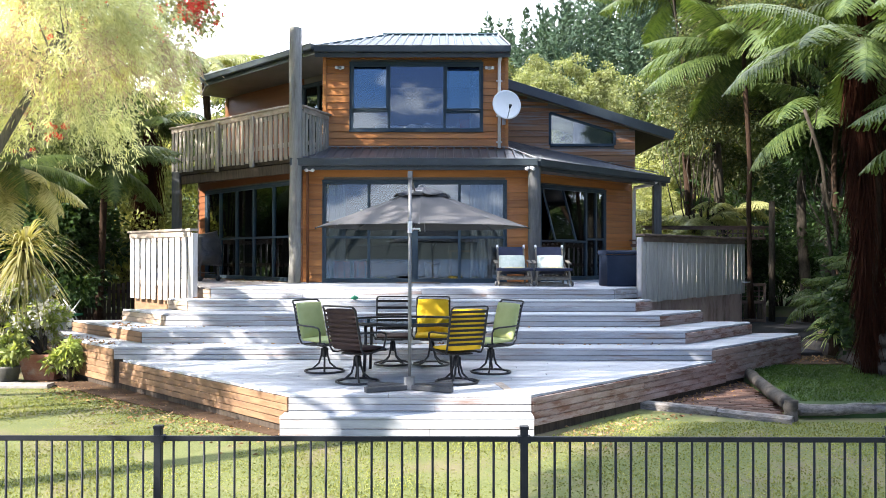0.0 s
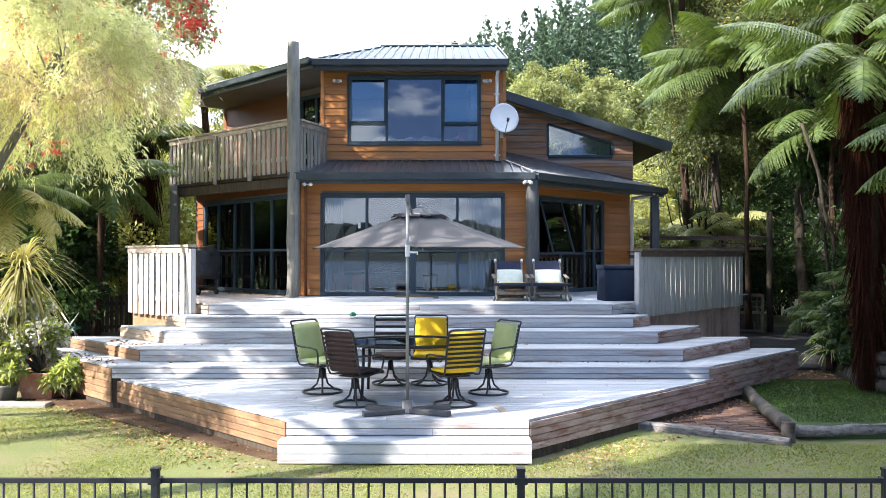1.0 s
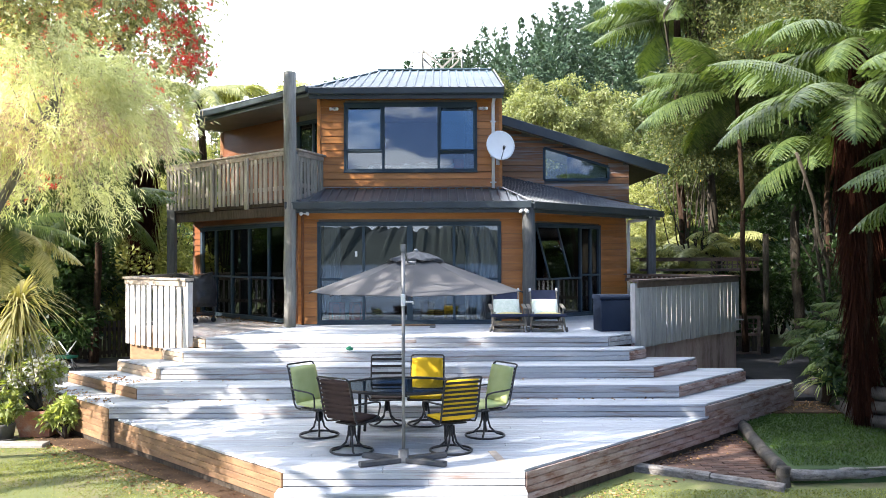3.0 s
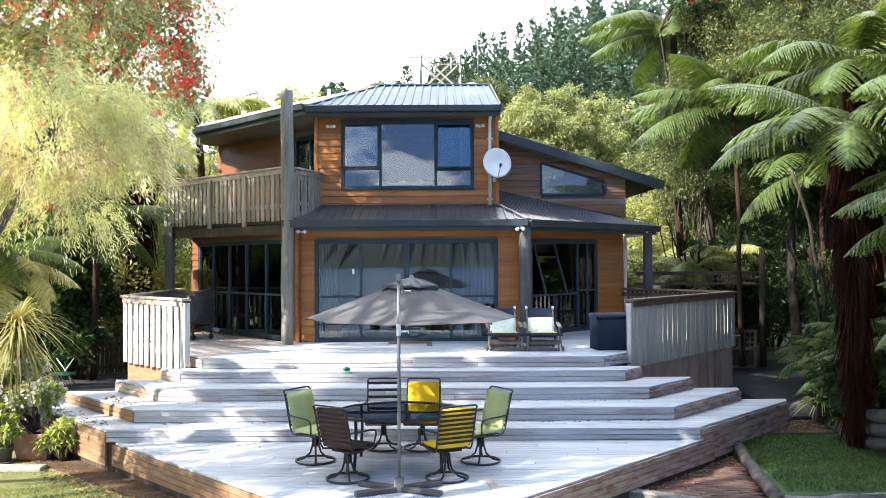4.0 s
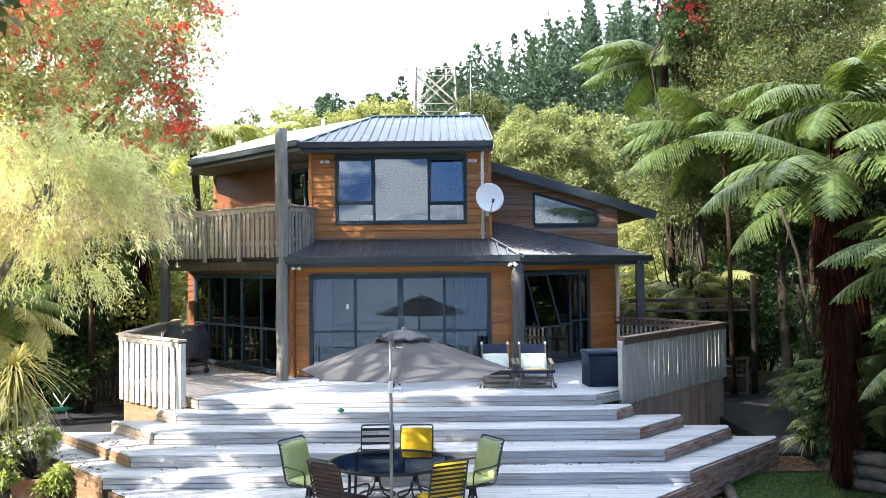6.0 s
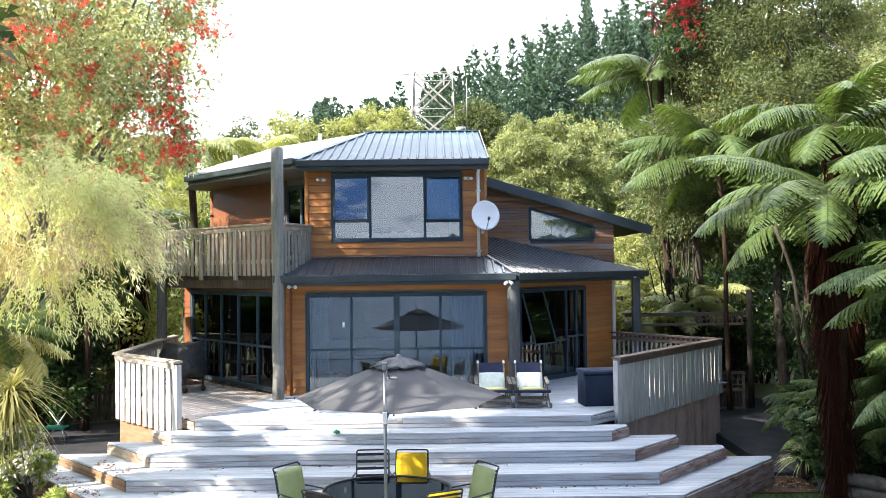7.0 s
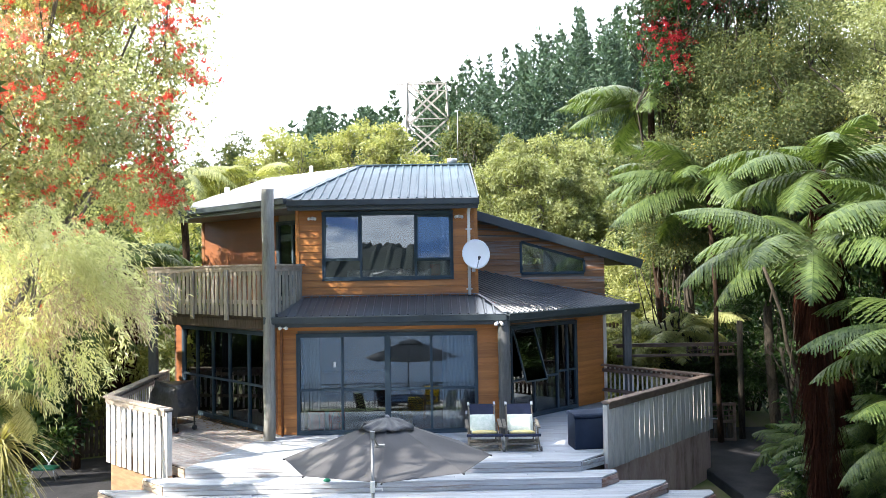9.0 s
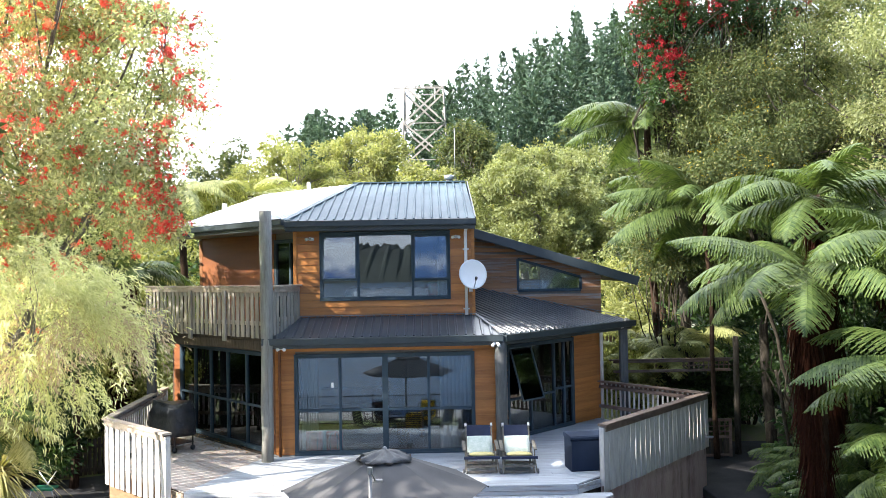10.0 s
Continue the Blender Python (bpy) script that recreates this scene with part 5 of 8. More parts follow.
# scarlet-flowering tree beside the house
# clumps 17, 34 and 35 lie out of view, added to cast shade
pc = np.concatenate([crown_clumps(31, (-4.3, 15.0, 8.3), (0.75, 0.8, 0.55), 9, 0.26), crown_clumps(32, (-4.5, 15.0, 9.9), (0.6, 0.8, 1.1), 12, 0.30), crown_clumps(33, (-4.6, 14.8, 6.7), (0.55, 0.7, 0.6), 9, 0.28), crown_clumps(11, (-7.3, 15.4, 8.7), (3.3, 2.8, 3.5), 62, 0.62, 0.35), crown_clumps(12, (-5.6, 14.4, 7.0), (1.4, 1.6, 1.6), 16, 0.5), crown_clumps(13, (-5.0, 14.6, 9.6), (1.0, 1.4, 1.8), 13, 0.40), crown_clumps(14, (-8.4, 15.8, 5.5), (1.5, 2.6, 1.4), 44, 0.6), crown_clumps(16, (-7.0, 12.6, 7.9), (1.3, 1.4, 1.6), 30, 0.55), crown_clumps(23, (-6.6, 14.8, 10.8), (1.4, 1.6, 1.0), 22, 0.55), crown_clumps(22, (-8.4, 18.6, 4.8), (1.0, 1.2, 0.8), 18, 0.5), crown_clumps(21, (-4.9, 14.6, 6.4), (0.9, 0.6, 0.4), 9, 0.28), crown_clumps(20, (-6.9, 11.2, 7.7), (0.9, 0.8, 0.8), 12, 0.45), crown_clumps(19, (-6.9, 12.8, 5.9), (1.0, 1.0, 0.8), 14, 0.5), crown_clumps(18, (-8.6, 19.6, 7.6), (1.5, 1.9, 1.8), 42, 0.6), crown_clumps(17, (-6.8, 13.6, 12.8), (2.2, 3.4, 1.5), 50, 0.65), crown_clumps(15, (-7.6, 16.4, 10.2), (2.8, 3.0, 2.2), 40, 0.62)])
pc = np.concatenate([pc[(pc[:, 0] > -8.9) & (pc[:, 0] + 0.5 * (pc[:, 1] - 15) > -9.0)], crown_clumps(34, (-10.3, 17.2, 7.2), (0.9, 2.0, 2.2), 40, 0.6), crown_clumps(35, (-9.5, 14.3, 8.3), (0.8, 0.9, 1.7), 26, 0.55)])
tree("flowering_tree", "tall pohutukawa tree covered in scarlet blossom", 21, (-11.3, 17.4, 0.2), 7.4, 0.26, pc, 150000, (0.098, 0.046), M["lf_pohu"], M["bark_pale"], fork=0.35, lean=(3.4, -1.4), stems=2, bend=0.12)


def blossoms(parent, seed, spots, n, r=0.09, thick=24, mat="fl_red", label="bunches of scarlet blossom"):
    """Round tufts of red stamens, bunched on one side of a clump of leaves."""
    rng = np.random.default_rng(seed)
    P, D = [], []
    for c in spots:
        face = unit(rng.normal(size=(1, 3)) * 0.7 + np.array([[0.1, -0.8, 0.35]]))[0]
        for _ in range(n):
            o = np.asarray(c[:3]) + unit((face + rng.normal(size=3) * 0.6)[None])[0] * c[3] * rng.uniform(0.8, 1.3)
            d = unit(rng.normal(size=(thick, 3)))
            P.append(o + d * r * 0.25)
            D.append(d)
    ob = new("blossom", leaves("blossom", rng, np.concatenate(P), np.concatenate(D), r * 0.8, 0.024, M[mat]))
    ob.parent = parent
    return tagged(ob, label)


poh = bpy.data.objects["flowering_tree"]
sel = [c for c in pc if c[0] > -8.3 and c[1] < 16.2]
blossoms(poh, 8, [c for i, c in enumerate(sel) if i % 2 == 0], 11, 0.075, 34)
blossoms(poh, 7, [c for i, c in enumerate(sel) if c[0] < -6.0 and i % 3 < 2], 9, 0.075, 30, "fl_orange", "fading orange-pink blossom")
# thin russet tree in front of it, and tall trees farther out that shade the deck
weeping("russet_tree", "feathery tree with dry orange-brown foliage", 9, (-8.9, 12.9, 0.0), (-8.0, 12.6, 8.6), (1.6, 1.5, 2.0), 300, 20000, (0.085, 0.015), M["lf_pohu"], M["bark_pale"], 0.55, band=(6.0, 11.0), share=0.75)
for i, (x, y, z, s) in enumerate(((-12.5, 25.0, 5.0, 2.6), (-16.0, 22.0, 4.5, 2.4), (13.2, 28.0, 9.4, 3.6), (16.6, 27.0, 11.0, 4.2), (11.2, 30.0, 7.2, 3.2))):
    cl = crown_clumps(30 + i, (x, y, z), (2.6, 2.6, s), 60, 0.85)
    tree("leafy_tree", "tall dense olive-green tree by the garden edge", 40 + i, (x, y, 0.2), z, 0.2, cl, 24000, (0.17, 0.08), M["lf_kanuka"], M["bark"], group="garden trees")

# right-hand trees
kc = np.concatenate([crown_clumps(51, (11.0, 21.9, 10.0), (3.6, 2.6, 3.5), 70, 0.66, 0.4), crown_clumps(52, (8.6, 19.6, 8.0), (1.9, 1.8, 1.7), 26, 0.5), crown_clumps(60, (8.0, 22.4, 7.4), (1.5, 1.1, 2.4), 40, 0.55)])
tree("leafy_tree", "tall small-leaved olive tree in soft light", 53, (10.4, 21.8, 0.2), 8.5, 0.16, kc, 140000, (0.085, 0.038), M["lf_kanuka"], M["bark"], group="garden trees", stems=4, extra=(("yellow_leaves", "yellowing leaves", 0.2, 2600, (0.07, 0.03), M["yel_leaf"]),))
# this tree's sunlit look comes from the paler sage leaf colour
kc2 = np.concatenate([crown_clumps(54, (13.2, 17.5, 8.6), (3.0, 3.0, 4.2), 56, 0.62, 0.4), crown_clumps(61, (12.6, 22.0, 11.6), (2.8, 1.4, 2.8), 36, 0.75, 0.4), crown_clumps(62, (11.6, 24.5, 9.0), (3.2, 1.4, 3.4), 50, 0.8, 0.2)])
tree("leafy_tree", "tall twiggy tree with sunlight put into its leaf colour", 55, (13.0, 18.0, 0.2), 8.0, 0.15, kc2, 130000, (0.085, 0.038), M["lf_round"], M["bark"], group="garden trees", stems=3)
rc = np.concatenate([crown_clumps(56, (7.0, 22.0, 11.6), (0.9, 1.1, 1.9), 24, 0.5, 0.3), crown_clumps(57, (8.8, 21.6, 12.9), (2.0, 1.3, 1.2), 26, 0.5, 0.3)])
rt = tree("flowering_tree", "dark pohutukawa tree with deep red blossom", 58, (8.6, 25.0, 1.0), 9.5, 0.2, rc, 30000, (0.10, 0.042), M["lf_dark"], M["bark"])
blossoms(rt, 59, [c for i, c in enumerate(rc) if i % 4 != 3], 20, 0.085, 26, "fl_deep", "bunches of deep red blossom")


# tree ferns
def frond_mesh(name, seed, length=2.3, width=0.85, n=25, droop=0.9, rise=0.5, teeth=6, mat="lf_fern"):
    """One fern frond in the x-z plane: an arching stalk with close, folded, tooth-edged side shoots that hang a little."""
    rng = np.random.default_rng(seed)
    arc = lambda t: np.array([length * (t - 0.12 * t * t), 0.0, length * (rise * t - droop * t ** 2.2 * 0.75)])
    V, F = [], []
    k = np.linspace(0, 1, 12)
    for i, t in enumerate(k):
        w = 0.014 - 0.011 * t
        p = arc(t)
        V.extend([p + [0, w, 0], p - [0, w, 0], p - [0, 0, w * 1.6]])
        if i:
            a = len(V) - 6
            for u, v in ((0, 1), (1, 2), (2, 0)):
                F.extend([(a + u, a + v, a + 3 + v), (a + u, a + 3 + v, a + 3 + u)])
    gap = 0.88 * length / n
    for i in range(n):
        t = 0.10 + 0.88 * (i + 0.5) / n
        o, o2 = arc(t), arc(min(1, t + 0.02))
        fwd = (o2 - o) / max(1e-6, np.linalg.norm(o2 - o))
        prof = math.sin(math.pi * min(1, (t * 0.9 + 0.14))) ** 0.7
        pl = width * 0.5 * max(0.08, prof)
        for s in (1, -1):
            d = np.array([0, s * 0.93, 0.0]) + fwd * 0.36
            d /= np.linalg.norm(d)
            sag, lw = rng.uniform(0.45, 0.9), gap * 0.72 * rng.uniform(0.92, 1.1)
            mid = lambda q: o + d * pl * q + np.array([0, 0, -sag * pl * q ** 1.7])
            m = max(3, round(teeth * max(0.4, prof)))
            wide = lambda q: lw * (1 - 0.9 * q) ** 0.6 * min(1, 0.55 + 3 * q)
            for e in (1, -1):
                for j in range(m):
                    a0, a1 = mid(j / m), mid((j + 1) / m)
                    w0 = wide((j + 0.4) / m)
                    tip = a0 * 0.25 + a1 * 0.75 + d * pl * 0.45 / m + fwd * e * w0 - [0, 0, 0.42 * w0]
                    b0 = a0 + fwd * e * w0 * 0.62 - [0, 0, 0.2 * w0]
                    b = len(V)
                    V.extend([a0, a1, tip, b0])
                    F.extend([(b, b + 1, b + 2), (b, b + 2, b + 3)])
    return fast_mesh(name, np.array(V), F, M[mat], 3)


FRONDS = [frond_mesh("frond", s, ln, w, n, dr, ri) for s, ln, w, n, dr, ri in ((1, 2.5, 1.0, 40, 0.60, 0.42), (2, 2.4, 0.98, 39, 0.78, 0.48), (3, 2.6, 1.05, 41, 0.46, 0.30), (4, 2.3, 0.94, 38, 0.50, 0.52))]
# frond copies with sunlight put into a paler leaf colour
SUN_TINTED = [frond_mesh("frond", s, ln, 0.95, 28, dr, 0.42, 5, "lf_lime") for s, ln, dr in ((5, 2.4, 0.6), (6, 2.3, 0.8))]


def tree_fern(label, seed, base, top, n=16, scale=1.0, skirt=True, trunk_r=0.12, group="tree ferns", spin=0.0, kinds=FRONDS):
    """A tree fern: fibrous trunk, a skirt of dead fronds and a crown of arching ones."""
    rng = np.random.default_rng(seed)
    t = thing("tree_fern", label, "tree fern", group=group)
    base, top = np.asarray(base, float), np.asarray(top, float)
    part("trunk", Geo().tube([tuple(p) for p in limb_path(rng, base, top, 8, 0.05)], [trunk_r * 1.5, trunk_r * 1.15, *[trunk_r] * 5, trunk_r * 0.8], 10), M["fibre"], t)
    if skirt:
        m = 4600
        a = rng.uniform(0, 2 * math.pi, m)
        h = rng.uniform(0, 1, m) ** 0.8
        ln = np.linalg.norm(top - base)
        r = trunk_r * (1.1 + 0.8 * np.sin(np.clip(1 - h, 0.05, 1) * 2.2)) * rng.uniform(0.5, 1.25, m) * (1 + 0.45 * np.sin(a * 3 + h * 3))
        p = top + (base - top) * (h * 0.86)[:, None] + np.stack([np.cos(a) * r, np.sin(a) * r, 0 * a], 1)
        d = np.stack([np.cos(a) * 0.05, np.sin(a) * 0.05, -np.ones(m)], 1) + rng.normal(size=(m, 3)) * 0.12
        ob = new("dead_fronds", leaves("dead_fronds", rng, p, d, 0.7 * scale, 0.02, M["skirt"], 0.1))
        ob.parent = t
        tagged(ob, "hanging skirt of dead brown fronds")
    for i in range(n):
        az = 360 * i / n + rng.uniform(-9, 9) + spin
        el = rng.uniform(-14, 15) - (24 if i % 3 == 2 else 0)
        s = scale * rng.uniform(0.85, 1.12)
        ob = piece("frond", kinds[int(rng.integers(len(kinds)))], Matrix.Translation(top) @ pose(0, 0, 0, rng.uniform(-14, 14), -el, az) @ Matrix.Scale(s, 4), t)
    return t


tree_fern("tall tree fern with broad arching green fronds", 61, (7.0, 12.9, 0.0), (6.65, 12.6, 5.45), 12, 1.06, trunk_r=0.075, spin=4)
tree_fern("tree fern with fronds hanging over the bank", 62, (8.1, 10.6, -0.1), (7.7, 10.5, 4.0), 13, 0.95, trunk_r=0.12, spin=10)
tree_fern("low tree fern leaning over the bank", 74, (8.2, 9.9, -0.1), (7.5, 10.3, 2.75), 12, 0.8, skirt=False, trunk_r=0.09, spin=20)
tree_fern("tree fern with a shaggy brown trunk", 63, (7.9, 14.0, 0.0), (7.7, 14.3, 6.8), 13, 1.0, trunk_r=0.08)
tree_fern("tree fern with drooping fronds over the bank", 75, (8.9, 12.4, 0.0), (8.55, 12.3, 5.75), 13, 1.1, trunk_r=0.09, spin=12)
tree_fern("tall tree fern behind the wing of the house", 64, (8.0, 26.0, 1.0), (7.3, 24.6, 10.1), 16, 1.25, skirt=False)
tree_fern("tree fern among dark undergrowth", 65, (9.4, 19.0, 0.4), (9.2, 18.8, 5.4), 12, 1.1, skirt=False, trunk_r=0.06)
tree_fern("tree fern with layers of dark drooping fronds", 66, (8.0, 21.0, 0.4), (7.6, 20.4, 7.2), 16, 1.25, skirt=False, trunk_r=0.06, spin=7)
tree_fern("tree fern among dark undergrowth", 67, (10.8, 16.2, 0.4), (10.0, 16.0, 6.6), 12, 1.2)
tree_fern("tree fern behind the house, sunlight in its leaf colour", 68, (-8.0, 27.0, 1.0), (-7.9, 26.6, 8.3), 14, 1.1, skirt=False, kinds=SUN_TINTED)
tree_fern("tree fern behind the house, sunlight in its leaf colour", 69, (-6.0, 29.0, 1.0), (-5.9, 28.6, 8.3), 14, 1.1, skirt=False, kinds=SUN_TINTED)
tree_fern("shaded tree fern beside the balcony", 70, (-8.6, 23.0, 0.6), (-8.2, 22.6, 5.6), 13, 1.0)
tree_fern("shaded tree fern beside the balcony", 71, (-8.3, 19.4, 0.4), (-7.9, 18.9, 4.2), 13, 0.85, skirt=False, trunk_r=0.08)
tree_fern("tree fern on the slope behind the wing", 72, (9.5, 31.0, 1.5), (9.4, 30.6, 8.6), 12, 1.2, skirt=False)
# a sunlit fern at the left with straw-coloured old fronds
def dry_copy(me):
    d = me.copy()
    d.materials[0] = M["lf_spike"]
    return d


lfern = tree_fern("sunlit fern with straw-coloured hanging old fronds", 73, (-7.9, 12.7, 0.0), (-6.75, 12.3, 3.4), 9, 0.62, skirt=False, trunk_r=0.07)
for k in range(7):
    tagged(piece("frond", dry_copy(FRONDS[k % 4]), Matrix.Translation((-6.75, 12.3, 3.3)) @ pose(0, 0, 0, random.uniform(-12, 12), 22 + 12 * (k % 3), -110 + 24 * k) @ Matrix.Scale(0.58, 4), lfern), "dry straw-coloured frond")
# low ferns on the bank at the right
for i, (x, y, z, s, foot) in enumerate(((7.6, 13.5, 1.45, 0.46, 0.1), (7.9, 13.1, 1.85, 0.5, 0.1), (7.6, 14.3, 1.15, 0.42, 0.1), (8.2, 12.8, 1.35, 0.5, 0.1), (7.9, 14.3, 1.8, 0.48, 0.1), (7.7, 15.0, 1.0, 0.4, 0.1), (8.4, 13.7, 2.2, 0.55, 0.1), (8.0, 15.6, 1.5, 0.5, 0.1), (8.6, 15.0, 2.0, 0.6, 0.1), (8.2, 16.8, 1.1, 0.5, 0.1), (8.9, 17.8, 1.0, 0.7, 0.1), (6.4, 26.2, 3.0, 0.8, 2.25), (7.6, 27.5, 3.2, 0.9, 2.45), (6.9, 25.0, 2.6, 0.7, 1.0), (7.9, 24.4, 3.0, 0.8, 0.6), (8.8, 25.0, 3.4, 0.8, 0.8))):
    tree_fern("fern behind the house, sunlight in its leaf colour" if y > 24 else "low green fern on the bank", 80 + i, (x + 0.1, y + 0.1, foot), (x, y, z), 11, s, skirt=False, trunk_r=0.05, group="low ferns", kinds=SUN_TINTED if y > 24 else FRONDS)


def thin_trunk(seed, p, q, r, mat="bark_pale", label="slender pale bare trunk"):
    rng = np.random.default_rng(seed)
    t = thing("sapling", label, "tree", group="slender saplings")
    part("trunk", Geo().tube([tuple(x) for x in limb_path(rng, p, q, 9, 0.12)], list(np.linspace(r, r * 0.6, 9)), 8), M[mat], t)
    for k in range(4):
        a = np.asarray(p) + (np.asarray(q) - np.asarray(p)) * rng.uniform(0.5, 0.95)
        part("branch", Geo().tube([tuple(x) for x in limb_path(rng, a, a + rng.normal(size=3) * [0.5, 0.5, 0.2] + [0, 0, 0.7], 5, 0.2)], [r * 0.4, r * 0.3, r * 0.22, r * 0.15, 0.006], 5), M[mat], t)
    return t


for i, (p, q, r) in enumerate((((8.7, 17.6, 0.1), (7.4, 16.4, 5.0), 0.06), ((8.3, 16.0, 0.1), (7.3, 15.4, 3.4), 0.05), ((10.5, 19.0, 0.2), (10.1, 18.6, 7.2), 0.07), ((11.4, 21.0, 0.2), (11.9, 20.2, 8.0), 0.1), ((-9.8, 22.0, 0.4), (-9.3, 21.8, 6.0), 0.1), ((-8.3, 23.8, 0.4), (-8.4, 23.5, 5.2), 0.14), ((-10.6, 20.8, 0.4), (-9.4, 20.2, 5.2), 0.08), ((12.4, 17.8, 0.2), (12.0, 17.0, 6.4), 0.1))):
    thin_trunk(90 + i, p, q, r, "bark", "slender bare-stemmed sapling in the shade")


# shrubs
def shrub(name, label, seed, clumps, n, leaf, mat, base, category="shrub", group="", extra=()):
    rng = np.random.default_rng(seed)
    t = thing(name, label, category, group=group)
    g = Geo()
    C = np.asarray(clumps, float)
    for c in C[:: max(1, len(C) // 12)]:
        g.tube([tuple(x) for x in limb_path(rng, base, c[:3], 5, 0.15)], [0.035, 0.028, 0.02, 0.014, 0.007], 5)
    part("stem", g, M["bark"], t)
    p, d = clump_cloud(rng, C[:, :3], C[:, 3], n)
    ob = new("foliage", leaves("foliage", rng, p, d + rng.normal(size=d.shape) * 0.6, *leaf, mat))
    ob.parent = t
    for nm, lb, cnt, lf, mt in extra:
        p, d = clump_cloud(rng, C[:, :3], C[:, 3] * 1.05, cnt, hollow=0.9)
        ob = new(nm, leaves(nm, rng, p, d + rng.normal(size=d.shape) * 0.4, *lf, mt))
        ob.parent = t
        tagged(ob, lb)
    return t


# the last row is hidden by other trees, added to shade the recessed wall
for i, (x, y, z, a, b, c, n) in enumerate(((-9.6, 19.6, 2.2, 1.6, 1.0, 1.7, 16000), (-11.2, 20.2, 2.2, 1.6, 1.2, 1.8, 12000), (-8.6, 23.4, 2.2, 1.8, 1.2, 1.7, 12000), (-9.6, 25.5, 3.4, 2.8, 1.6, 2.4, 14000), (-13.4, 21.0, 3.2, 2.0, 1.6, 2.6, 12000), (-9.8, 20.6, 2.9, 1.3, 1.2, 1.3, 12000), (-10.0, 22.4, 6.0, 1.5, 1.8, 2.6, 16000))):
    # rows 2 and 3 get a lime leaf, which paints sunlight on them
    shrub("shrub", "green shrub behind the paling fence, sunlight in its colour" if i in (2, 3) else "dense dark-leaved shrub behind the paling fence", 110 + i, crown_clumps(120 + i, (x, y, z), (a, b, c), 30, 0.5), int(n * 0.75), (0.165, 0.085), M["lf_lime" if i in (2, 3) else "lf_dark"], (x, y, 0.2), group="dark shrubs")
# the last four rows stand out of view, added to block skylight
for i, (x, y, z, a, b, c, n) in enumerate(((9.2, 17.0, 1.6, 1.2, 1.2, 1.4, 9000), (10.6, 18.8, 2.0, 1.6, 1.3, 1.9, 12000), (12.2, 16.4, 2.4, 1.7, 1.6, 2.2, 12000), (11.6, 22.8, 3.0, 2.2, 1.6, 2.8, 13000), (10.6, 25.4, 2.8, 1.5, 1.4, 2.2, 11000), (14.5, 20.0, 3.4, 2.2, 2.2, 3.2, 11000), (7.7, 14.0, 0.9, 0.5, 0.9, 0.7, 5000), (9.2, 13.6, 1.2, 1.1, 1.2, 1.0, 8000), (9.5, 11.2, 1.4, 1.2, 1.3, 1.4, 8000), (10.6, 13.8, 3.4, 1.3, 1.5, 2.4, 11000), (10.2, 20.0, 5.6, 1.8, 1.4, 2.2, 16000), (12.0, 19.0, 5.4, 2.0, 1.6, 2.6, 14000), (9.6, 15.8, 3.4, 1.1, 1.2, 1.9, 10000), (8.8, 24.4, 1.5, 1.5, 0.6, 1.4, 8000), (10.6, 8.0, 7.0, 2.6, 2.6, 7.0, 30000), (10.0, 3.6, 6.6, 2.8, 2.6, 6.6, 30000), (9.6, -1.2, 6.2, 2.6, 2.6, 6.2, 24000), (11.5, 11.4, 6.5, 1.6, 2.0, 4.6, 14000))):
    shrub("shrub", "dark undergrowth beneath the trees, some added unseen against skylight", 140 + i, crown_clumps(150 + i, (x, y, z), (a, b, c), 28, 0.5), int(n * 0.75), (0.15, 0.07), M["lf_dark"], (x, y, 0.1), group="dark shrubs")
for i, (x, y, z, a, c, n, mt) in enumerate(((6.6, 29.0, 3.0, 1.6, 1.4, 9000, "lf_lime"), (8.8, 33.0, 4.5, 2.2, 1.8, 9000, "lf_lime"), (-7.6, 31.0, 6.0, 2.2, 2.6, 10000, "lf_lime"), (-10.5, 29.0, 4.6, 2.4, 2.6, 9000, "lf_lime"), (6.6, 25.2, 2.0, 1.0, 1.0, 6000, "lf_lime"), (7.9, 24.6, 6.4, 1.1, 1.2, 8000, "lf_kanuka"), (8.6, 26.5, 5.6, 1.6, 1.6, 9000, "lf_kanuka"))):
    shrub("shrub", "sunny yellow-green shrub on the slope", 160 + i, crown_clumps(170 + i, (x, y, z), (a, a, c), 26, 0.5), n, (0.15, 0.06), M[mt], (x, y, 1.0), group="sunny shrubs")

# trees behind the house
tree("leafy_tree", "big rounded sage-green tree behind the house", 181, (6.0, 41.0, 2.0), 6.0, 0.3, np.concatenate([crown_clumps(182, (5.6, 40.0, 8.4), (3.6, 2.6, 3.1), 90, 0.62, 0.55), crown_clumps(183, (8.6, 39.0, 6.4), (2.4, 2.0, 2.2), 40, 0.55, 0.5)]), 90000, (0.15, 0.075), M["lf_round"], M["bark_pale"], stems=4)
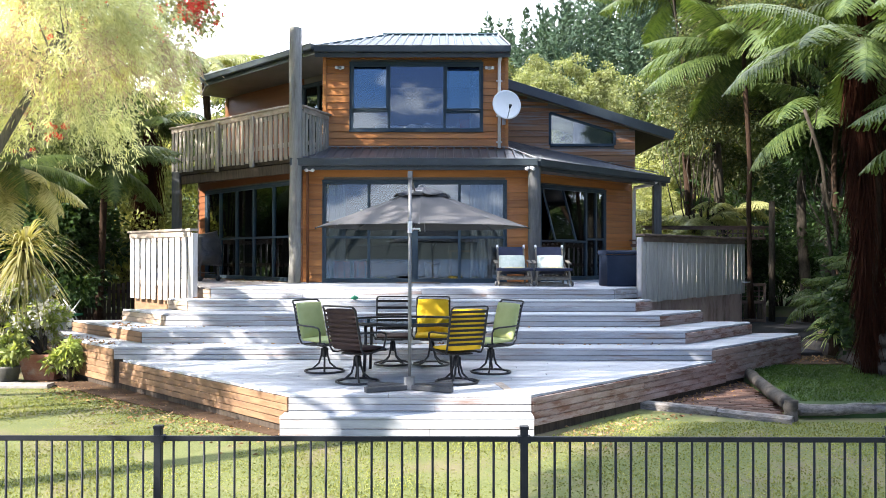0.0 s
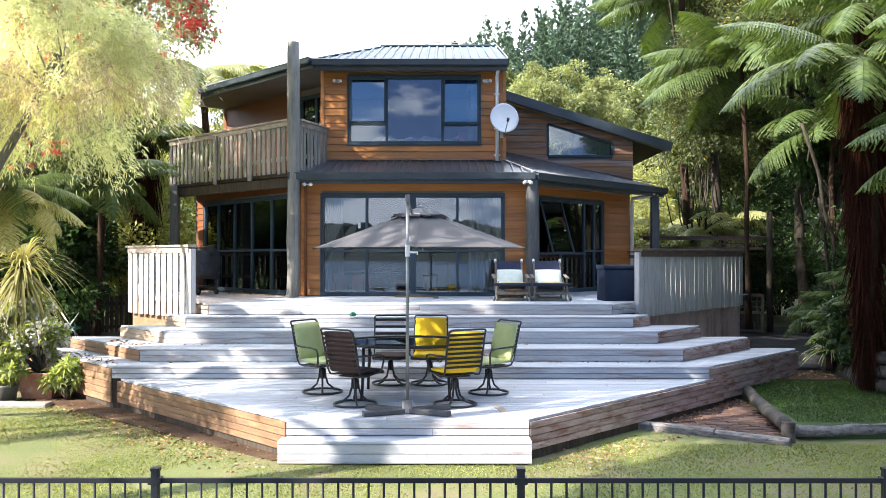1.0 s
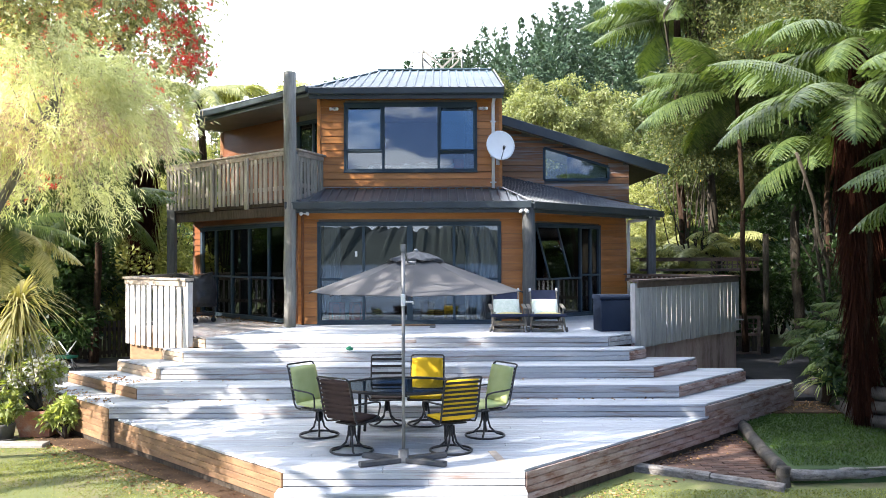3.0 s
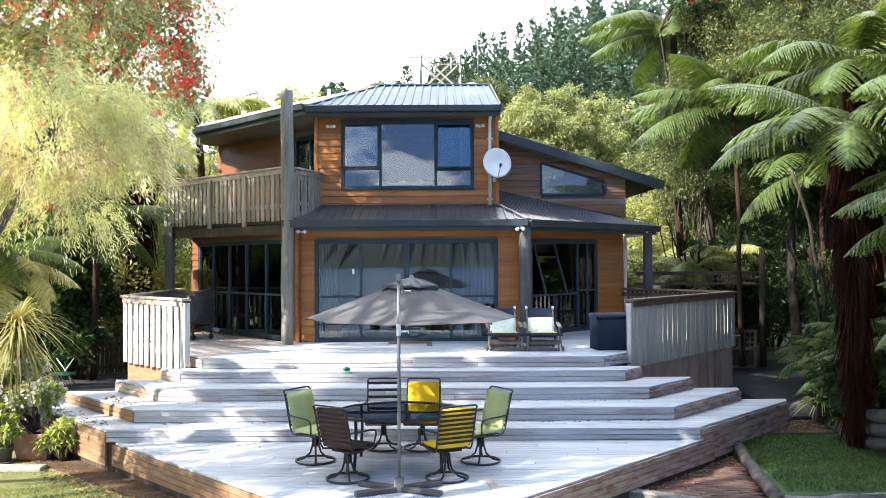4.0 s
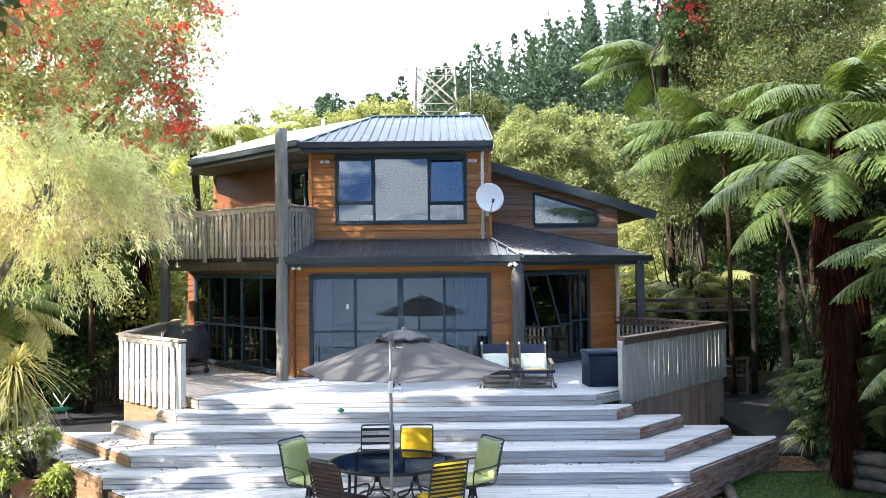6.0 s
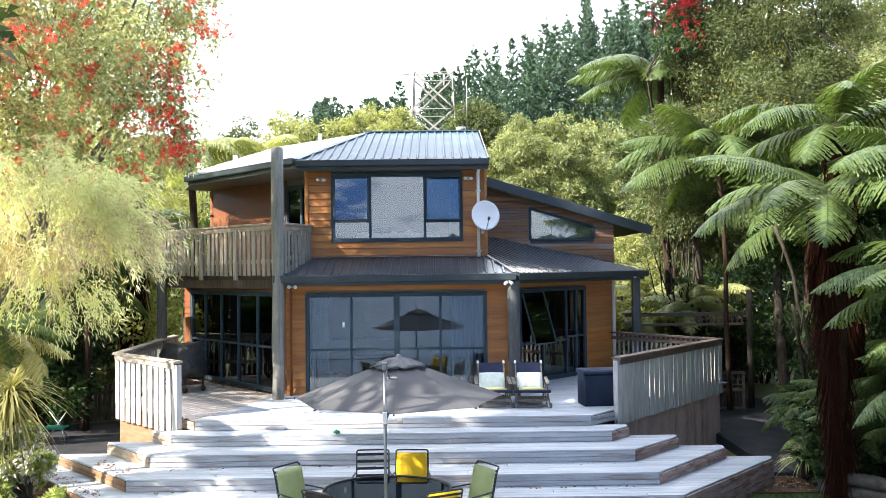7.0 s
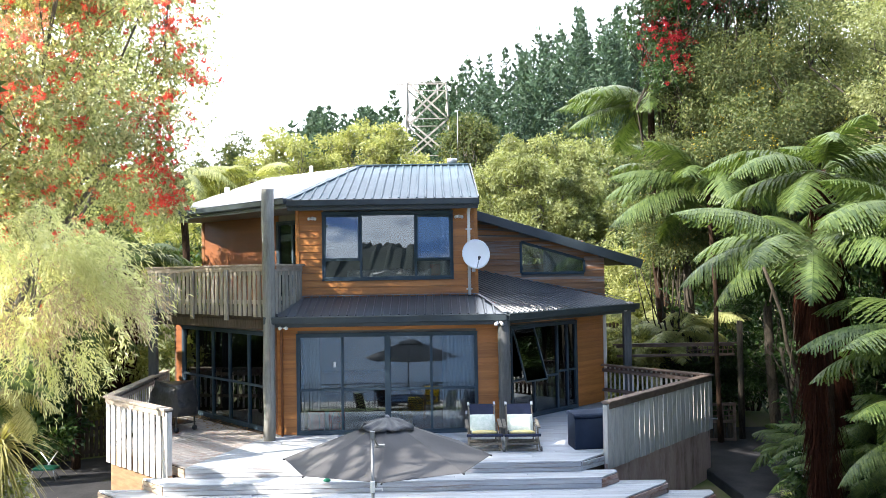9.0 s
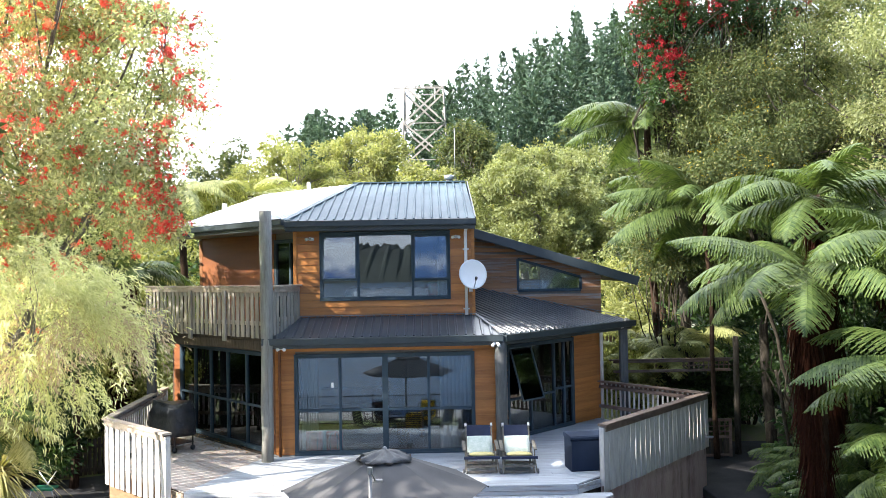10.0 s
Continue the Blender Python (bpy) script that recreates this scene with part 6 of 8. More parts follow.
for i, (x, y, z, a, c, mt, n) in enumerate(((-9.0, 54, 11.2, 3.6, 3.4, "lf_lime", 17000), (-4.4, 57, 12.6, 3.4, 3.2, "lf_lime", 17000), (-13.4, 58, 10.8, 2.8, 4.4, "lf_kanuka", 14000), (0.6, 52, 10.0, 2.4, 2.4, "lf_lime", 11000), (3.4, 60, 13.4, 2.0, 3.4, "lf_kanuka", 12000), (10.5, 52, 11.0, 3.0, 2.8, "lf_round", 12000), (-15.5, 44, 7.6, 2.6, 3.4, "lf_lime", 12000), (12.5, 44, 9.5, 2.8, 3.6, "lf_kanuka", 12000))):
    tree("leafy_tree", "sunlit yellow-green tree on the hillside" if mt == "lf_lime" else "olive-green tree on the hillside", 190 + i, (x, y, ground_z(x, y)), z - ground_z(x, y), 0.2, crown_clumps(200 + i, (x, y, z), (a, a * 0.8, c), 48, 0.75, 0.4), n, (0.26, 0.12), M[mt], M["bark_pale"], group="hillside trees")


# spiky plants behind the roof
def spiky(label, seed, base, top, n, length, mat, group="", hang=0):
    rng = np.random.default_rng(seed)
    t = thing("cabbage_tree", label, "plant", group=group)
    part("trunk", Geo().tube([tuple(p) for p in limb_path(rng, base, top, 6, 0.05)], [0.10, 0.09, 0.085, 0.08, 0.08, 0.07], 9), M["fibre"], t)
    V, F = [], []
    for i in range(n + hang):
        az, el = rng.uniform(0, 2 * math.pi), rng.uniform(0.05, 1.25)
        ln = length * rng.uniform(0.75, 1.15)
        if i >= n:
            el = rng.uniform(-1.3, -0.5)
        d = np.array([math.cos(az) * math.cos(el), math.sin(az) * math.cos(el), math.sin(el)])
        s = np.array([-math.sin(az), math.cos(az), 0])
        b = len(V)
        for k in range(6):
            q = k / 5
            c = np.asarray(top) + d * ln * q + np.array([0, 0, -0.55 * ln * q ** 2.4 * (1 if i < n else 0.6)])
            w = 0.020 * (1 - q) ** 0.6 + 0.002
            V += [c + s * w, c - s * w]
        F += [(b + 2 * k + u, b + 2 * k + v, b + 2 * k + w2) for k in range(5) for u, v, w2 in ((0, 1, 3), (0, 3, 2))]
    ob = new("leaves", fast_mesh("leaves", np.array(V), F, mat, 3))
    ob.parent = t
    return t


spiky("straw-leaved spiky plant at the garden edge", 220, (-7.4, 13.6, -0.1), (-7.15, 13.6, 2.1), 170, 1.1, M["lf_spike"], hang=150)
for i, (x, y, z) in enumerate(((-6.2, 40, 9.3), (-4.2, 41, 9.7), (-7.6, 43, 9.6), (-2.8, 40, 9.4))):
    spiky("spiky cabbage tree behind the roof", 221 + i, (x, y, 2.0), (x, y, z), 190, 1.5, M["lf_lime"], "cabbage trees")


# pines and woods far off
def pine_arrays(rng, x, y, z, h, r, V, N):
    """A pointed pine: whorls of rising boughs, each a tapering plume of needle tufts, shorter and steeper towards the leader."""
    lev = 0.05
    az0 = rng.uniform(0, 6.28)
    while lev < 0.97:
        nbr = 6 if lev < 0.8 else 4
        for i in range(nbr):
            az = az0 + 6.283 * i / nbr + rng.normal() * 0.25
            ln = r * (1 - lev) * rng.uniform(0.7, 1.25) + 0.15
            rise = 0.25 + 0.9 * lev
            m = int(12 + 44 * ln / r)
            k = rng.random(m) ** 0.7
            q = np.stack([np.cos(az) * ln * k, np.sin(az) * ln * k, ln * rise * k ** 1.4], 1)
            q += rng.normal(size=(m, 3)) * (0.05 + (1 - lev) * (0.10 + 0.24 * (1 - k)))[:, None]
            V.append(q + [x, y, z + h * lev])
            N.append(np.array([np.cos(az) * 0.7, np.sin(az) * 0.7, 0.75]) + rng.normal(size=(m, 3)) * 0.4)
        az0 += 0.9
        lev += rng.uniform(0.85, 1.25) * (0.6 + 0.7 * (1 - lev)) / h * 1.15
    m = 26
    k = rng.random(m)
    V.append(np.stack([x + rng.normal(size=m) * 0.1, y + rng.normal(size=m) * 0.1, z + h * (0.93 + 0.08 * k)], 1))
    N.append(rng.normal(size=(m, 3)) * 0.35 + [0, 0, 1])


def pine_wood(name, label, seed, spots, mat, size=(0.52, 0.22)):
    rng = np.random.default_rng(seed)
    V, N = [], []
    for x, y, h, r in spots:
        z = ground_z(x, y)
        pine_arrays(rng, x, y, z, h, r, V, N)
    ob = new(name, leaves(name, rng, np.concatenate(V), np.concatenate(N), *size, mat))
    return tagged(ob, label, "woods", kind="stuff")


rp = np.random.default_rng(77)
spots = []
for row, (yy, n) in enumerate(((98, 14), (104, 14), (112, 15), (122, 16), (134, 16))):
    for i in range(n):
        x = 2.5 + i * 3.0 + rp.uniform(-1.2, 1.2) + row * 0.8
        spots.append((x, yy + rp.uniform(-2.5, 2.5), None, rp.uniform(2.7, 3.6)))
TOPS = lambda x, y: 5.5 + (y + 1.1) * np.interp(x * 111 / (y + 1.1), (-26, -14, -4, 4.7, 13.3, 21.8, 27, 60), (0.165, 0.20, 0.216, 0.243, 0.275, 0.312, 0.318, 0.33))
spots = [(x, y, max(6.0, TOPS(x, y) - ground_z(x, y) + rp.uniform(-4.0, 1.0)), r) for x, y, _, r in spots]
for i in range(40):
    x, y = rp.uniform(-20, 3), rp.uniform(112, 140)
    spots.append((x, y, max(5.0, TOPS(x, y) - ground_z(x, y) + rp.uniform(-3, 0)), rp.uniform(3.0, 4.0)))
pine_wood("pine_wood", "dark plantation of tall pines on the hill", 78, spots, M["lf_pine"])


def bush_wood(name, label, seed, spots, n, leaf, mat):
    rng = np.random.default_rng(seed)
    C = np.array(spots)
    p, d = clump_cloud(rng, C[:, :3], C[:, 3], n, 0.85, 0.6)
    return tagged(new(name, leaves(name, rng, p, d + rng.normal(size=d.shape) * 0.6, *leaf, mat)), label, "woods", kind="stuff")


def hillside(seed, n, x0, x1, y0, y1, r0, r1):
    rng = np.random.default_rng(seed)
    out = []
    for _ in range(n):
        x, y, r = rng.uniform(x0, x1), rng.uniform(y0, y1), rng.uniform(r0, r1)
        out.append((x, y, ground_z(x, y) + r * rng.uniform(0.3, 1.4), r))
    return out


bush_wood("hill_bush", "mixed green bush covering the hillside", 230, hillside(231, 300, -42, 34, 44, 96, 1.6, 3.2), 60000, (0.56, 0.27), M["lf_kanuka"])
bush_wood("hill_bush", "dark green bush on the lower slope", 232, hillside(233, 150, 10, 30, 22, 52, 1.2, 2.6) + hillside(234, 120, -32, -11, 24, 50, 1.2, 2.4), 45000, (0.38, 0.18), M["lf_dark"])
bush_wood("hill_bush", "sunny bush below the pines", 235, hillside(236, 90, -22, 12, 62, 92, 1.4, 2.8), 34000, (0.42, 0.2), M["lf_lime"])


# ---- garden furniture ----
DZ = LEVELS[0][0] + 0.002


def swivel_chair(label, cushion, strap, pad, n_strap=9):
    """A swivel garden chair on a ring base, built round its own origin; it faces +y."""
    c = thing("swivel_chair", label, "chair", group="chairs round the garden table")
    ring = [(0.27 * math.cos(a), 0.27 * math.sin(a), 0.014) for a in np.linspace(0, 2 * math.pi, 33)]
    part("base_ring", Geo().tube(ring, 0.015, 8, caps=False), M["black_metal"], c)
    for k in range(4):
        a = math.pi / 4 + k * math.pi / 2
        dx, dy = math.cos(a), math.sin(a)
        part("base_leg", Geo().tube([(0.265 * dx, 0.265 * dy, 0.02), (0.16 * dx, 0.16 * dy, 0.045), (0.075 * dx, 0.075 * dy, 0.12), (0.045 * dx, 0.045 * dy, 0.22), (0.035 * dx, 0.035 * dy, 0.33)], 0.014, 7), M["black_metal"], c)
    part("column", Geo().tube([(0, 0, 0.20), (0, 0, 0.37)], 0.032, 12), M["black_metal"], c)
    part("seat_plate", Geo().box(-0.16, 0.16, -0.13, 0.13, 0.362, 0.38), M["black_metal"], c)
    prof = [(0.27, 0.40), (0.25, 0.425), (0.10, 0.405), (-0.10, 0.385), (-0.19, 0.40), (-0.235, 0.46), (-0.29, 0.68), (-0.345, 0.90), (-0.365, 0.955), (-0.38, 0.965)]
    for s in (-1, 1):
        part("side_rail", Geo().tube([(s * 0.25, y, z) for y, z in prof], 0.0125, 8), M["black_metal"], c)
        arm = [(s * 0.265, -0.285, 0.655), (s * 0.295, -0.12, 0.650), (s * 0.305, 0.10, 0.645), (s * 0.305, 0.19, 0.625), (s * 0.300, 0.21, 0.575), (s * 0.275, 0.19, 0.44), (s * 0.255, 0.12, 0.41)]
        part("armrest", Geo().tube(arm, 0.0125, 8), M["black_metal"], c)
    part("top_rail", Geo().tube([(-0.25, -0.378, 0.955), (-0.235, -0.384, 0.98), (-0.2, -0.385, 0.985), (0.2, -0.385, 0.985), (0.235, -0.384, 0.98), (0.25, -0.378, 0.955)], 0.0125, 8), M["black_metal"], c)
    part("front_rail", Geo().tube([(-0.25, 0.27, 0.40), (0.25, 0.27, 0.40)], 0.0125, 8), M["black_metal"], c)
    for k in range(n_strap):
        q = k / (n_strap - 1)
        y, z = -0.25 - 0.10 * q, 0.51 + 0.41 * q
        part("back_strap", Geo().bar((-0.245, y - 0.006, z), (0.245, y - 0.006, z), 0.005, 0.032 if pad else 0.04, up=(0, -0.24, 1), ch=0.001), M[strap], c)
    for k in range(6):
        y = -0.14 + 0.072 * k
        part("seat_strap", Geo().bar((-0.245, y, 0.398), (0.245, y, 0.398), 0.045, 0.005, ch=0.001), M[strap], c)
    if pad:
        part("back_cushion", Geo().pad(pose(0, -0.262, 0.70, 90 + 14, 0, 0), 0.475, 0.52, 0.055), M[cushion], c)
        part("seat_cushion", Geo().pad(pose(0, 0.02, 0.442, -2, 0, 0), 0.46, 0.46, 0.06), M[cushion], c)
    return c


def place(ob, x, y, z, heading):
    """Put a thing at a place; heading is the way it faces, in plan."""
    ob.matrix_basis = pose(x, y, z, 0, 0, math.degrees(math.atan2(-heading[0], heading[1])))
    return ob


green = swivel_chair("black-framed swivel chair with lime green cushions", "cush_green", "cush_black", True)
place(green, -1.62, 10.97, DZ, (0.80, -0.60))
copy_thing(green, pose(0.69, 10.90, DZ, 0, 0, math.degrees(math.atan2(0.82, -0.57))))
brown = swivel_chair("black-framed swivel chair with dark brown cushions", "cush_brown", "cush_brown", True, 8)
place(brown, -1.06, 10.0, DZ, (0.55, 0.84))
yellow = swivel_chair("black-framed swivel chair with bright yellow cushions", "cush_yellow", "cush_black", True, 8)
place(yellow, 0.21, 10.0, DZ, (-0.42, 0.90))
copy_thing(yellow, pose(-0.14, 11.72, DZ, 0, 0, math.degrees(math.atan2(0.05, -1.0))))
bare = swivel_chair("black swivel chair with bare straps and no cushion", "cush_black", "cush_black", False, 5)
place(bare, -0.72, 11.75, DZ, (0.04, -1.0))
part("seat_cushion", Geo().pad(pose(0, 0.02, 0.425, -2, 0, 0), 0.46, 0.46, 0.04), M["cush_brown"], bare)

table = thing("garden_table", "oval black-framed garden table with dark glass top", "table")
TX, TY, TZ, RX, RY = -0.43, 10.78, DZ + 0.72, 0.90, 0.74
oval = lambda k, z, n=40: [(TX + RX * k * math.cos(a), TY + RY * k * math.sin(a), z) for a in np.linspace(0, 2 * math.pi, n, endpoint=False)]
part("glass_top", Geo().loft([oval(0.965, TZ - 0.004), oval(0.965, TZ + 0.004)]), M["table_glass"], table).visible_shadow = False
rim = oval(0.985, TZ)
part("rim", Geo().tube(rim + rim[:1], 0.022, 8, caps=False), M["black_metal"], table)
for sx, sy in ((-1, -1), (1, -1), (1, 1), (-1, 1)):
    x, y = TX + sx * 0.56, TY + sy * 0.44
    part("leg", Geo().tube([(x, y, TZ - 0.02), (x, y, TZ - 0.3), (x + sx * 0.02, y + sy * 0.02, DZ)], 0.022, 8), M["black_metal"], table)
for a, b in (((-0.56, -0.44), (0.56, 0.44)), ((-0.56, 0.44), (0.56, -0.44))):
    part("brace", Geo().tube([(TX + a[0], TY + a[1], TZ - 0.035), (TX + b[0], TY + b[1], TZ - 0.035)], 0.014, 7), M["black_metal"], table)

# cantilever umbrella
umb = thing("cantilever_umbrella", "charcoal cantilever umbrella on a cross base", "umbrella")
UX, UY = -0.37, 9.42
for k in range(4):
    a = math.radians((32, 148, 212, 328)[k])
    part("base_arm", Geo().bar((UX + 0.05 * math.cos(a), UY + 0.05 * math.sin(a), DZ + 0.035), (UX + 0.60 * math.cos(a), UY + 0.46 * math.sin(a), DZ + 0.035), 0.085, 0.06, ch=0.008), M["base_metal"], umb)
part("socket", Geo().bar((UX, UY, DZ + 0.01), (UX, UY, DZ + 0.16), 0.12, 0.12, up=(0, 1, 0), ch=0.015), M["grey_metal"], umb)
part("pole", Geo().tube([(UX, UY, DZ + 0.02), (UX, UY + 0.02, 1.7), (UX, UY + 0.05, 3.0)], 0.021, 12), M["grey_metal"], umb)
part("crank_box", Geo().bar((UX, UY + 0.01, 2.28), (UX, UY + 0.01, 2.42), 0.055, 0.065, up=(0, 1, 0), ch=0.015), M["white"], umb, "pale crank housing")
part("crank_handle", Geo().tube([(UX + 0.03, UY, 2.33), (UX + 0.12, UY, 2.33), (UX + 0.12, UY, 2.30)], 0.012, 7), M["white"], umb)
part("head", Geo().bar((UX, UY + 0.05, 2.94), (UX, UY + 0.05, 3.03), 0.06, 0.07, up=(0, 1, 0), ch=0.01), M["grey_metal"], umb)
CX, CY, CR, CZ, CT = -0.26, 10.90, 1.47, 2.40, 2.96
part("arm", Geo().tube([(UX, UY + 0.03, 2.30), (UX + 0.02, UY + 0.3, 2.33), (CX, CY, CT - 0.14)], 0.018, 8), M["grey_metal"], umb)
part("strut", Geo().tube([(UX, UY + 0.05, 3.0), (UX + 0.05, UY + 0.28, 2.80)], 0.012, 7), M["grey_metal"], umb)
part("slider_clamp", Geo().bar((UX + 0.02, UY + 0.28, 2.80), (UX + 0.14, UY + 0.30, 2.80), 0.04, 0.04, ch=0.01), M["grey_metal"], umb)
# canopy: eight cloth panels that sag between ribs, with a ruffled vent cap
corner = [(CX + CR * math.cos(a), CY + CR * math.sin(a)) for a in (math.pi / 4 * k - math.pi / 2 for k in range(8))]
for k in range(8):
    (x0, y0), (x1, y1) = corner[k], corner[(k + 1) % 8]
    V, F, n = [], [], 7
    for i in range(n + 1):
        r = 0.13 + 0.87 * i / n
        for j in range(n + 1):
            q = j / n
            x, y = CX + ((x0 + (x1 - x0) * q) - CX) * r, CY + ((y0 + (y1 - y0) * q) - CY) * r
            z = CT - (CT - CZ) * (r ** 0.94) - 0.012 * math.sin(math.pi * q) * math.sin(math.pi * r)
            V.append((x, y, z))
    F = [(i * (n + 1) + j, i * (n + 1) + j + 1, (i + 1) * (n + 1) + j + 1, (i + 1) * (n + 1) + j) for i in range(n) for j in range(n)]
    m = len(V)
    V += [(x, y, z - 0.006) for x, y, z in V]
    F += [tuple(m + i for i in reversed(f)) for f in F]
    part("canopy_panel", Geo().add(V, F, True), M["canopy"], umb)
    part("rib", Geo().tube([(CX, CY, CT - 0.05), (x0, y0, CZ - 0.015)], 0.009, 6), M["black_metal"], umb)
    part("rib_cap", Geo().tube([(x0, y0, CZ - 0.012), (CX + (x0 - CX) * 1.012, CY + (y0 - CY) * 1.012, CZ - 0.016)], 0.014, 7), M["black_metal"], umb)
vg = Geo()
rings = []
for i, (r, up) in enumerate(((0.015, 0.0), (0.08, -0.022), (0.17, -0.054), (0.28, -0.094), (0.39, -0.132))):
    rings.append([(CX + r * math.cos(a) * (1 + 0.06 * math.sin(5 * a + i)), CY + r * math.sin(a) * (1 + 0.05 * math.sin(3 * a + 2 * i)), CT + up + 0.05 * r * math.sin(7 * a + 1) + (0.014 * math.sin(13 * a + i) if i > 1 else 0)) for a in np.linspace(0, 2 * math.pi, 64, endpoint=False)])
vg.loft(rings, True)
part("vent_cap", vg, M["canopy_top"], umb, "crumpled faded vent cap")
part("finial", Geo().tube([(CX, CY, CT - 0.04), (CX, CY, CT + 0.01), (CX, CY, CT + 0.03)], [0.04, 0.035, 0.015], 10), M["flashing"], umb)


# ---- on the upper deck ----
UZ = TOP_Z + 0.003


def lounger(label):
    """A low folding timber chair slung with navy canvas; it faces -y, its origin under the seat."""
    c = thing("lounge_chair", label, "chair", group="lounge chairs")
    for s in (-1, 1):
        part("leg", Geo().bar((s * 0.30, -0.42, 0.0), (s * 0.30, 0.36, 0.42), 0.028, 0.05), M["grey_wood"], c)
        part("leg", Geo().bar((s * 0.265, 0.40, 0.0), (s * 0.265, -0.22, 0.36), 0.028, 0.05), M["grey_wood"], c)
        part("armrest", Geo().bar((s * 0.34, -0.30, 0.44), (s * 0.34, 0.34, 0.50), 0.07, 0.025), M["grey_wood"], c)
        part("arm_post", Geo().bar((s * 0.32, -0.26, 0.14), (s * 0.32, -0.26, 0.43), 0.03, 0.045, up=(0, 1, 0)), M["grey_wood"], c)
        part("back_stile", Geo().bar((s * 0.27, 0.16, 0.21), (s * 0.27, 0.62, 0.78), 0.028, 0.04), M["grey_wood"], c)
        part("seat_stile", Geo().bar((s * 0.265, 0.24, 0.21), (s * 0.265, -0.50, 0.32), 0.028, 0.04), M["grey_wood"], c)
        part("stile_cap", Geo().bar((s * 0.275, 0.60, 0.76), (s * 0.275, 0.64, 0.81), 0.045, 0.05), M["white"], c)
    for a, b, z in ((-0.42, -0.42, 0.03), (-0.26, -0.26, 0.18), (0.40, 0.40, 0.03)):
        part("crossbar", Geo().bar((-0.30, a, z), (0.30, b, z), 0.03, 0.045), M["grey_wood"], c)
    cl = [[(x, y, z) for x in np.linspace(-0.25, 0.25, 5)] for y, z in ((-0.50, 0.345), (-0.22, 0.29), (0.05, 0.235), (0.22, 0.26), (0.36, 0.44), (0.50, 0.62), (0.62, 0.78))]
    V = [p for r in cl for p in r]
    F = [(i * 5 + j, i * 5 + j + 1, i * 5 + j + 6, i * 5 + j + 5) for i in range(6) for j in range(4)]
    m = len(V)
    V += [(x, y - 0.012, z - 0.012) for x, y, z in V]
    F += [tuple(m + i for i in reversed(f)) for f in F]
    part("canvas", Geo().add(V, F, True), M["navy"], c)
    part("front_bar", Geo().bar((-0.36, -0.50, 0.33), (0.36, -0.50, 0.33), 0.05, 0.055, ch=0.01), M["navy"], c, "dark bar across the foot")
    part("front_rail", Geo().bar((-0.31, -0.44, 0.15), (0.31, -0.44, 0.15), 0.03, 0.05), M["grey_wood"], c)
    for s in (-1, 1):
        part("front_leg", Geo().bar((s * 0.35, -0.46, 0.03), (s * 0.30, -0.47, 0.32), 0.03, 0.05, up=(0, 1, 0)), M["grey_wood"], c)
        part("wheel", Geo().tube([(s * 0.37 - 0.018, -0.46, 0.05), (s * 0.37 + 0.018, -0.46, 0.05)], 0.05, 14), M["base_metal"], c)
    part("pillow", Geo().pad(pose(0, 0.23, 0.42, 56, 0, 0), 0.53, 0.43, 0.12, puff=0.7), M["pillow"], c, "pale green patterned pillow")
    part("seat_pad", Geo().pad(pose(0.02, -0.10, 0.315, -8, 0, 0), 0.50, 0.44, 0.09, puff=0.7), M["pad_yellow"], c, "pale yellow seat pad")
    return c


lg = lounger("weathered folding lounge chair with navy canvas and pale pillow")
lg.matrix_basis = pose(1.42, 16.15, UZ)
copy_thing(lg, pose(2.19, 16.10, UZ, 0, 0, -2))

chest = thing("storage_box", "blue-black plastic storage box by the railing", "storage box")
cm = pose(3.60, 16.0, UZ, 0, 0, 6)
part("body", Geo().box(-0.40, 0.40, -0.27, 0.27, 0.0, 0.62, ch=0.02).turned(cm), M["box"], chest)
part("lid", Geo().box(-0.42, 0.42, -0.29, 0.29, 0.625, 0.71, ch=0.025).turned(cm), M["box"], chest)
for x in (-0.36, 0.36):
    part("corner_rib", Geo().box(x - 0.04, x + 0.04, -0.285, -0.27, 0.02, 0.60, ch=0.006).turned(cm), M["box"], chest)

bbq = thing("barbecue", "covered barbecue on a wheeled trolley", "barbecue")
bm_ = pose(-5.72, 18.75, UZ, 0, 0, -40)
rg = np.random.default_rng(4)
rings = []
for k in range(9):
    z = 0.38 + 0.72 * k / 8
    w, d = 0.62 - 0.10 * (k / 8) ** 2, 0.34 - 0.10 * (k / 8) ** 3
    rings.append([bm_ @ Vector((w * np.sign(math.cos(a)) * abs(math.cos(a)) ** 0.45 * (1 + 0.05 * rg.normal()), d * np.sign(math.sin(a)) * abs(math.sin(a)) ** 0.45 * (1 + 0.05 * rg.normal()), z + 0.02 * rg.normal() + (0.05 * math.sin(a * 2) if k == 8 else 0))) for a in np.linspace(0, 2 * math.pi, 28, endpoint=False)])
part("cover", Geo().loft(rings, True), M["cover"], bbq, "crumpled black vinyl cover")
for x in (-0.48, 0.48):
    for y in (-0.24, 0.24):
        part("leg", Geo().bar(bm_ @ Vector((x, y, 0.05)), bm_ @ Vector((x, y, 0.45)), 0.035, 0.035, up=(0, 1, 0)), M["black_metal"], bbq)
        part("wheel", Geo().tube([bm_ @ Vector((x - 0.02, y, 0.06)), bm_ @ Vector((x + 0.02, y, 0.06))], 0.06, 14), M["black_metal"], bbq)
part("shelf", Geo().box(-0.5, 0.5, -0.26, 0.26, 0.18, 0.20).turned(bm_), M["black_metal"], bbq)

mat_ = tagged(part("doormat", Geo().box(-1.0, -0.05, 17.28, 17.62, UZ, UZ + 0.014), M["mat"]), "brown coir doormat before the sliding door", "doormat")
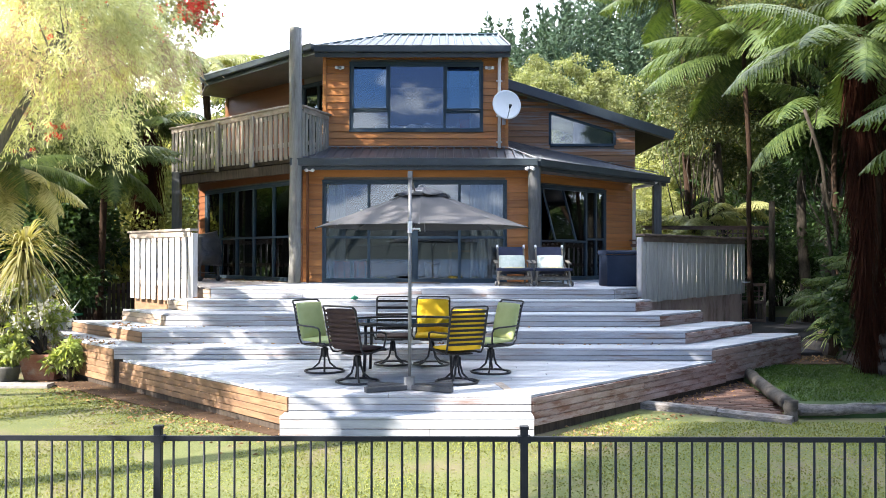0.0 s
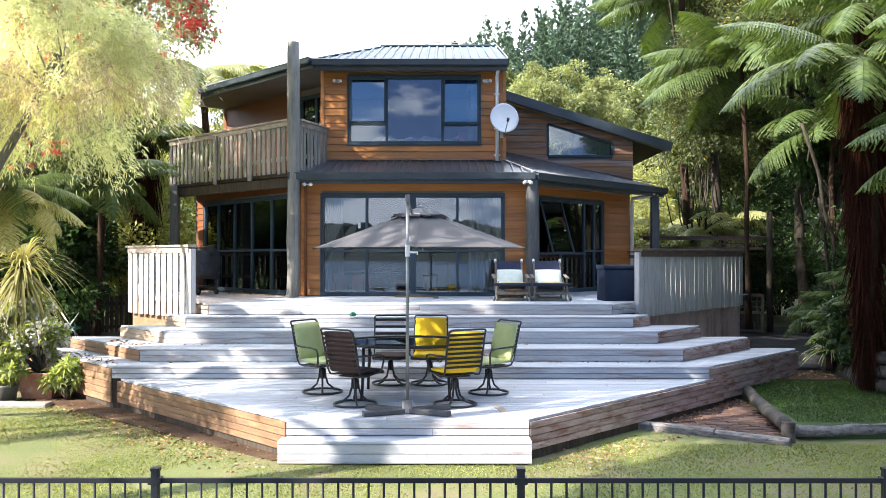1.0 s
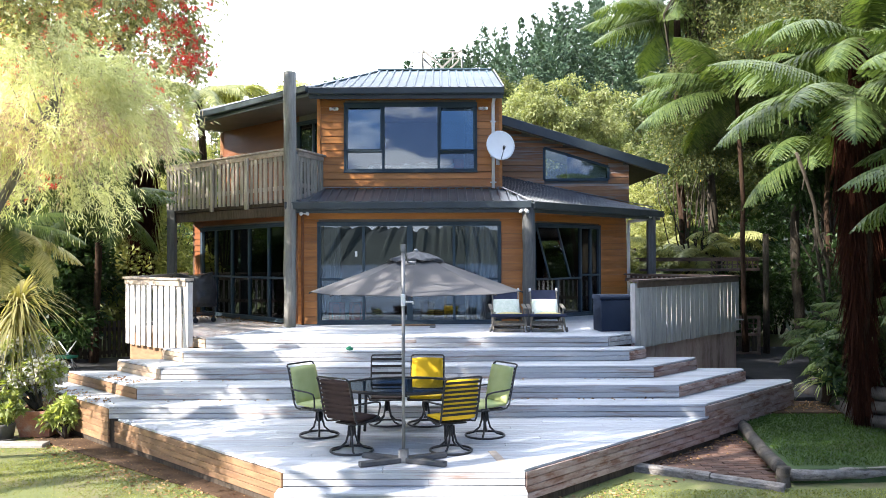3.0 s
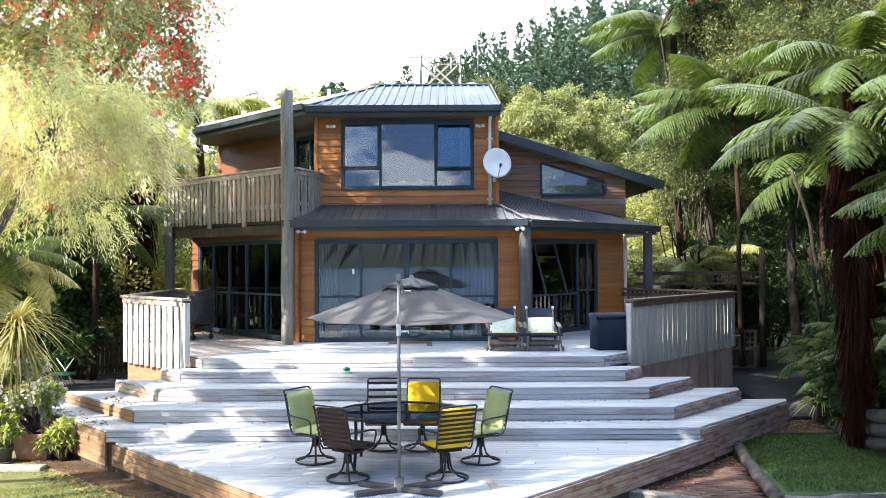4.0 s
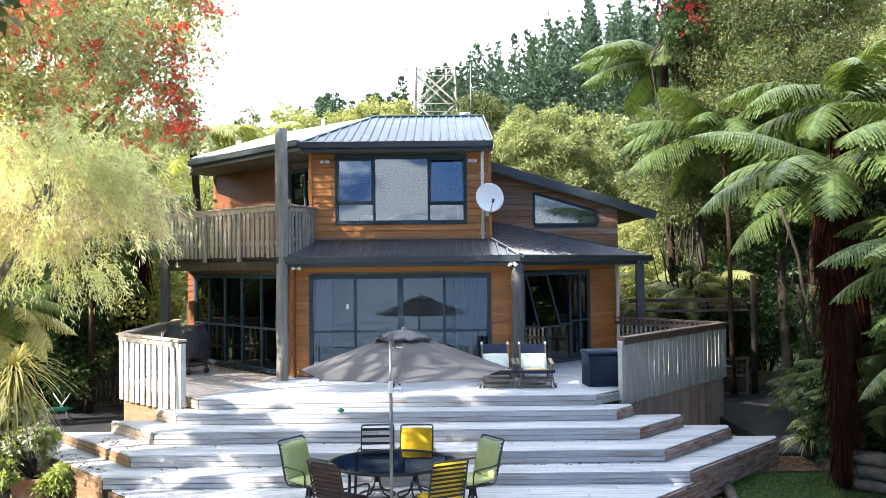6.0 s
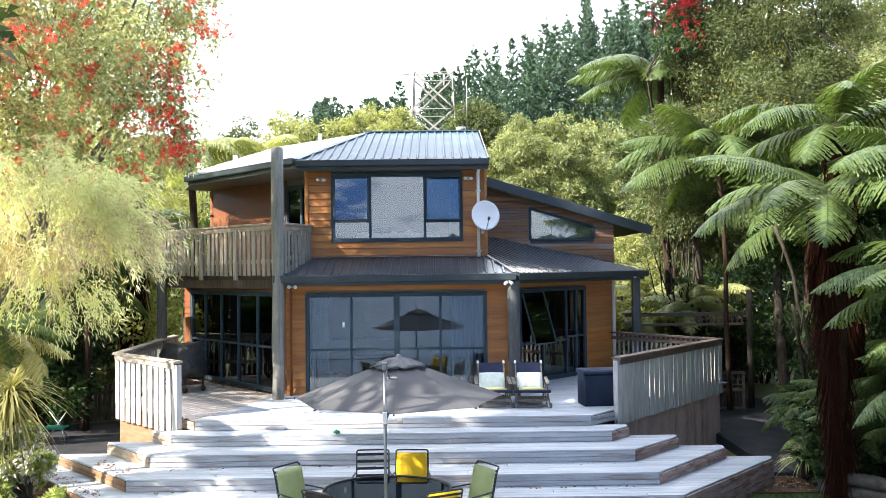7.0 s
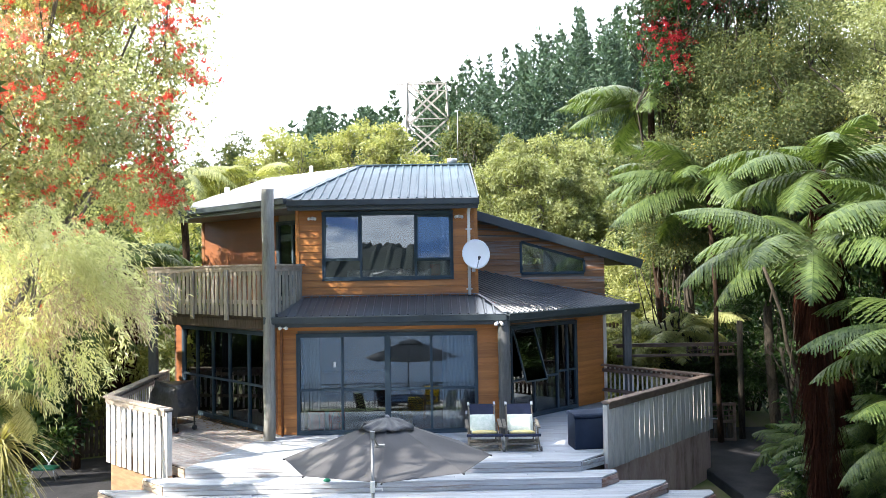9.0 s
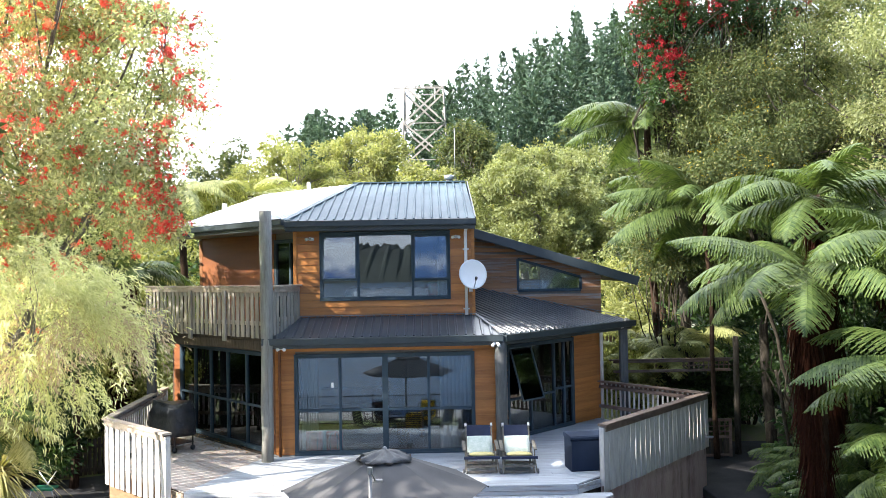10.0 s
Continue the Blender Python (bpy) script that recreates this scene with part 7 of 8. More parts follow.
tagged(part("loose_board", Geo().box(-0.16, -0.04, 16.72, 17.25, UZ, UZ + 0.012), M["post_dark"]), "short grey board lying on the deck", "board")
teal = tagged(part("toy", Geo().tube([(-1.62, 14.31, 1.235), (-1.56, 14.28, 1.25), (-1.50, 14.30, 1.235)], [0.02, 0.045, 0.02], 8), M["green_plastic"]), "small teal plastic toy on the step", "toy")


# ---- on the walls and roofs ----
dish = thing("satellite_dish", "white satellite dish on the upper wall corner", "satellite dish")
dm = look((1.44, 18.12, 5.41), (2.2, 13.0, 6.6))
rings = []
for i in range(8):
    r = 0.325 * i / 7 + 0.002
    rings.append([dm @ Vector((r * math.cos(a), r * 1.08 * math.sin(a), -0.55 * r * r + 0.06)) for a in np.linspace(0, 2 * math.pi, 32, endpoint=False)])
back = [[p - (dm.to_3x3() @ Vector((0, 0, -0.008))) for p in r] for r in rings]
part("reflector", Geo().loft(rings[::1] + back[::-1], True, caps=False), M["white_dish"], dish)
part("feed_arm", Geo().tube([dm @ Vector((0, -0.33, 0.0)), dm @ Vector((0.0, -0.20, -0.30))], 0.011, 8), M["steel"], dish)
part("feed_horn", Geo().tube([dm @ Vector((0, -0.20, -0.27)), dm @ Vector((0.0, -0.16, -0.35))], [0.022, 0.034], 10), M["black_metal"], dish)
part("mast", Geo().tube([(1.43, 18.44, 5.1), (1.43, 18.26, 5.14), (1.43, 18.2, 5.38)], 0.02, 8), M["steel"], dish)
part("bracket", Geo().bar((1.40, 18.44, 5.0), (1.40, 18.44, 5.2), 0.1, 0.02, up=(0, 1, 0)), M["steel"], dish)


def spot(label, x, y, z, tilt):
    t = thing("wall_light", label, "light", group="outdoor wall lights")
    part("base", Geo().tube([(x, y, z), (x, y - 0.03, z)], 0.045, 12), M["white"], t)
    for s in (-1, 1):
        part("lamp_head", Geo().tube([(x + s * 0.02, y - 0.03, z), (x + s * 0.055, y - 0.09, z + tilt), (x + s * 0.075, y - 0.14, z + tilt * 1.8)], [0.02, 0.035, 0.04], 10), M["white"], t)


spot("white twin spotlight on the upper wall", -2.36, UP_Y - 0.02, 6.30, -0.01)
spot("white twin spotlight on the upper wall", 1.06, UP_Y - 0.02, 6.30, -0.01)
spot("white twin spotlight on the veranda pole", 1.86, 17.2, 3.90, -0.03)
spot("white spotlight under the veranda eave", -2.86, 17.36, 3.86, -0.02)
for i, (x, y, z, h, r) in enumerate(((-3.05, 23.2, 7.6, 0.55, 0.05), (-5.6, 23.6, 7.0, 0.6, 0.07))):
    v = thing("roof_vent", "pale plumbing vent pipe on the roof", "vent pipe", group="roof vents")
    part("pipe", Geo().tube([(x, y, z), (x, y, z + h)], r, 12), M["white"], v)
    part("collar", Geo().tube([(x, y, z), (x, y, z + 0.12)], [r * 2.2, r * 1.2], 12), M["gutter"], v)
flue = thing("chimney_flue", "steel chimney flue with a cowl above the ridge", "flue")
part("pipe", Geo().tube([(1.06, 23.2, 7.2), (1.06, 23.2, 8.18)], 0.09, 14), M["steel"], flue)
part("cowl", Geo().tube([(1.06, 23.2, 8.18), (1.06, 23.2, 8.30)], 0.15, 14), M["steel"], flue)
ant = thing("aerial", "thin wire aerial along the roof ridge", "aerial")
part("mast", Geo().tube([(1.2, 22.2, 7.9), (1.2, 22.2, 9.5)], 0.008, 7), M["steel"], ant)


# ---- inside, behind the glass ----
def curtain(label, x0, x1, y, z0, z1, mat="curtain"):
    n = 46
    xs = np.linspace(x0, x1, n)
    f = lambda k: 0.035 * math.sin(k * 1.15) + 0.012 * math.sin(k * 0.43)
    a = [(x, y + f(k), z0) for k, x in enumerate(xs)] + [(x, y + 0.7 * f(k), z1) for k, x in reversed(list(enumerate(xs)))]
    g = Geo().add([(x, y + f(k), z0) for k, x in enumerate(xs)] + [(x, y + 0.7 * f(k), z1) for k, x in enumerate(xs)], [(i, i + 1, n + i + 1, n + i) for i in range(n - 1)], True)
    k = len(g.v)
    g.add([(x, yy + 0.004, z) for x, yy, z in g.v], [tuple(reversed(q)) for q in g.f[: n - 1]], True)
    return tagged(part("curtain", g, M[mat]), label, "curtain", "curtains")


curtain("sheer pale curtain drawn to one side", -2.58, -2.2, 18.25, 1.42, 3.6)
curtain("sheer pale curtain drawn to one side", 0.62, 1.35, 17.98, 1.42, 3.6)
curtain("pale curtain at the upper window", 0.62, 0.86, 18.66, 4.9, 6.4)
for x in (-1.98, -1.52):
    b = thing("bag", "red cloth bag standing inside the door", "bag", group="red bags")
    part("body", Geo().pad(pose(x - 0.28, 18.02, 1.65, 90, 0, 0), 0.36, 0.46, 0.24, puff=0.5), M["red_cloth"], b)
    part("handle", Geo().tube([(x - 0.36, 17.88, 1.5), (x - 0.37, 17.87, 1.75), (x - 0.33, 17.89, 1.86), (x - 0.23, 17.89, 1.86), (x - 0.19, 17.87, 1.75), (x - 0.20, 17.88, 1.5)], 0.009, 6), M["black_metal"], b)
tb = thing("dining_table", "brown timber table inside the room", "table")
part("tabletop", Geo().box(0.1, 1.5, 19.4, 20.3, 2.08, 2.13), M["timber"], tb)
for x, y in ((0.18, 19.48), (1.42, 19.48), (0.18, 20.22), (1.42, 20.22)):
    part("leg", Geo().bar((x, y, 1.41), (x, y, 2.08), 0.07, 0.07, up=(0, 1, 0)), M["timber"], tb)
st_ = thing("stool", "round timber stool inside the room", "stool")
part("seat", Geo().disc((-0.25, 19.0, 1.80), 0.19, 0.05), M["timber"], st_)
part("drum", Geo().tube([(-0.25, 19.0, 1.41), (-0.25, 19.0, 1.8)], [0.15, 0.18], 16), M["timber"], st_)
so = thing("sofa", "dark sofa against the back wall", "sofa")
part("seat", Geo().box(-2.6, -0.8, 21.3, 22.2, 1.41, 1.85, ch=0.05), M["cush_brown"], so)
part("backrest", Geo().box(-2.6, -0.8, 22.05, 22.35, 1.85, 2.3, ch=0.05), M["cush_brown"], so)
bd = thing("bed", "bed with crumpled white bedding by the window", "bed")
part("mattress", Geo().box(-1.6, 0.4, 18.75, 20.6, 4.60, 4.98, ch=0.04), M["bedding"], bd)
rg = np.random.default_rng(6)
V = [(-1.6 + 2.0 * i / 16, 18.72 + 1.8 * j / 12, 5.00 + 0.12 * abs(noise.noise((i * 0.6, j * 0.6, 0))) + 0.05 * rg.random() - (0.12 if j == 0 else 0)) for j in range(13) for i in range(17)]
part("duvet", Geo().add(V, [(j * 17 + i, j * 17 + i + 1, (j + 1) * 17 + i + 1, (j + 1) * 17 + i) for j in range(12) for i in range(16)], True), M["bedding"], bd, "crumpled pale bedding")
part("bed_base", Geo().box(-1.6, 0.4, 18.75, 20.6, 4.36, 4.6), M["timber"], bd)
tagged(part("cushion", Geo().pad(pose(0.62, 18.9, 5.02, 78, 0, 0), 0.5, 0.36, 0.16, puff=0.6), M["red_cloth"]), "red cushion behind the upper window", "cushion")
# books in the side room
bs = thing("bookcase", "tall bookcase filled with books", "bookcase")
bx0 = Vector((3.2, 21.95, 0))
part("carcass", Geo().box(2.3, 4.6, 22.34, 22.39, 1.41, 3.7), M["timber"], bs)
for k in range(7):
    z = 1.45 + k * 0.36
    part("shelf", Geo().box(2.3, 4.6, 22.08, 22.34, z, z + 0.025), M["timber"], bs)
BOOK = [surf("book cloth", c, tuple(min(1, v * 1.3) for v in c), 5, 0.7, 0.1) for c in ((0.25, 0.04, 0.03), (0.05, 0.09, 0.20), (0.35, 0.30, 0.20), (0.06, 0.14, 0.07), (0.45, 0.42, 0.36), (0.04, 0.04, 0.05))]
for k in range(6):
    x = 2.36
    while x < 4.5:
        w, h = random.uniform(0.025, 0.06), random.uniform(0.2, 0.3)
        if random.random() < 0.88:
            tagged(part("book", Geo().box(x, x + w - 0.003, 22.12, 22.3, 1.476 + k * 0.36, 1.476 + k * 0.36 + h, ch=0.003), BOOK[random.randrange(6)]), "book on a crowded shelf", "book", "books on the shelves")
        x += w


# ---- garden edges ----
fence = thing("pool_fence", "black tubular pool fence across the lawn", "fence")
FY, FZ = 4.90, -0.33
posts_x = [-1.84 + 2.42 * k for k in range(-2, 5)]
for k, x in enumerate(posts_x):
    part("post", Geo().bar((x, FY, FZ - 0.1), (x, FY, 0.865), 0.05, 0.05, up=(0, 1, 0), ch=0.004), M["pool_rail"], fence)
    part("post_cap", Geo().bar((x, FY, 0.865), (x, FY, 0.885), 0.058, 0.058, up=(0, 1, 0), ch=0.006), M["pool_rail"], fence)
    for z in (0.80, FZ + 0.12):
        part("clip", Geo().bar((x, FY - 0.03, z), (x, FY + 0.03, z), 0.085, 0.045, ch=0.004), M["pool_rail"], fence)
    if k + 1 < len(posts_x):
        for z in (0.80, FZ + 0.12):
            part("rail", Geo().bar((x + 0.025, FY, z), (x + 2.395, FY, z), 0.022, 0.034, ch=0.003), M["pool_rail"], fence)
        for j in range(23):
            bx = x + 2.42 * (j + 1) / 24
            part("upright", Geo().tube([(bx, FY, FZ + 0.1), (bx, FY, 0.81)], 0.0085, 6), M["pool_rail"], fence)

# paving and the water before the house, seen in the window panes only
pool_edge = tagged(part("paving", Geo().prism([(-60, 1.6), (60, 1.6), (60, 3.4), (-60, 3.4)], -0.9, -0.36), M["concrete"]), "pale concrete paving beyond the pool fence", "paving", kind="structure")
water = surf("lake water", (0.030, 0.060, 0.09), (0.045, 0.080, 0.115), 0.8, 0.22, 0.5, fine=5, bump_d=0.05, spec=0.2)
tagged(part("water", Geo().prism([(-1100, -1100), (1100, -1100), (1100, 1.6), (-1100, 1.6)], -0.9, -0.42), water), "calm blue-grey water before the garden", "water", kind="structure")

# wooded hills on the far shore
g = Geo()
hx = np.linspace(-900, 900, 721)
crest = np.random.default_rng(17).uniform(-2.6, 3.4, 721)
V = [(x, -430 - 90 * j, (-0.9, 19 + 8 * noise.noise((x * 0.006, 0, 1)) + 5 * noise.noise((x * 0.03, 0, 4)) + crest[i], 27 + 13 * noise.noise((x * 0.004, 2, 1)) + 4 * noise.noise((x * 0.03, 1, 4)) + crest[-i - 1], -0.9)[j]) for j in range(4) for i, x in enumerate(hx)]
g.add(V, [(j * 721 + i, j * 721 + i + 1, (j + 1) * 721 + i + 1, (j + 1) * 721 + i) for j in range(3) for i in range(720)])
tagged(part("far_hills", g, M["far_forest"]), "dark wooded hills across the water", "hills", kind="structure")

# paling fence and folding stool at the left
pf = thing("paling_fence", "dark weathered paling fence before dense shrubs", "fence")
for k in range(46):
    q = k / 45
    x, y = -11.6 + 4.6 * q, 19.2 + 2.6 * q
    h = 1.28 + random.uniform(-0.03, 0.03)
    part("paling", Geo().bar((x, y, 0.25), (x + random.uniform(-0.008, 0.008), y, h), 0.085, 0.018, up=(0.49, -0.87, 0), ch=0.003), M["fence_dark"], pf)
for z in (0.45, 1.05):
    part("fence_rail", Geo().bar((-11.6, 19.24, z), (-7.0, 21.84, z), 0.04, 0.09), M["fence_dark"], pf)
stool = thing("folding_stool", "small folding stool with a green cloth seat", "stool")
sx, sy, sz = -8.55, 18.4, 0.36
for s in (-1, 1):
    for d in (-1, 1):
        part("leg", Geo().tube([(sx - d * 0.24, sy + s * 0.16, sz), (sx + d * 0.20, sy + s * 0.16, sz + 0.62)] if s > 0 else [(sx - d * 0.30, sy + s * 0.16, sz), (sx - d * 0.22, sy + s * 0.16, sz + 0.28)], 0.013, 7), M["steel"], stool)
part("seat_cloth", Geo().box(sx - 0.24, sx + 0.24, sy - 0.18, sy + 0.18, sz + 0.25, sz + 0.30, ch=0.01), M["green_plastic"], stool)

# sunken brick patch with log edging at the right
bp = thing("brick_patch", "sunken patch of worn red paving bricks", "paving", kind="structure")
part("bed", Geo().prism([(2.75, 10.98), (4.42, 9.95), (5.15, 13.4), (4.85, 13.5)], -0.3, -0.105), M["soil"], bp)
brick_me = mesh_of("brick", Geo().box(-0.11, 0.11, -0.052, 0.052, -0.03, 0.03, ch=0.008), M["brick"])
n_b = 0
for r in range(34):
    for c in range(16):
        x, y = 2.7 + c * 0.228 + (0.114 if r % 2 else 0), 9.9 + r * 0.112
        # inside the patch: right of the deck side, left of the log, behind the front sleeper
        if x - 0.96 * (y - 10.98) < 2.86 or (x - 4.42) - (y - 9.95) * 0.21 > 0 or (y - 10.98) + (x - 2.75) * 0.617 < 0.05:
            continue
        piece("brick", brick_me, pose(x, y, -0.085 + random.uniform(-0.006, 0.006), random.uniform(-2, 2), random.uniform(-2, 2), random.uniform(-3, 3)), bp)


def log(label, pts, r, seed, mat="log", name="log"):
    rng = np.random.default_rng(seed)
    P = np.asarray(pts, float)
    k = np.linspace(0, len(P) - 1, 12)
    path = [tuple(np.array([np.interp(q, range(len(P)), P[:, i]) for i in range(3)]) + rng.normal(size=3) * 0.006) for q in k]
    return tagged(part(name, Geo().tube(path, [r * (1 + 0.05 * rng.normal()) for _ in k], 12), M[mat]), label, "log", "log edging")


log("grey weathered log edging the raised lawn", [(5.12, 13.35, 0.08), (4.85, 12.1, 0.08), (4.52, 10.25, 0.08)], 0.092, 1)
log("short upright log at the corner of the edging", [(4.46, 10.0, -0.25), (4.46, 10.0, 0.17)], 0.085, 2)
slp = tagged(part("sleeper", Geo().bar((2.72, 10.85, -0.04), (3.62, 10.30, -0.045), 0.16, 0.13, ch=0.025).bar((3.63, 10.29, -0.05), (4.40, 9.80, -0.055), 0.15, 0.12, ch=0.03), M["sleeper"]), "cracked pale grey sleeper edging the brick patch", "log", "log edging")
log("low cracked sleeper along the raised lawn", [(4.6, 10.10, 0.03), (6.0, 10.25, 0.03), (8.2, 10.1, 0.03)], 0.075, 4, "sleeper")
log("dark retaining log on the bank", [(7.25, 15.9, 0.22), (7.35, 14.6, 0.2), (7.1, 13.2, 0.2)], 0.16, 5)
log("dark retaining log on the bank", [(7.45, 15.6, 0.48), (7.5, 14.6, 0.46), (7.3, 13.3, 0.46)], 0.15, 6)
for k in range(4):
    log("dark stacked retaining log on the bank", [(7.05, 12.75, 0.0 + k * 0.22), (8.4, 11.2, 0.0 + k * 0.22)], 0.115, 7 + k)
# raised lawn behind the logs
rl_me = Geo()
n1, n2 = 14, 16
V = []
for j in range(n2 + 1):
    for i in range(n1 + 1):
        q, s = i / n1, j / n2
        xl, xr = 4.62 + 0.58 * s, 8.4 - 1.1 * s
        x, y = xl + (xr - xl) * q, 10.15 + 5.0 * s
        V.append((x, y, 0.10 + 0.02 * noise.noise((x * 1.3, y * 1.3, 5))))
rl_me.add(V, [(j * (n1 + 1) + i, j * (n1 + 1) + i + 1, (j + 1) * (n1 + 1) + i + 1, (j + 1) * (n1 + 1) + i) for j in range(n2) for i in range(n1)], True)
k = len(V)
rl_me.prism([(4.62, 10.15), (8.4, 10.15), (7.3, 15.15), (5.2, 15.15)], -0.4, 0.06)
# lush green, darkened so the colour holds the shade over this lawn
lush = surf("lush lawn with shade in colour", (0.018, 0.045, 0.010), (0.042, 0.080, 0.020), 2, 0.95, 0.6, fine=60, c3=(0.10, 0.075, 0.04), c3_scale=1.1, c3_at=(0.60, 0.72), bump_d=0.02)
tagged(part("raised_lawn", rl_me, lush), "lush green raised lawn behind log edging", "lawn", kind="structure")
tagged(part("soil", Geo().prism([(5.25, 13.95), (7.5, 13.95), (7.3, 15.2), (5.4, 15.2)], -0.2, 0.128), M["soil"]), "brown leaf-strewn soil behind the raised lawn", "soil", kind="structure")
tagged(part("path", Geo().prism([(6.2, 15.1), (11.0, 15.1), (11.0, 24.0), (5.2, 24.0), (5.2, 21.9), (6.9, 19.6), (6.9, 16.5)], -0.3, 0.20, 0.02), M["path"]), "dark paving beside the deck", "path", kind="structure")
tagged(part("path", Geo().prism([(-11.0, 15.0), (-6.9, 14.95), (-6.0, 16.3), (-6.6, 21.5), (-10.5, 19.5)], -0.3, 0.36, 0.02), M["path"]), "dark paving behind the steps", "path", kind="structure")
tagged(part("step_kerb", Geo().box(-11.0, -7.0, 14.85, 15.0, -0.2, 0.365, ch=0.01), M["concrete"]), "old concrete kerb below the path", "kerb", kind="structure")

# lattice fence, gate and its round post at the right
lf = thing("lattice_fence", "dark timber fence topped with lattice", "fence")
LY = 22.9
for z in (2.50, 2.78):
    part("rail", Geo().bar((5.7, LY, z), (9.1, LY, z), 0.05, 0.075), M["rail_brown"], lf)
part("cap_rail", Geo().bar((5.6, LY, 2.83), (9.2, LY, 2.83), 0.12, 0.04), M["rail_brown"], lf)
for k in range(10):
    x = 7.75 + k * 0.145
    part("lattice_bar", Geo().bar((x, LY, 2.5), (x, LY, 2.78), 0.03, 0.03, up=(0, 1, 0)), M["rail_brown"], lf)
part("lattice_bar", Geo().bar((7.7, LY, 2.64), (9.1, LY, 2.64), 0.03, 0.03), M["rail_brown"], lf)
gate = thing("lattice_gate", "low dark timber gate with a lattice panel", "gate")
GY = 22.0
for a, b in (((7.6, 1.22), (8.75, 1.22)), ((7.6, 0.75), (8.75, 0.75)), ((7.6, 0.25), (8.75, 0.25))):
    part("gate_rail", Geo().bar((a[0], GY, a[1]), (b[0], GY, b[1]), 0.04, 0.08), M["rail_brown"], gate)
for x in (7.62, 8.73):
    part("gate_stile", Geo().bar((x, GY, 0.16), (x, GY, 1.24), 0.08, 0.04, up=(0, 1, 0)), M["rail_brown"], gate)
for k in range(6):
    part("lattice_bar", Geo().bar((7.78 + k * 0.16, GY, 0.75), (7.78 + k * 0.16, GY, 1.2), 0.03, 0.02, up=(0, 1, 0)), M["rail_brown"], gate)
    part("gate_board", Geo().bar((7.70 + k * 0.18, GY, 0.25), (7.70 + k * 0.18, GY, 0.75), 0.15, 0.02, up=(0, 1, 0)), M["fence_dark"], gate)
for z in (0.9, 1.05):
    part("lattice_bar", Geo().bar((7.64, GY, z), (8.72, GY, z), 0.02, 0.03), M["rail_brown"], gate)
tagged(part("gate_post", Geo().tube([(9.05, 22.3, 0.1), (9.05, 22.3, 1.6), (9.05, 22.3, 3.5)], [0.09, 0.085, 0.08], 12), M["bark"]), "round dark post beside the gate", "post")
sf = thing("paling_fence", "pale paling fence behind the house", "fence")
for k in range(30):
    x = 5.6 + k * 0.13
    part("paling", Geo().bar((x, 27.5, 1.6), (x, 27.5, 3.15 + 0.01 * (k % 3)), 0.085, 0.018, up=(0, 1, 0), ch=0.003), M["rail_brown"], sf)
part("fence_rail", Geo().bar((5.5, 27.54, 2.9), (9.5, 27.54, 2.9), 0.04, 0.08), M["rail_brown"], sf)

# pots and shrubs at the left
pot = thing("plant_pot", "grey plastic pot with a bright leafy plant", "plant pot")
part("pot", Geo().tube([(-7.05, 12.95, -0.06), (-7.05, 12.95, 0.16), (-7.05, 12.95, 0.19)], [0.13, 0.165, 0.175], 20), M["pot_dark"], pot)
part("saucer", Geo().disc((-7.05, 12.95, -0.075), 0.2, 0.025), M["pot_dark"], pot)
shrub("potted_plant", "bright green plant growing in the grey pot", 301, crown_clumps(302, (-7.05, 12.95, 0.42), (0.28, 0.26, 0.24), 16, 0.09, 0.1), 1500, (0.11, 0.055), M["lf_shrub"], (-7.05, 12.95, 0.15), "plant")
tp = thing("planter", "square flaking terracotta planter", "plant pot")
part("body", Geo().loft([[(-6.62 + a * s, 13.30 + b * s, z) for a, b in ((-1, -1), (1, -1), (1, 1), (-1, 1))] for s, z in ((0.24, -0.06), (0.31, 0.32), (0.34, 0.32), (0.34, 0.37), (0.28, 0.37), (0.26, 0.30))]), M["terracotta"], tp)
shrub("flowering_shrub", "pale-leaved shrub with white flowers in the planter", 303, crown_clumps(304, (-7.1, 13.45, 0.98), (0.60, 0.45, 0.58), 40, 0.14, 0.1), 6500, (0.11, 0.055), M["lf_shrub"], (-6.62, 13.3, 0.3), extra=(("blossom", "white flowers", 5200, (0.075, 0.065), M["fl_white"]),))
shrub("shrub", "fresh green bush against the deck side", 305, crown_clumps(306, (-6.15, 13.0, 0.30), (0.26, 0.22, 0.30), 18, 0.09, 0.1), 1700, (0.12, 0.05), M["lf_shrub"], (-6.05, 12.95, -0.05))
shrub("shrub", "bright leafy shrub at the garden edge", 307, crown_clumps(308, (-8.3, 13.9, 0.6), (0.5, 0.4, 0.5), 24, 0.18), 6000, (0.09, 0.045), M["lf_shrub"], (-8.3, 13.9, 0.0))
tagged(part("kerb", Geo().box(-9.2, -6.15, 12.35, 12.62, -0.15, -0.02, ch=0.02), M["concrete"]), "pale concrete edging before the pots", "kerb", kind="structure")
# bank plants at the right
spk = spiky("arching strap-leaved plant on the bank", 310, (7.15, 14.6, 0.2), (7.15, 14.6, 0.55), 70, 0.62, M["lf_shrub"])
hy = shrub("flowering_shrub", "pale blue mophead flowers among ferns", 311, crown_clumps(312, (7.4, 14.3, 1.35), (0.4, 0.4, 0.35), 14, 0.16), 2200, (0.10, 0.06), M["lf_dark"], (7.4, 14.3, 0.3), extra=(("blossom", "pale mophead flowers", 260, (0.05, 0.05), M["fl_white"]),))

# grass, fallen leaves
rng = np.random.default_rng(400)


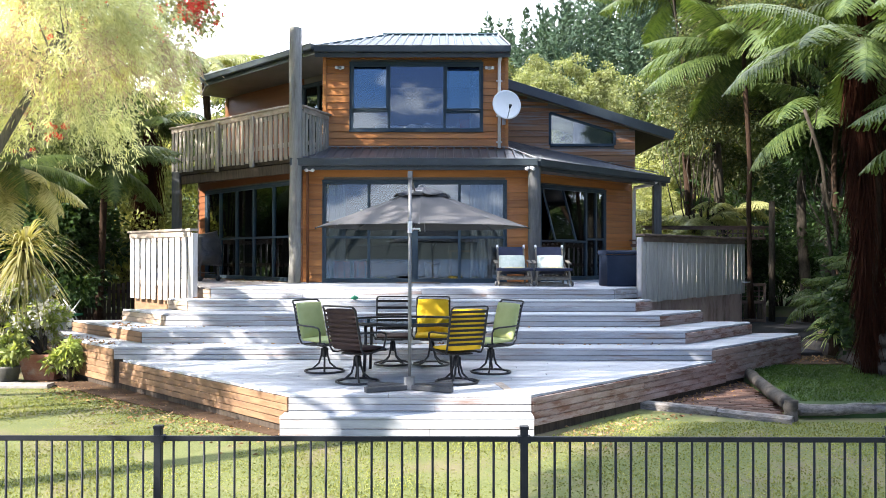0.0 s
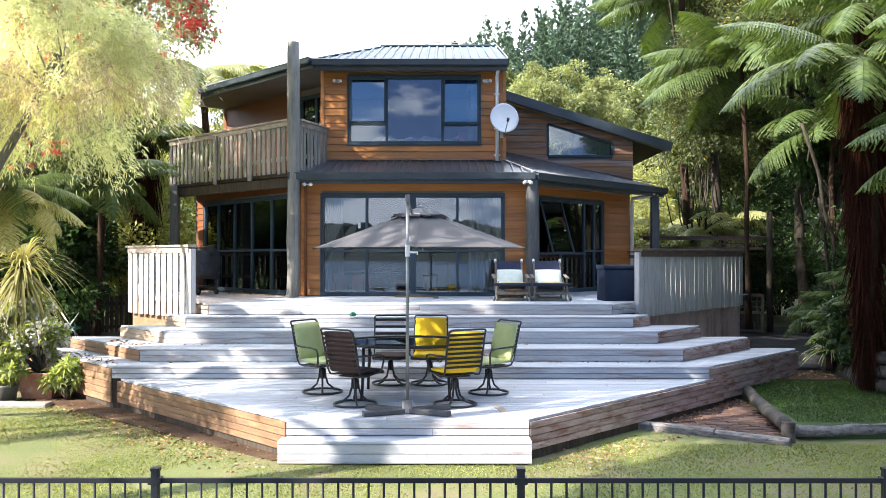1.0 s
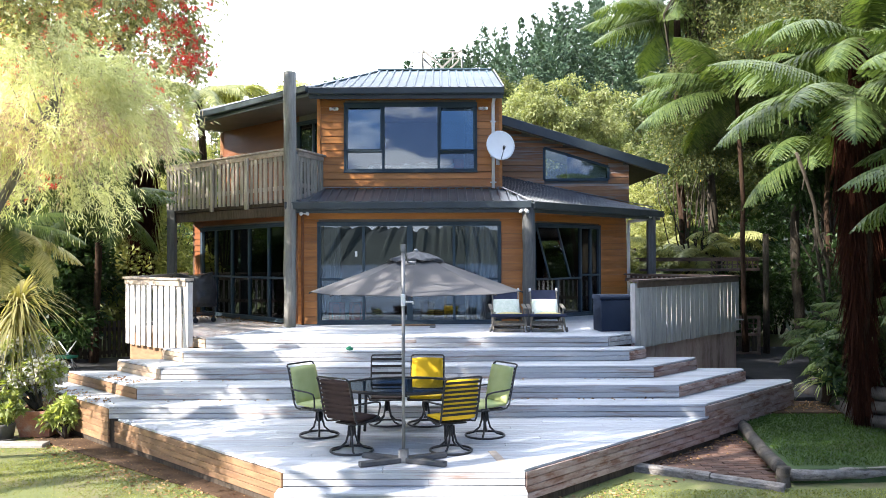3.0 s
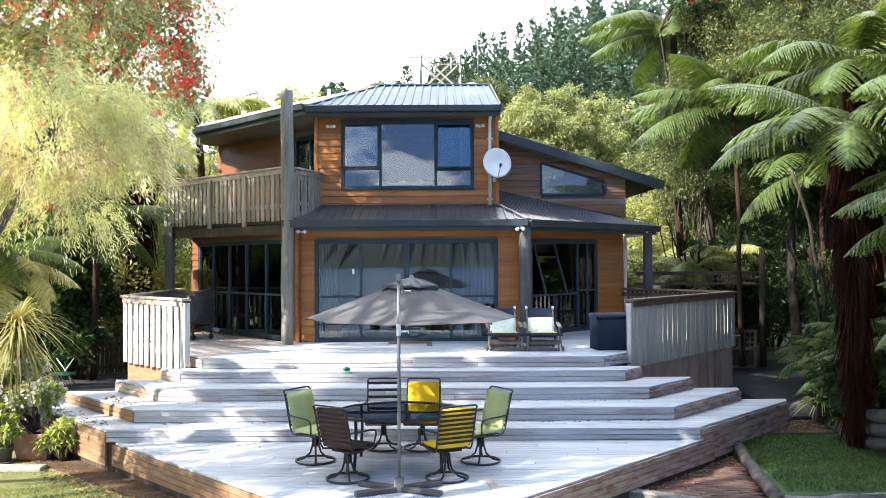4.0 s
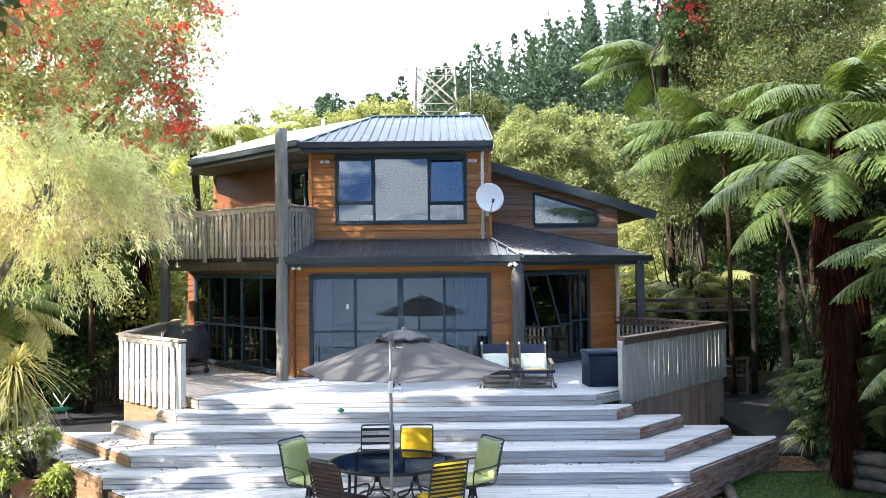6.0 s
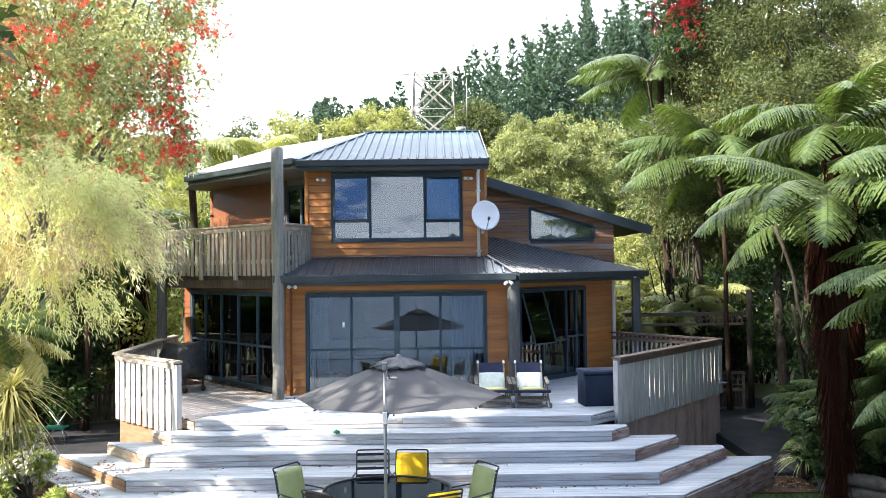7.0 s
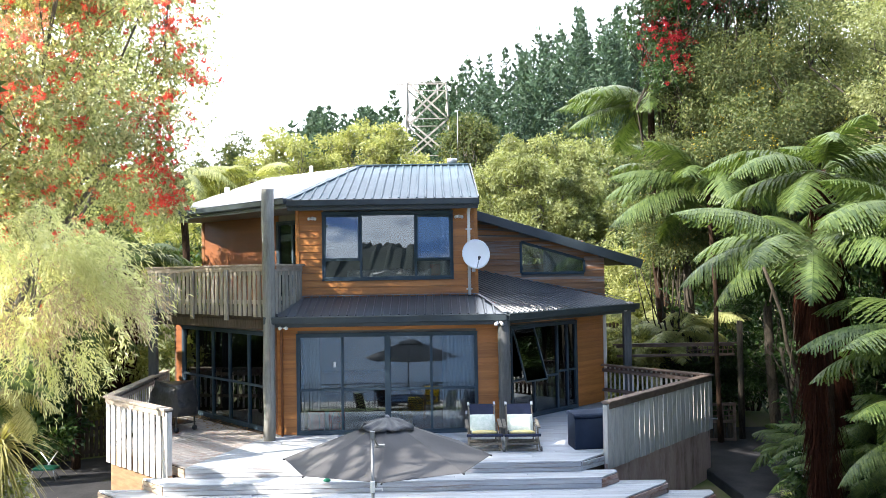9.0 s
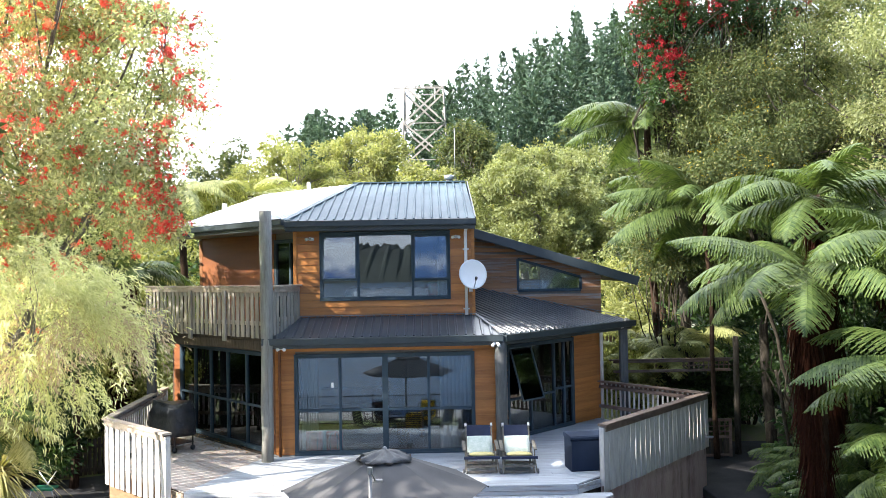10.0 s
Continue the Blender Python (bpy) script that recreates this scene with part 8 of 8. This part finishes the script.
def on_lawn(x, y):
    in_deck = (y > 8.85) & (np.abs(x + 0.36) < 1.45 + np.maximum(0, y - 8.9) * 0.98 + 0.05)
    in_patch = (x > 2.6) & (y > 9.85) & (x < 8.6)
    return ~in_deck & ~in_patch & (y < 15) & ~((x < -6.0) & (y > 12.3))


n = 330000
x, y = rng.uniform(-9, 9.5, n), rng.uniform(4.2, 14.0, n)
ok = on_lawn(x, y) & (np.array([noise.noise((a * 0.55, b * 0.55, 9)) for a, b in zip(x, y)]) > -0.62)
x, y = x[ok], y[ok]
z = np.array([ground_z(a, b) for a, b in zip(x, y)])
d = rng.normal(size=(len(x), 3)) * [0.5, 0.5, 0.1] + [0, 0, 1]
tagged(new("grass", leaves("grass", rng, np.stack([x, y, z - 0.005], 1), d, 0.032, 0.011, M["grass"], 0.5)), "short uneven lawn grass", "grass", kind="stuff")
n = 26000
q, s = rng.random(n), rng.random(n)
x, y = (4.72 + 0.45 * s) + (3.4 - 1.1 * s) * q, 10.3 + 3.6 * s
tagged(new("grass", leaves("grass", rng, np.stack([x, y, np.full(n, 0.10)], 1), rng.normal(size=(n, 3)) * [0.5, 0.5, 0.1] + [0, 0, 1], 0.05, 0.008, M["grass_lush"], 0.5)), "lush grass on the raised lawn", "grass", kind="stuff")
P = []
for (ax, ay), (bx, by), w, m, zz in (((-1.9, 9.0), (-6.2, 13.2), 0.35, 900, None), ((1.2, 9.0), (2.8, 10.6), 0.25, 160, None), ((2.9, 10.9), (5.0, 13.3), 0.3, 420, -0.045), ((-3.7, 18.2), (-6.0, 20.8), 0.35, 260, TOP_Z + 0.006), ((-5.2, 12.6), (-6.7, 14.1), 0.12, 120, 0.585), ((-5.0, 13.3), (-5.9, 14.2), 0.12, 70, 0.795), ((-4.6, 12.75), (3.6, 12.75), 0.06, 90, 0.585), ((-4.4, 13.5), (3.4, 13.5), 0.08, 60, 0.795), ((5.5, 14.4), (7.3, 14.6), 0.35, 420, 0.14)):
    k = rng.random(m)
    px, py = ax + (bx - ax) * k + rng.normal(size=m) * w * 0.7 - (0.25 if zz is None else 0) * (1 if ax < 0 else -1), ay + (by - ay) * k + rng.normal(size=m) * w * 0.7 - (0.22 if zz is None else 0)
    pz = np.full(m, zz) if zz is not None else np.array([ground_z(a, b) + 0.012 for a, b in zip(px, py)])
    P.append(np.stack([px, py, pz], 1))
P = np.concatenate(P)
tagged(new("fallen_leaves", leaves("fallen_leaves", rng, P, rng.normal(size=(len(P), 3)) * [1, 1, 0.12], 0.055, 0.028, M["dry_leaf"], 0.15)), "scattered dry brown fallen leaves", "leaves", kind="stuff")
# bare soil strip along the deck's left side
for a, b, c, e in (((-1.9, 8.95), (-1.55, 9.3), (-6.4, 13.9), (-6.6, 13.0)),):
    tagged(part("soil", Geo().prism([a, b, c, e], -0.3, -0.062), M["soil"]), "brown leaf-strewn soil along the deck side", "soil", kind="structure")

# transmission tower on the ridge
tw = thing("lattice_tower", "pale lattice transmission tower on the ridge", "tower")
bx, by = 0.2, 100.0
zb, zt = ground_z(bx, by) - 0.5, 27.6
lv_z = np.linspace(zb, zt, 4)
half = lambda z: 2.9 - 0.6 * (z - zb) / (zt - zb)
for s, d in ((-1, -1), (1, -1), (1, 1), (-1, 1)):
    part("leg", Geo().bar((bx + s * half(zb), by + d * half(zb), zb), (bx + s * half(zt), by + d * half(zt), zt), 0.2, 0.2), M["tower"], tw)
for z0, z1 in zip(lv_z, lv_z[1:]):
    for fx, fy in ((0, -1), (0, 1), (1, 0), (-1, 0)):
        for s in (-1, 1):
            h0, h1 = half(z0), half(z1)
            p = (bx + (s * h0 if fx == 0 else fx * h0), by + (s * h0 if fy == 0 else fy * h0), z0)
            q = (bx + (-s * h1 if fx == 0 else fx * h1), by + (-s * h1 if fy == 0 else fy * h1), z1)
            part("brace", Geo().bar(p, q, 0.2, 0.2), M["tower"], tw)
        part("girt", Geo().bar((bx - (h1 if fx == 0 else -fx * h1), by - (h1 if fy == 0 else -fy * h1), z1), (bx + (h1 if fx == 0 else fx * h1), by + (h1 if fy == 0 else fy * h1), z1), 0.1, 0.1), M["tower"], tw)
part("crossarm", Geo().bar((bx - 3.8, by, zt + 0.3), (bx + 3.8, by, zt + 0.3), 0.16, 0.14), M["tower"], tw)
for x in (-3.6, -1.3, 1.3, 3.6):
    part("insulator", Geo().tube([(bx + x, by, zt + 0.2), (bx + x, by, zt - 1.1)], 0.09, 8), M["white"], tw)
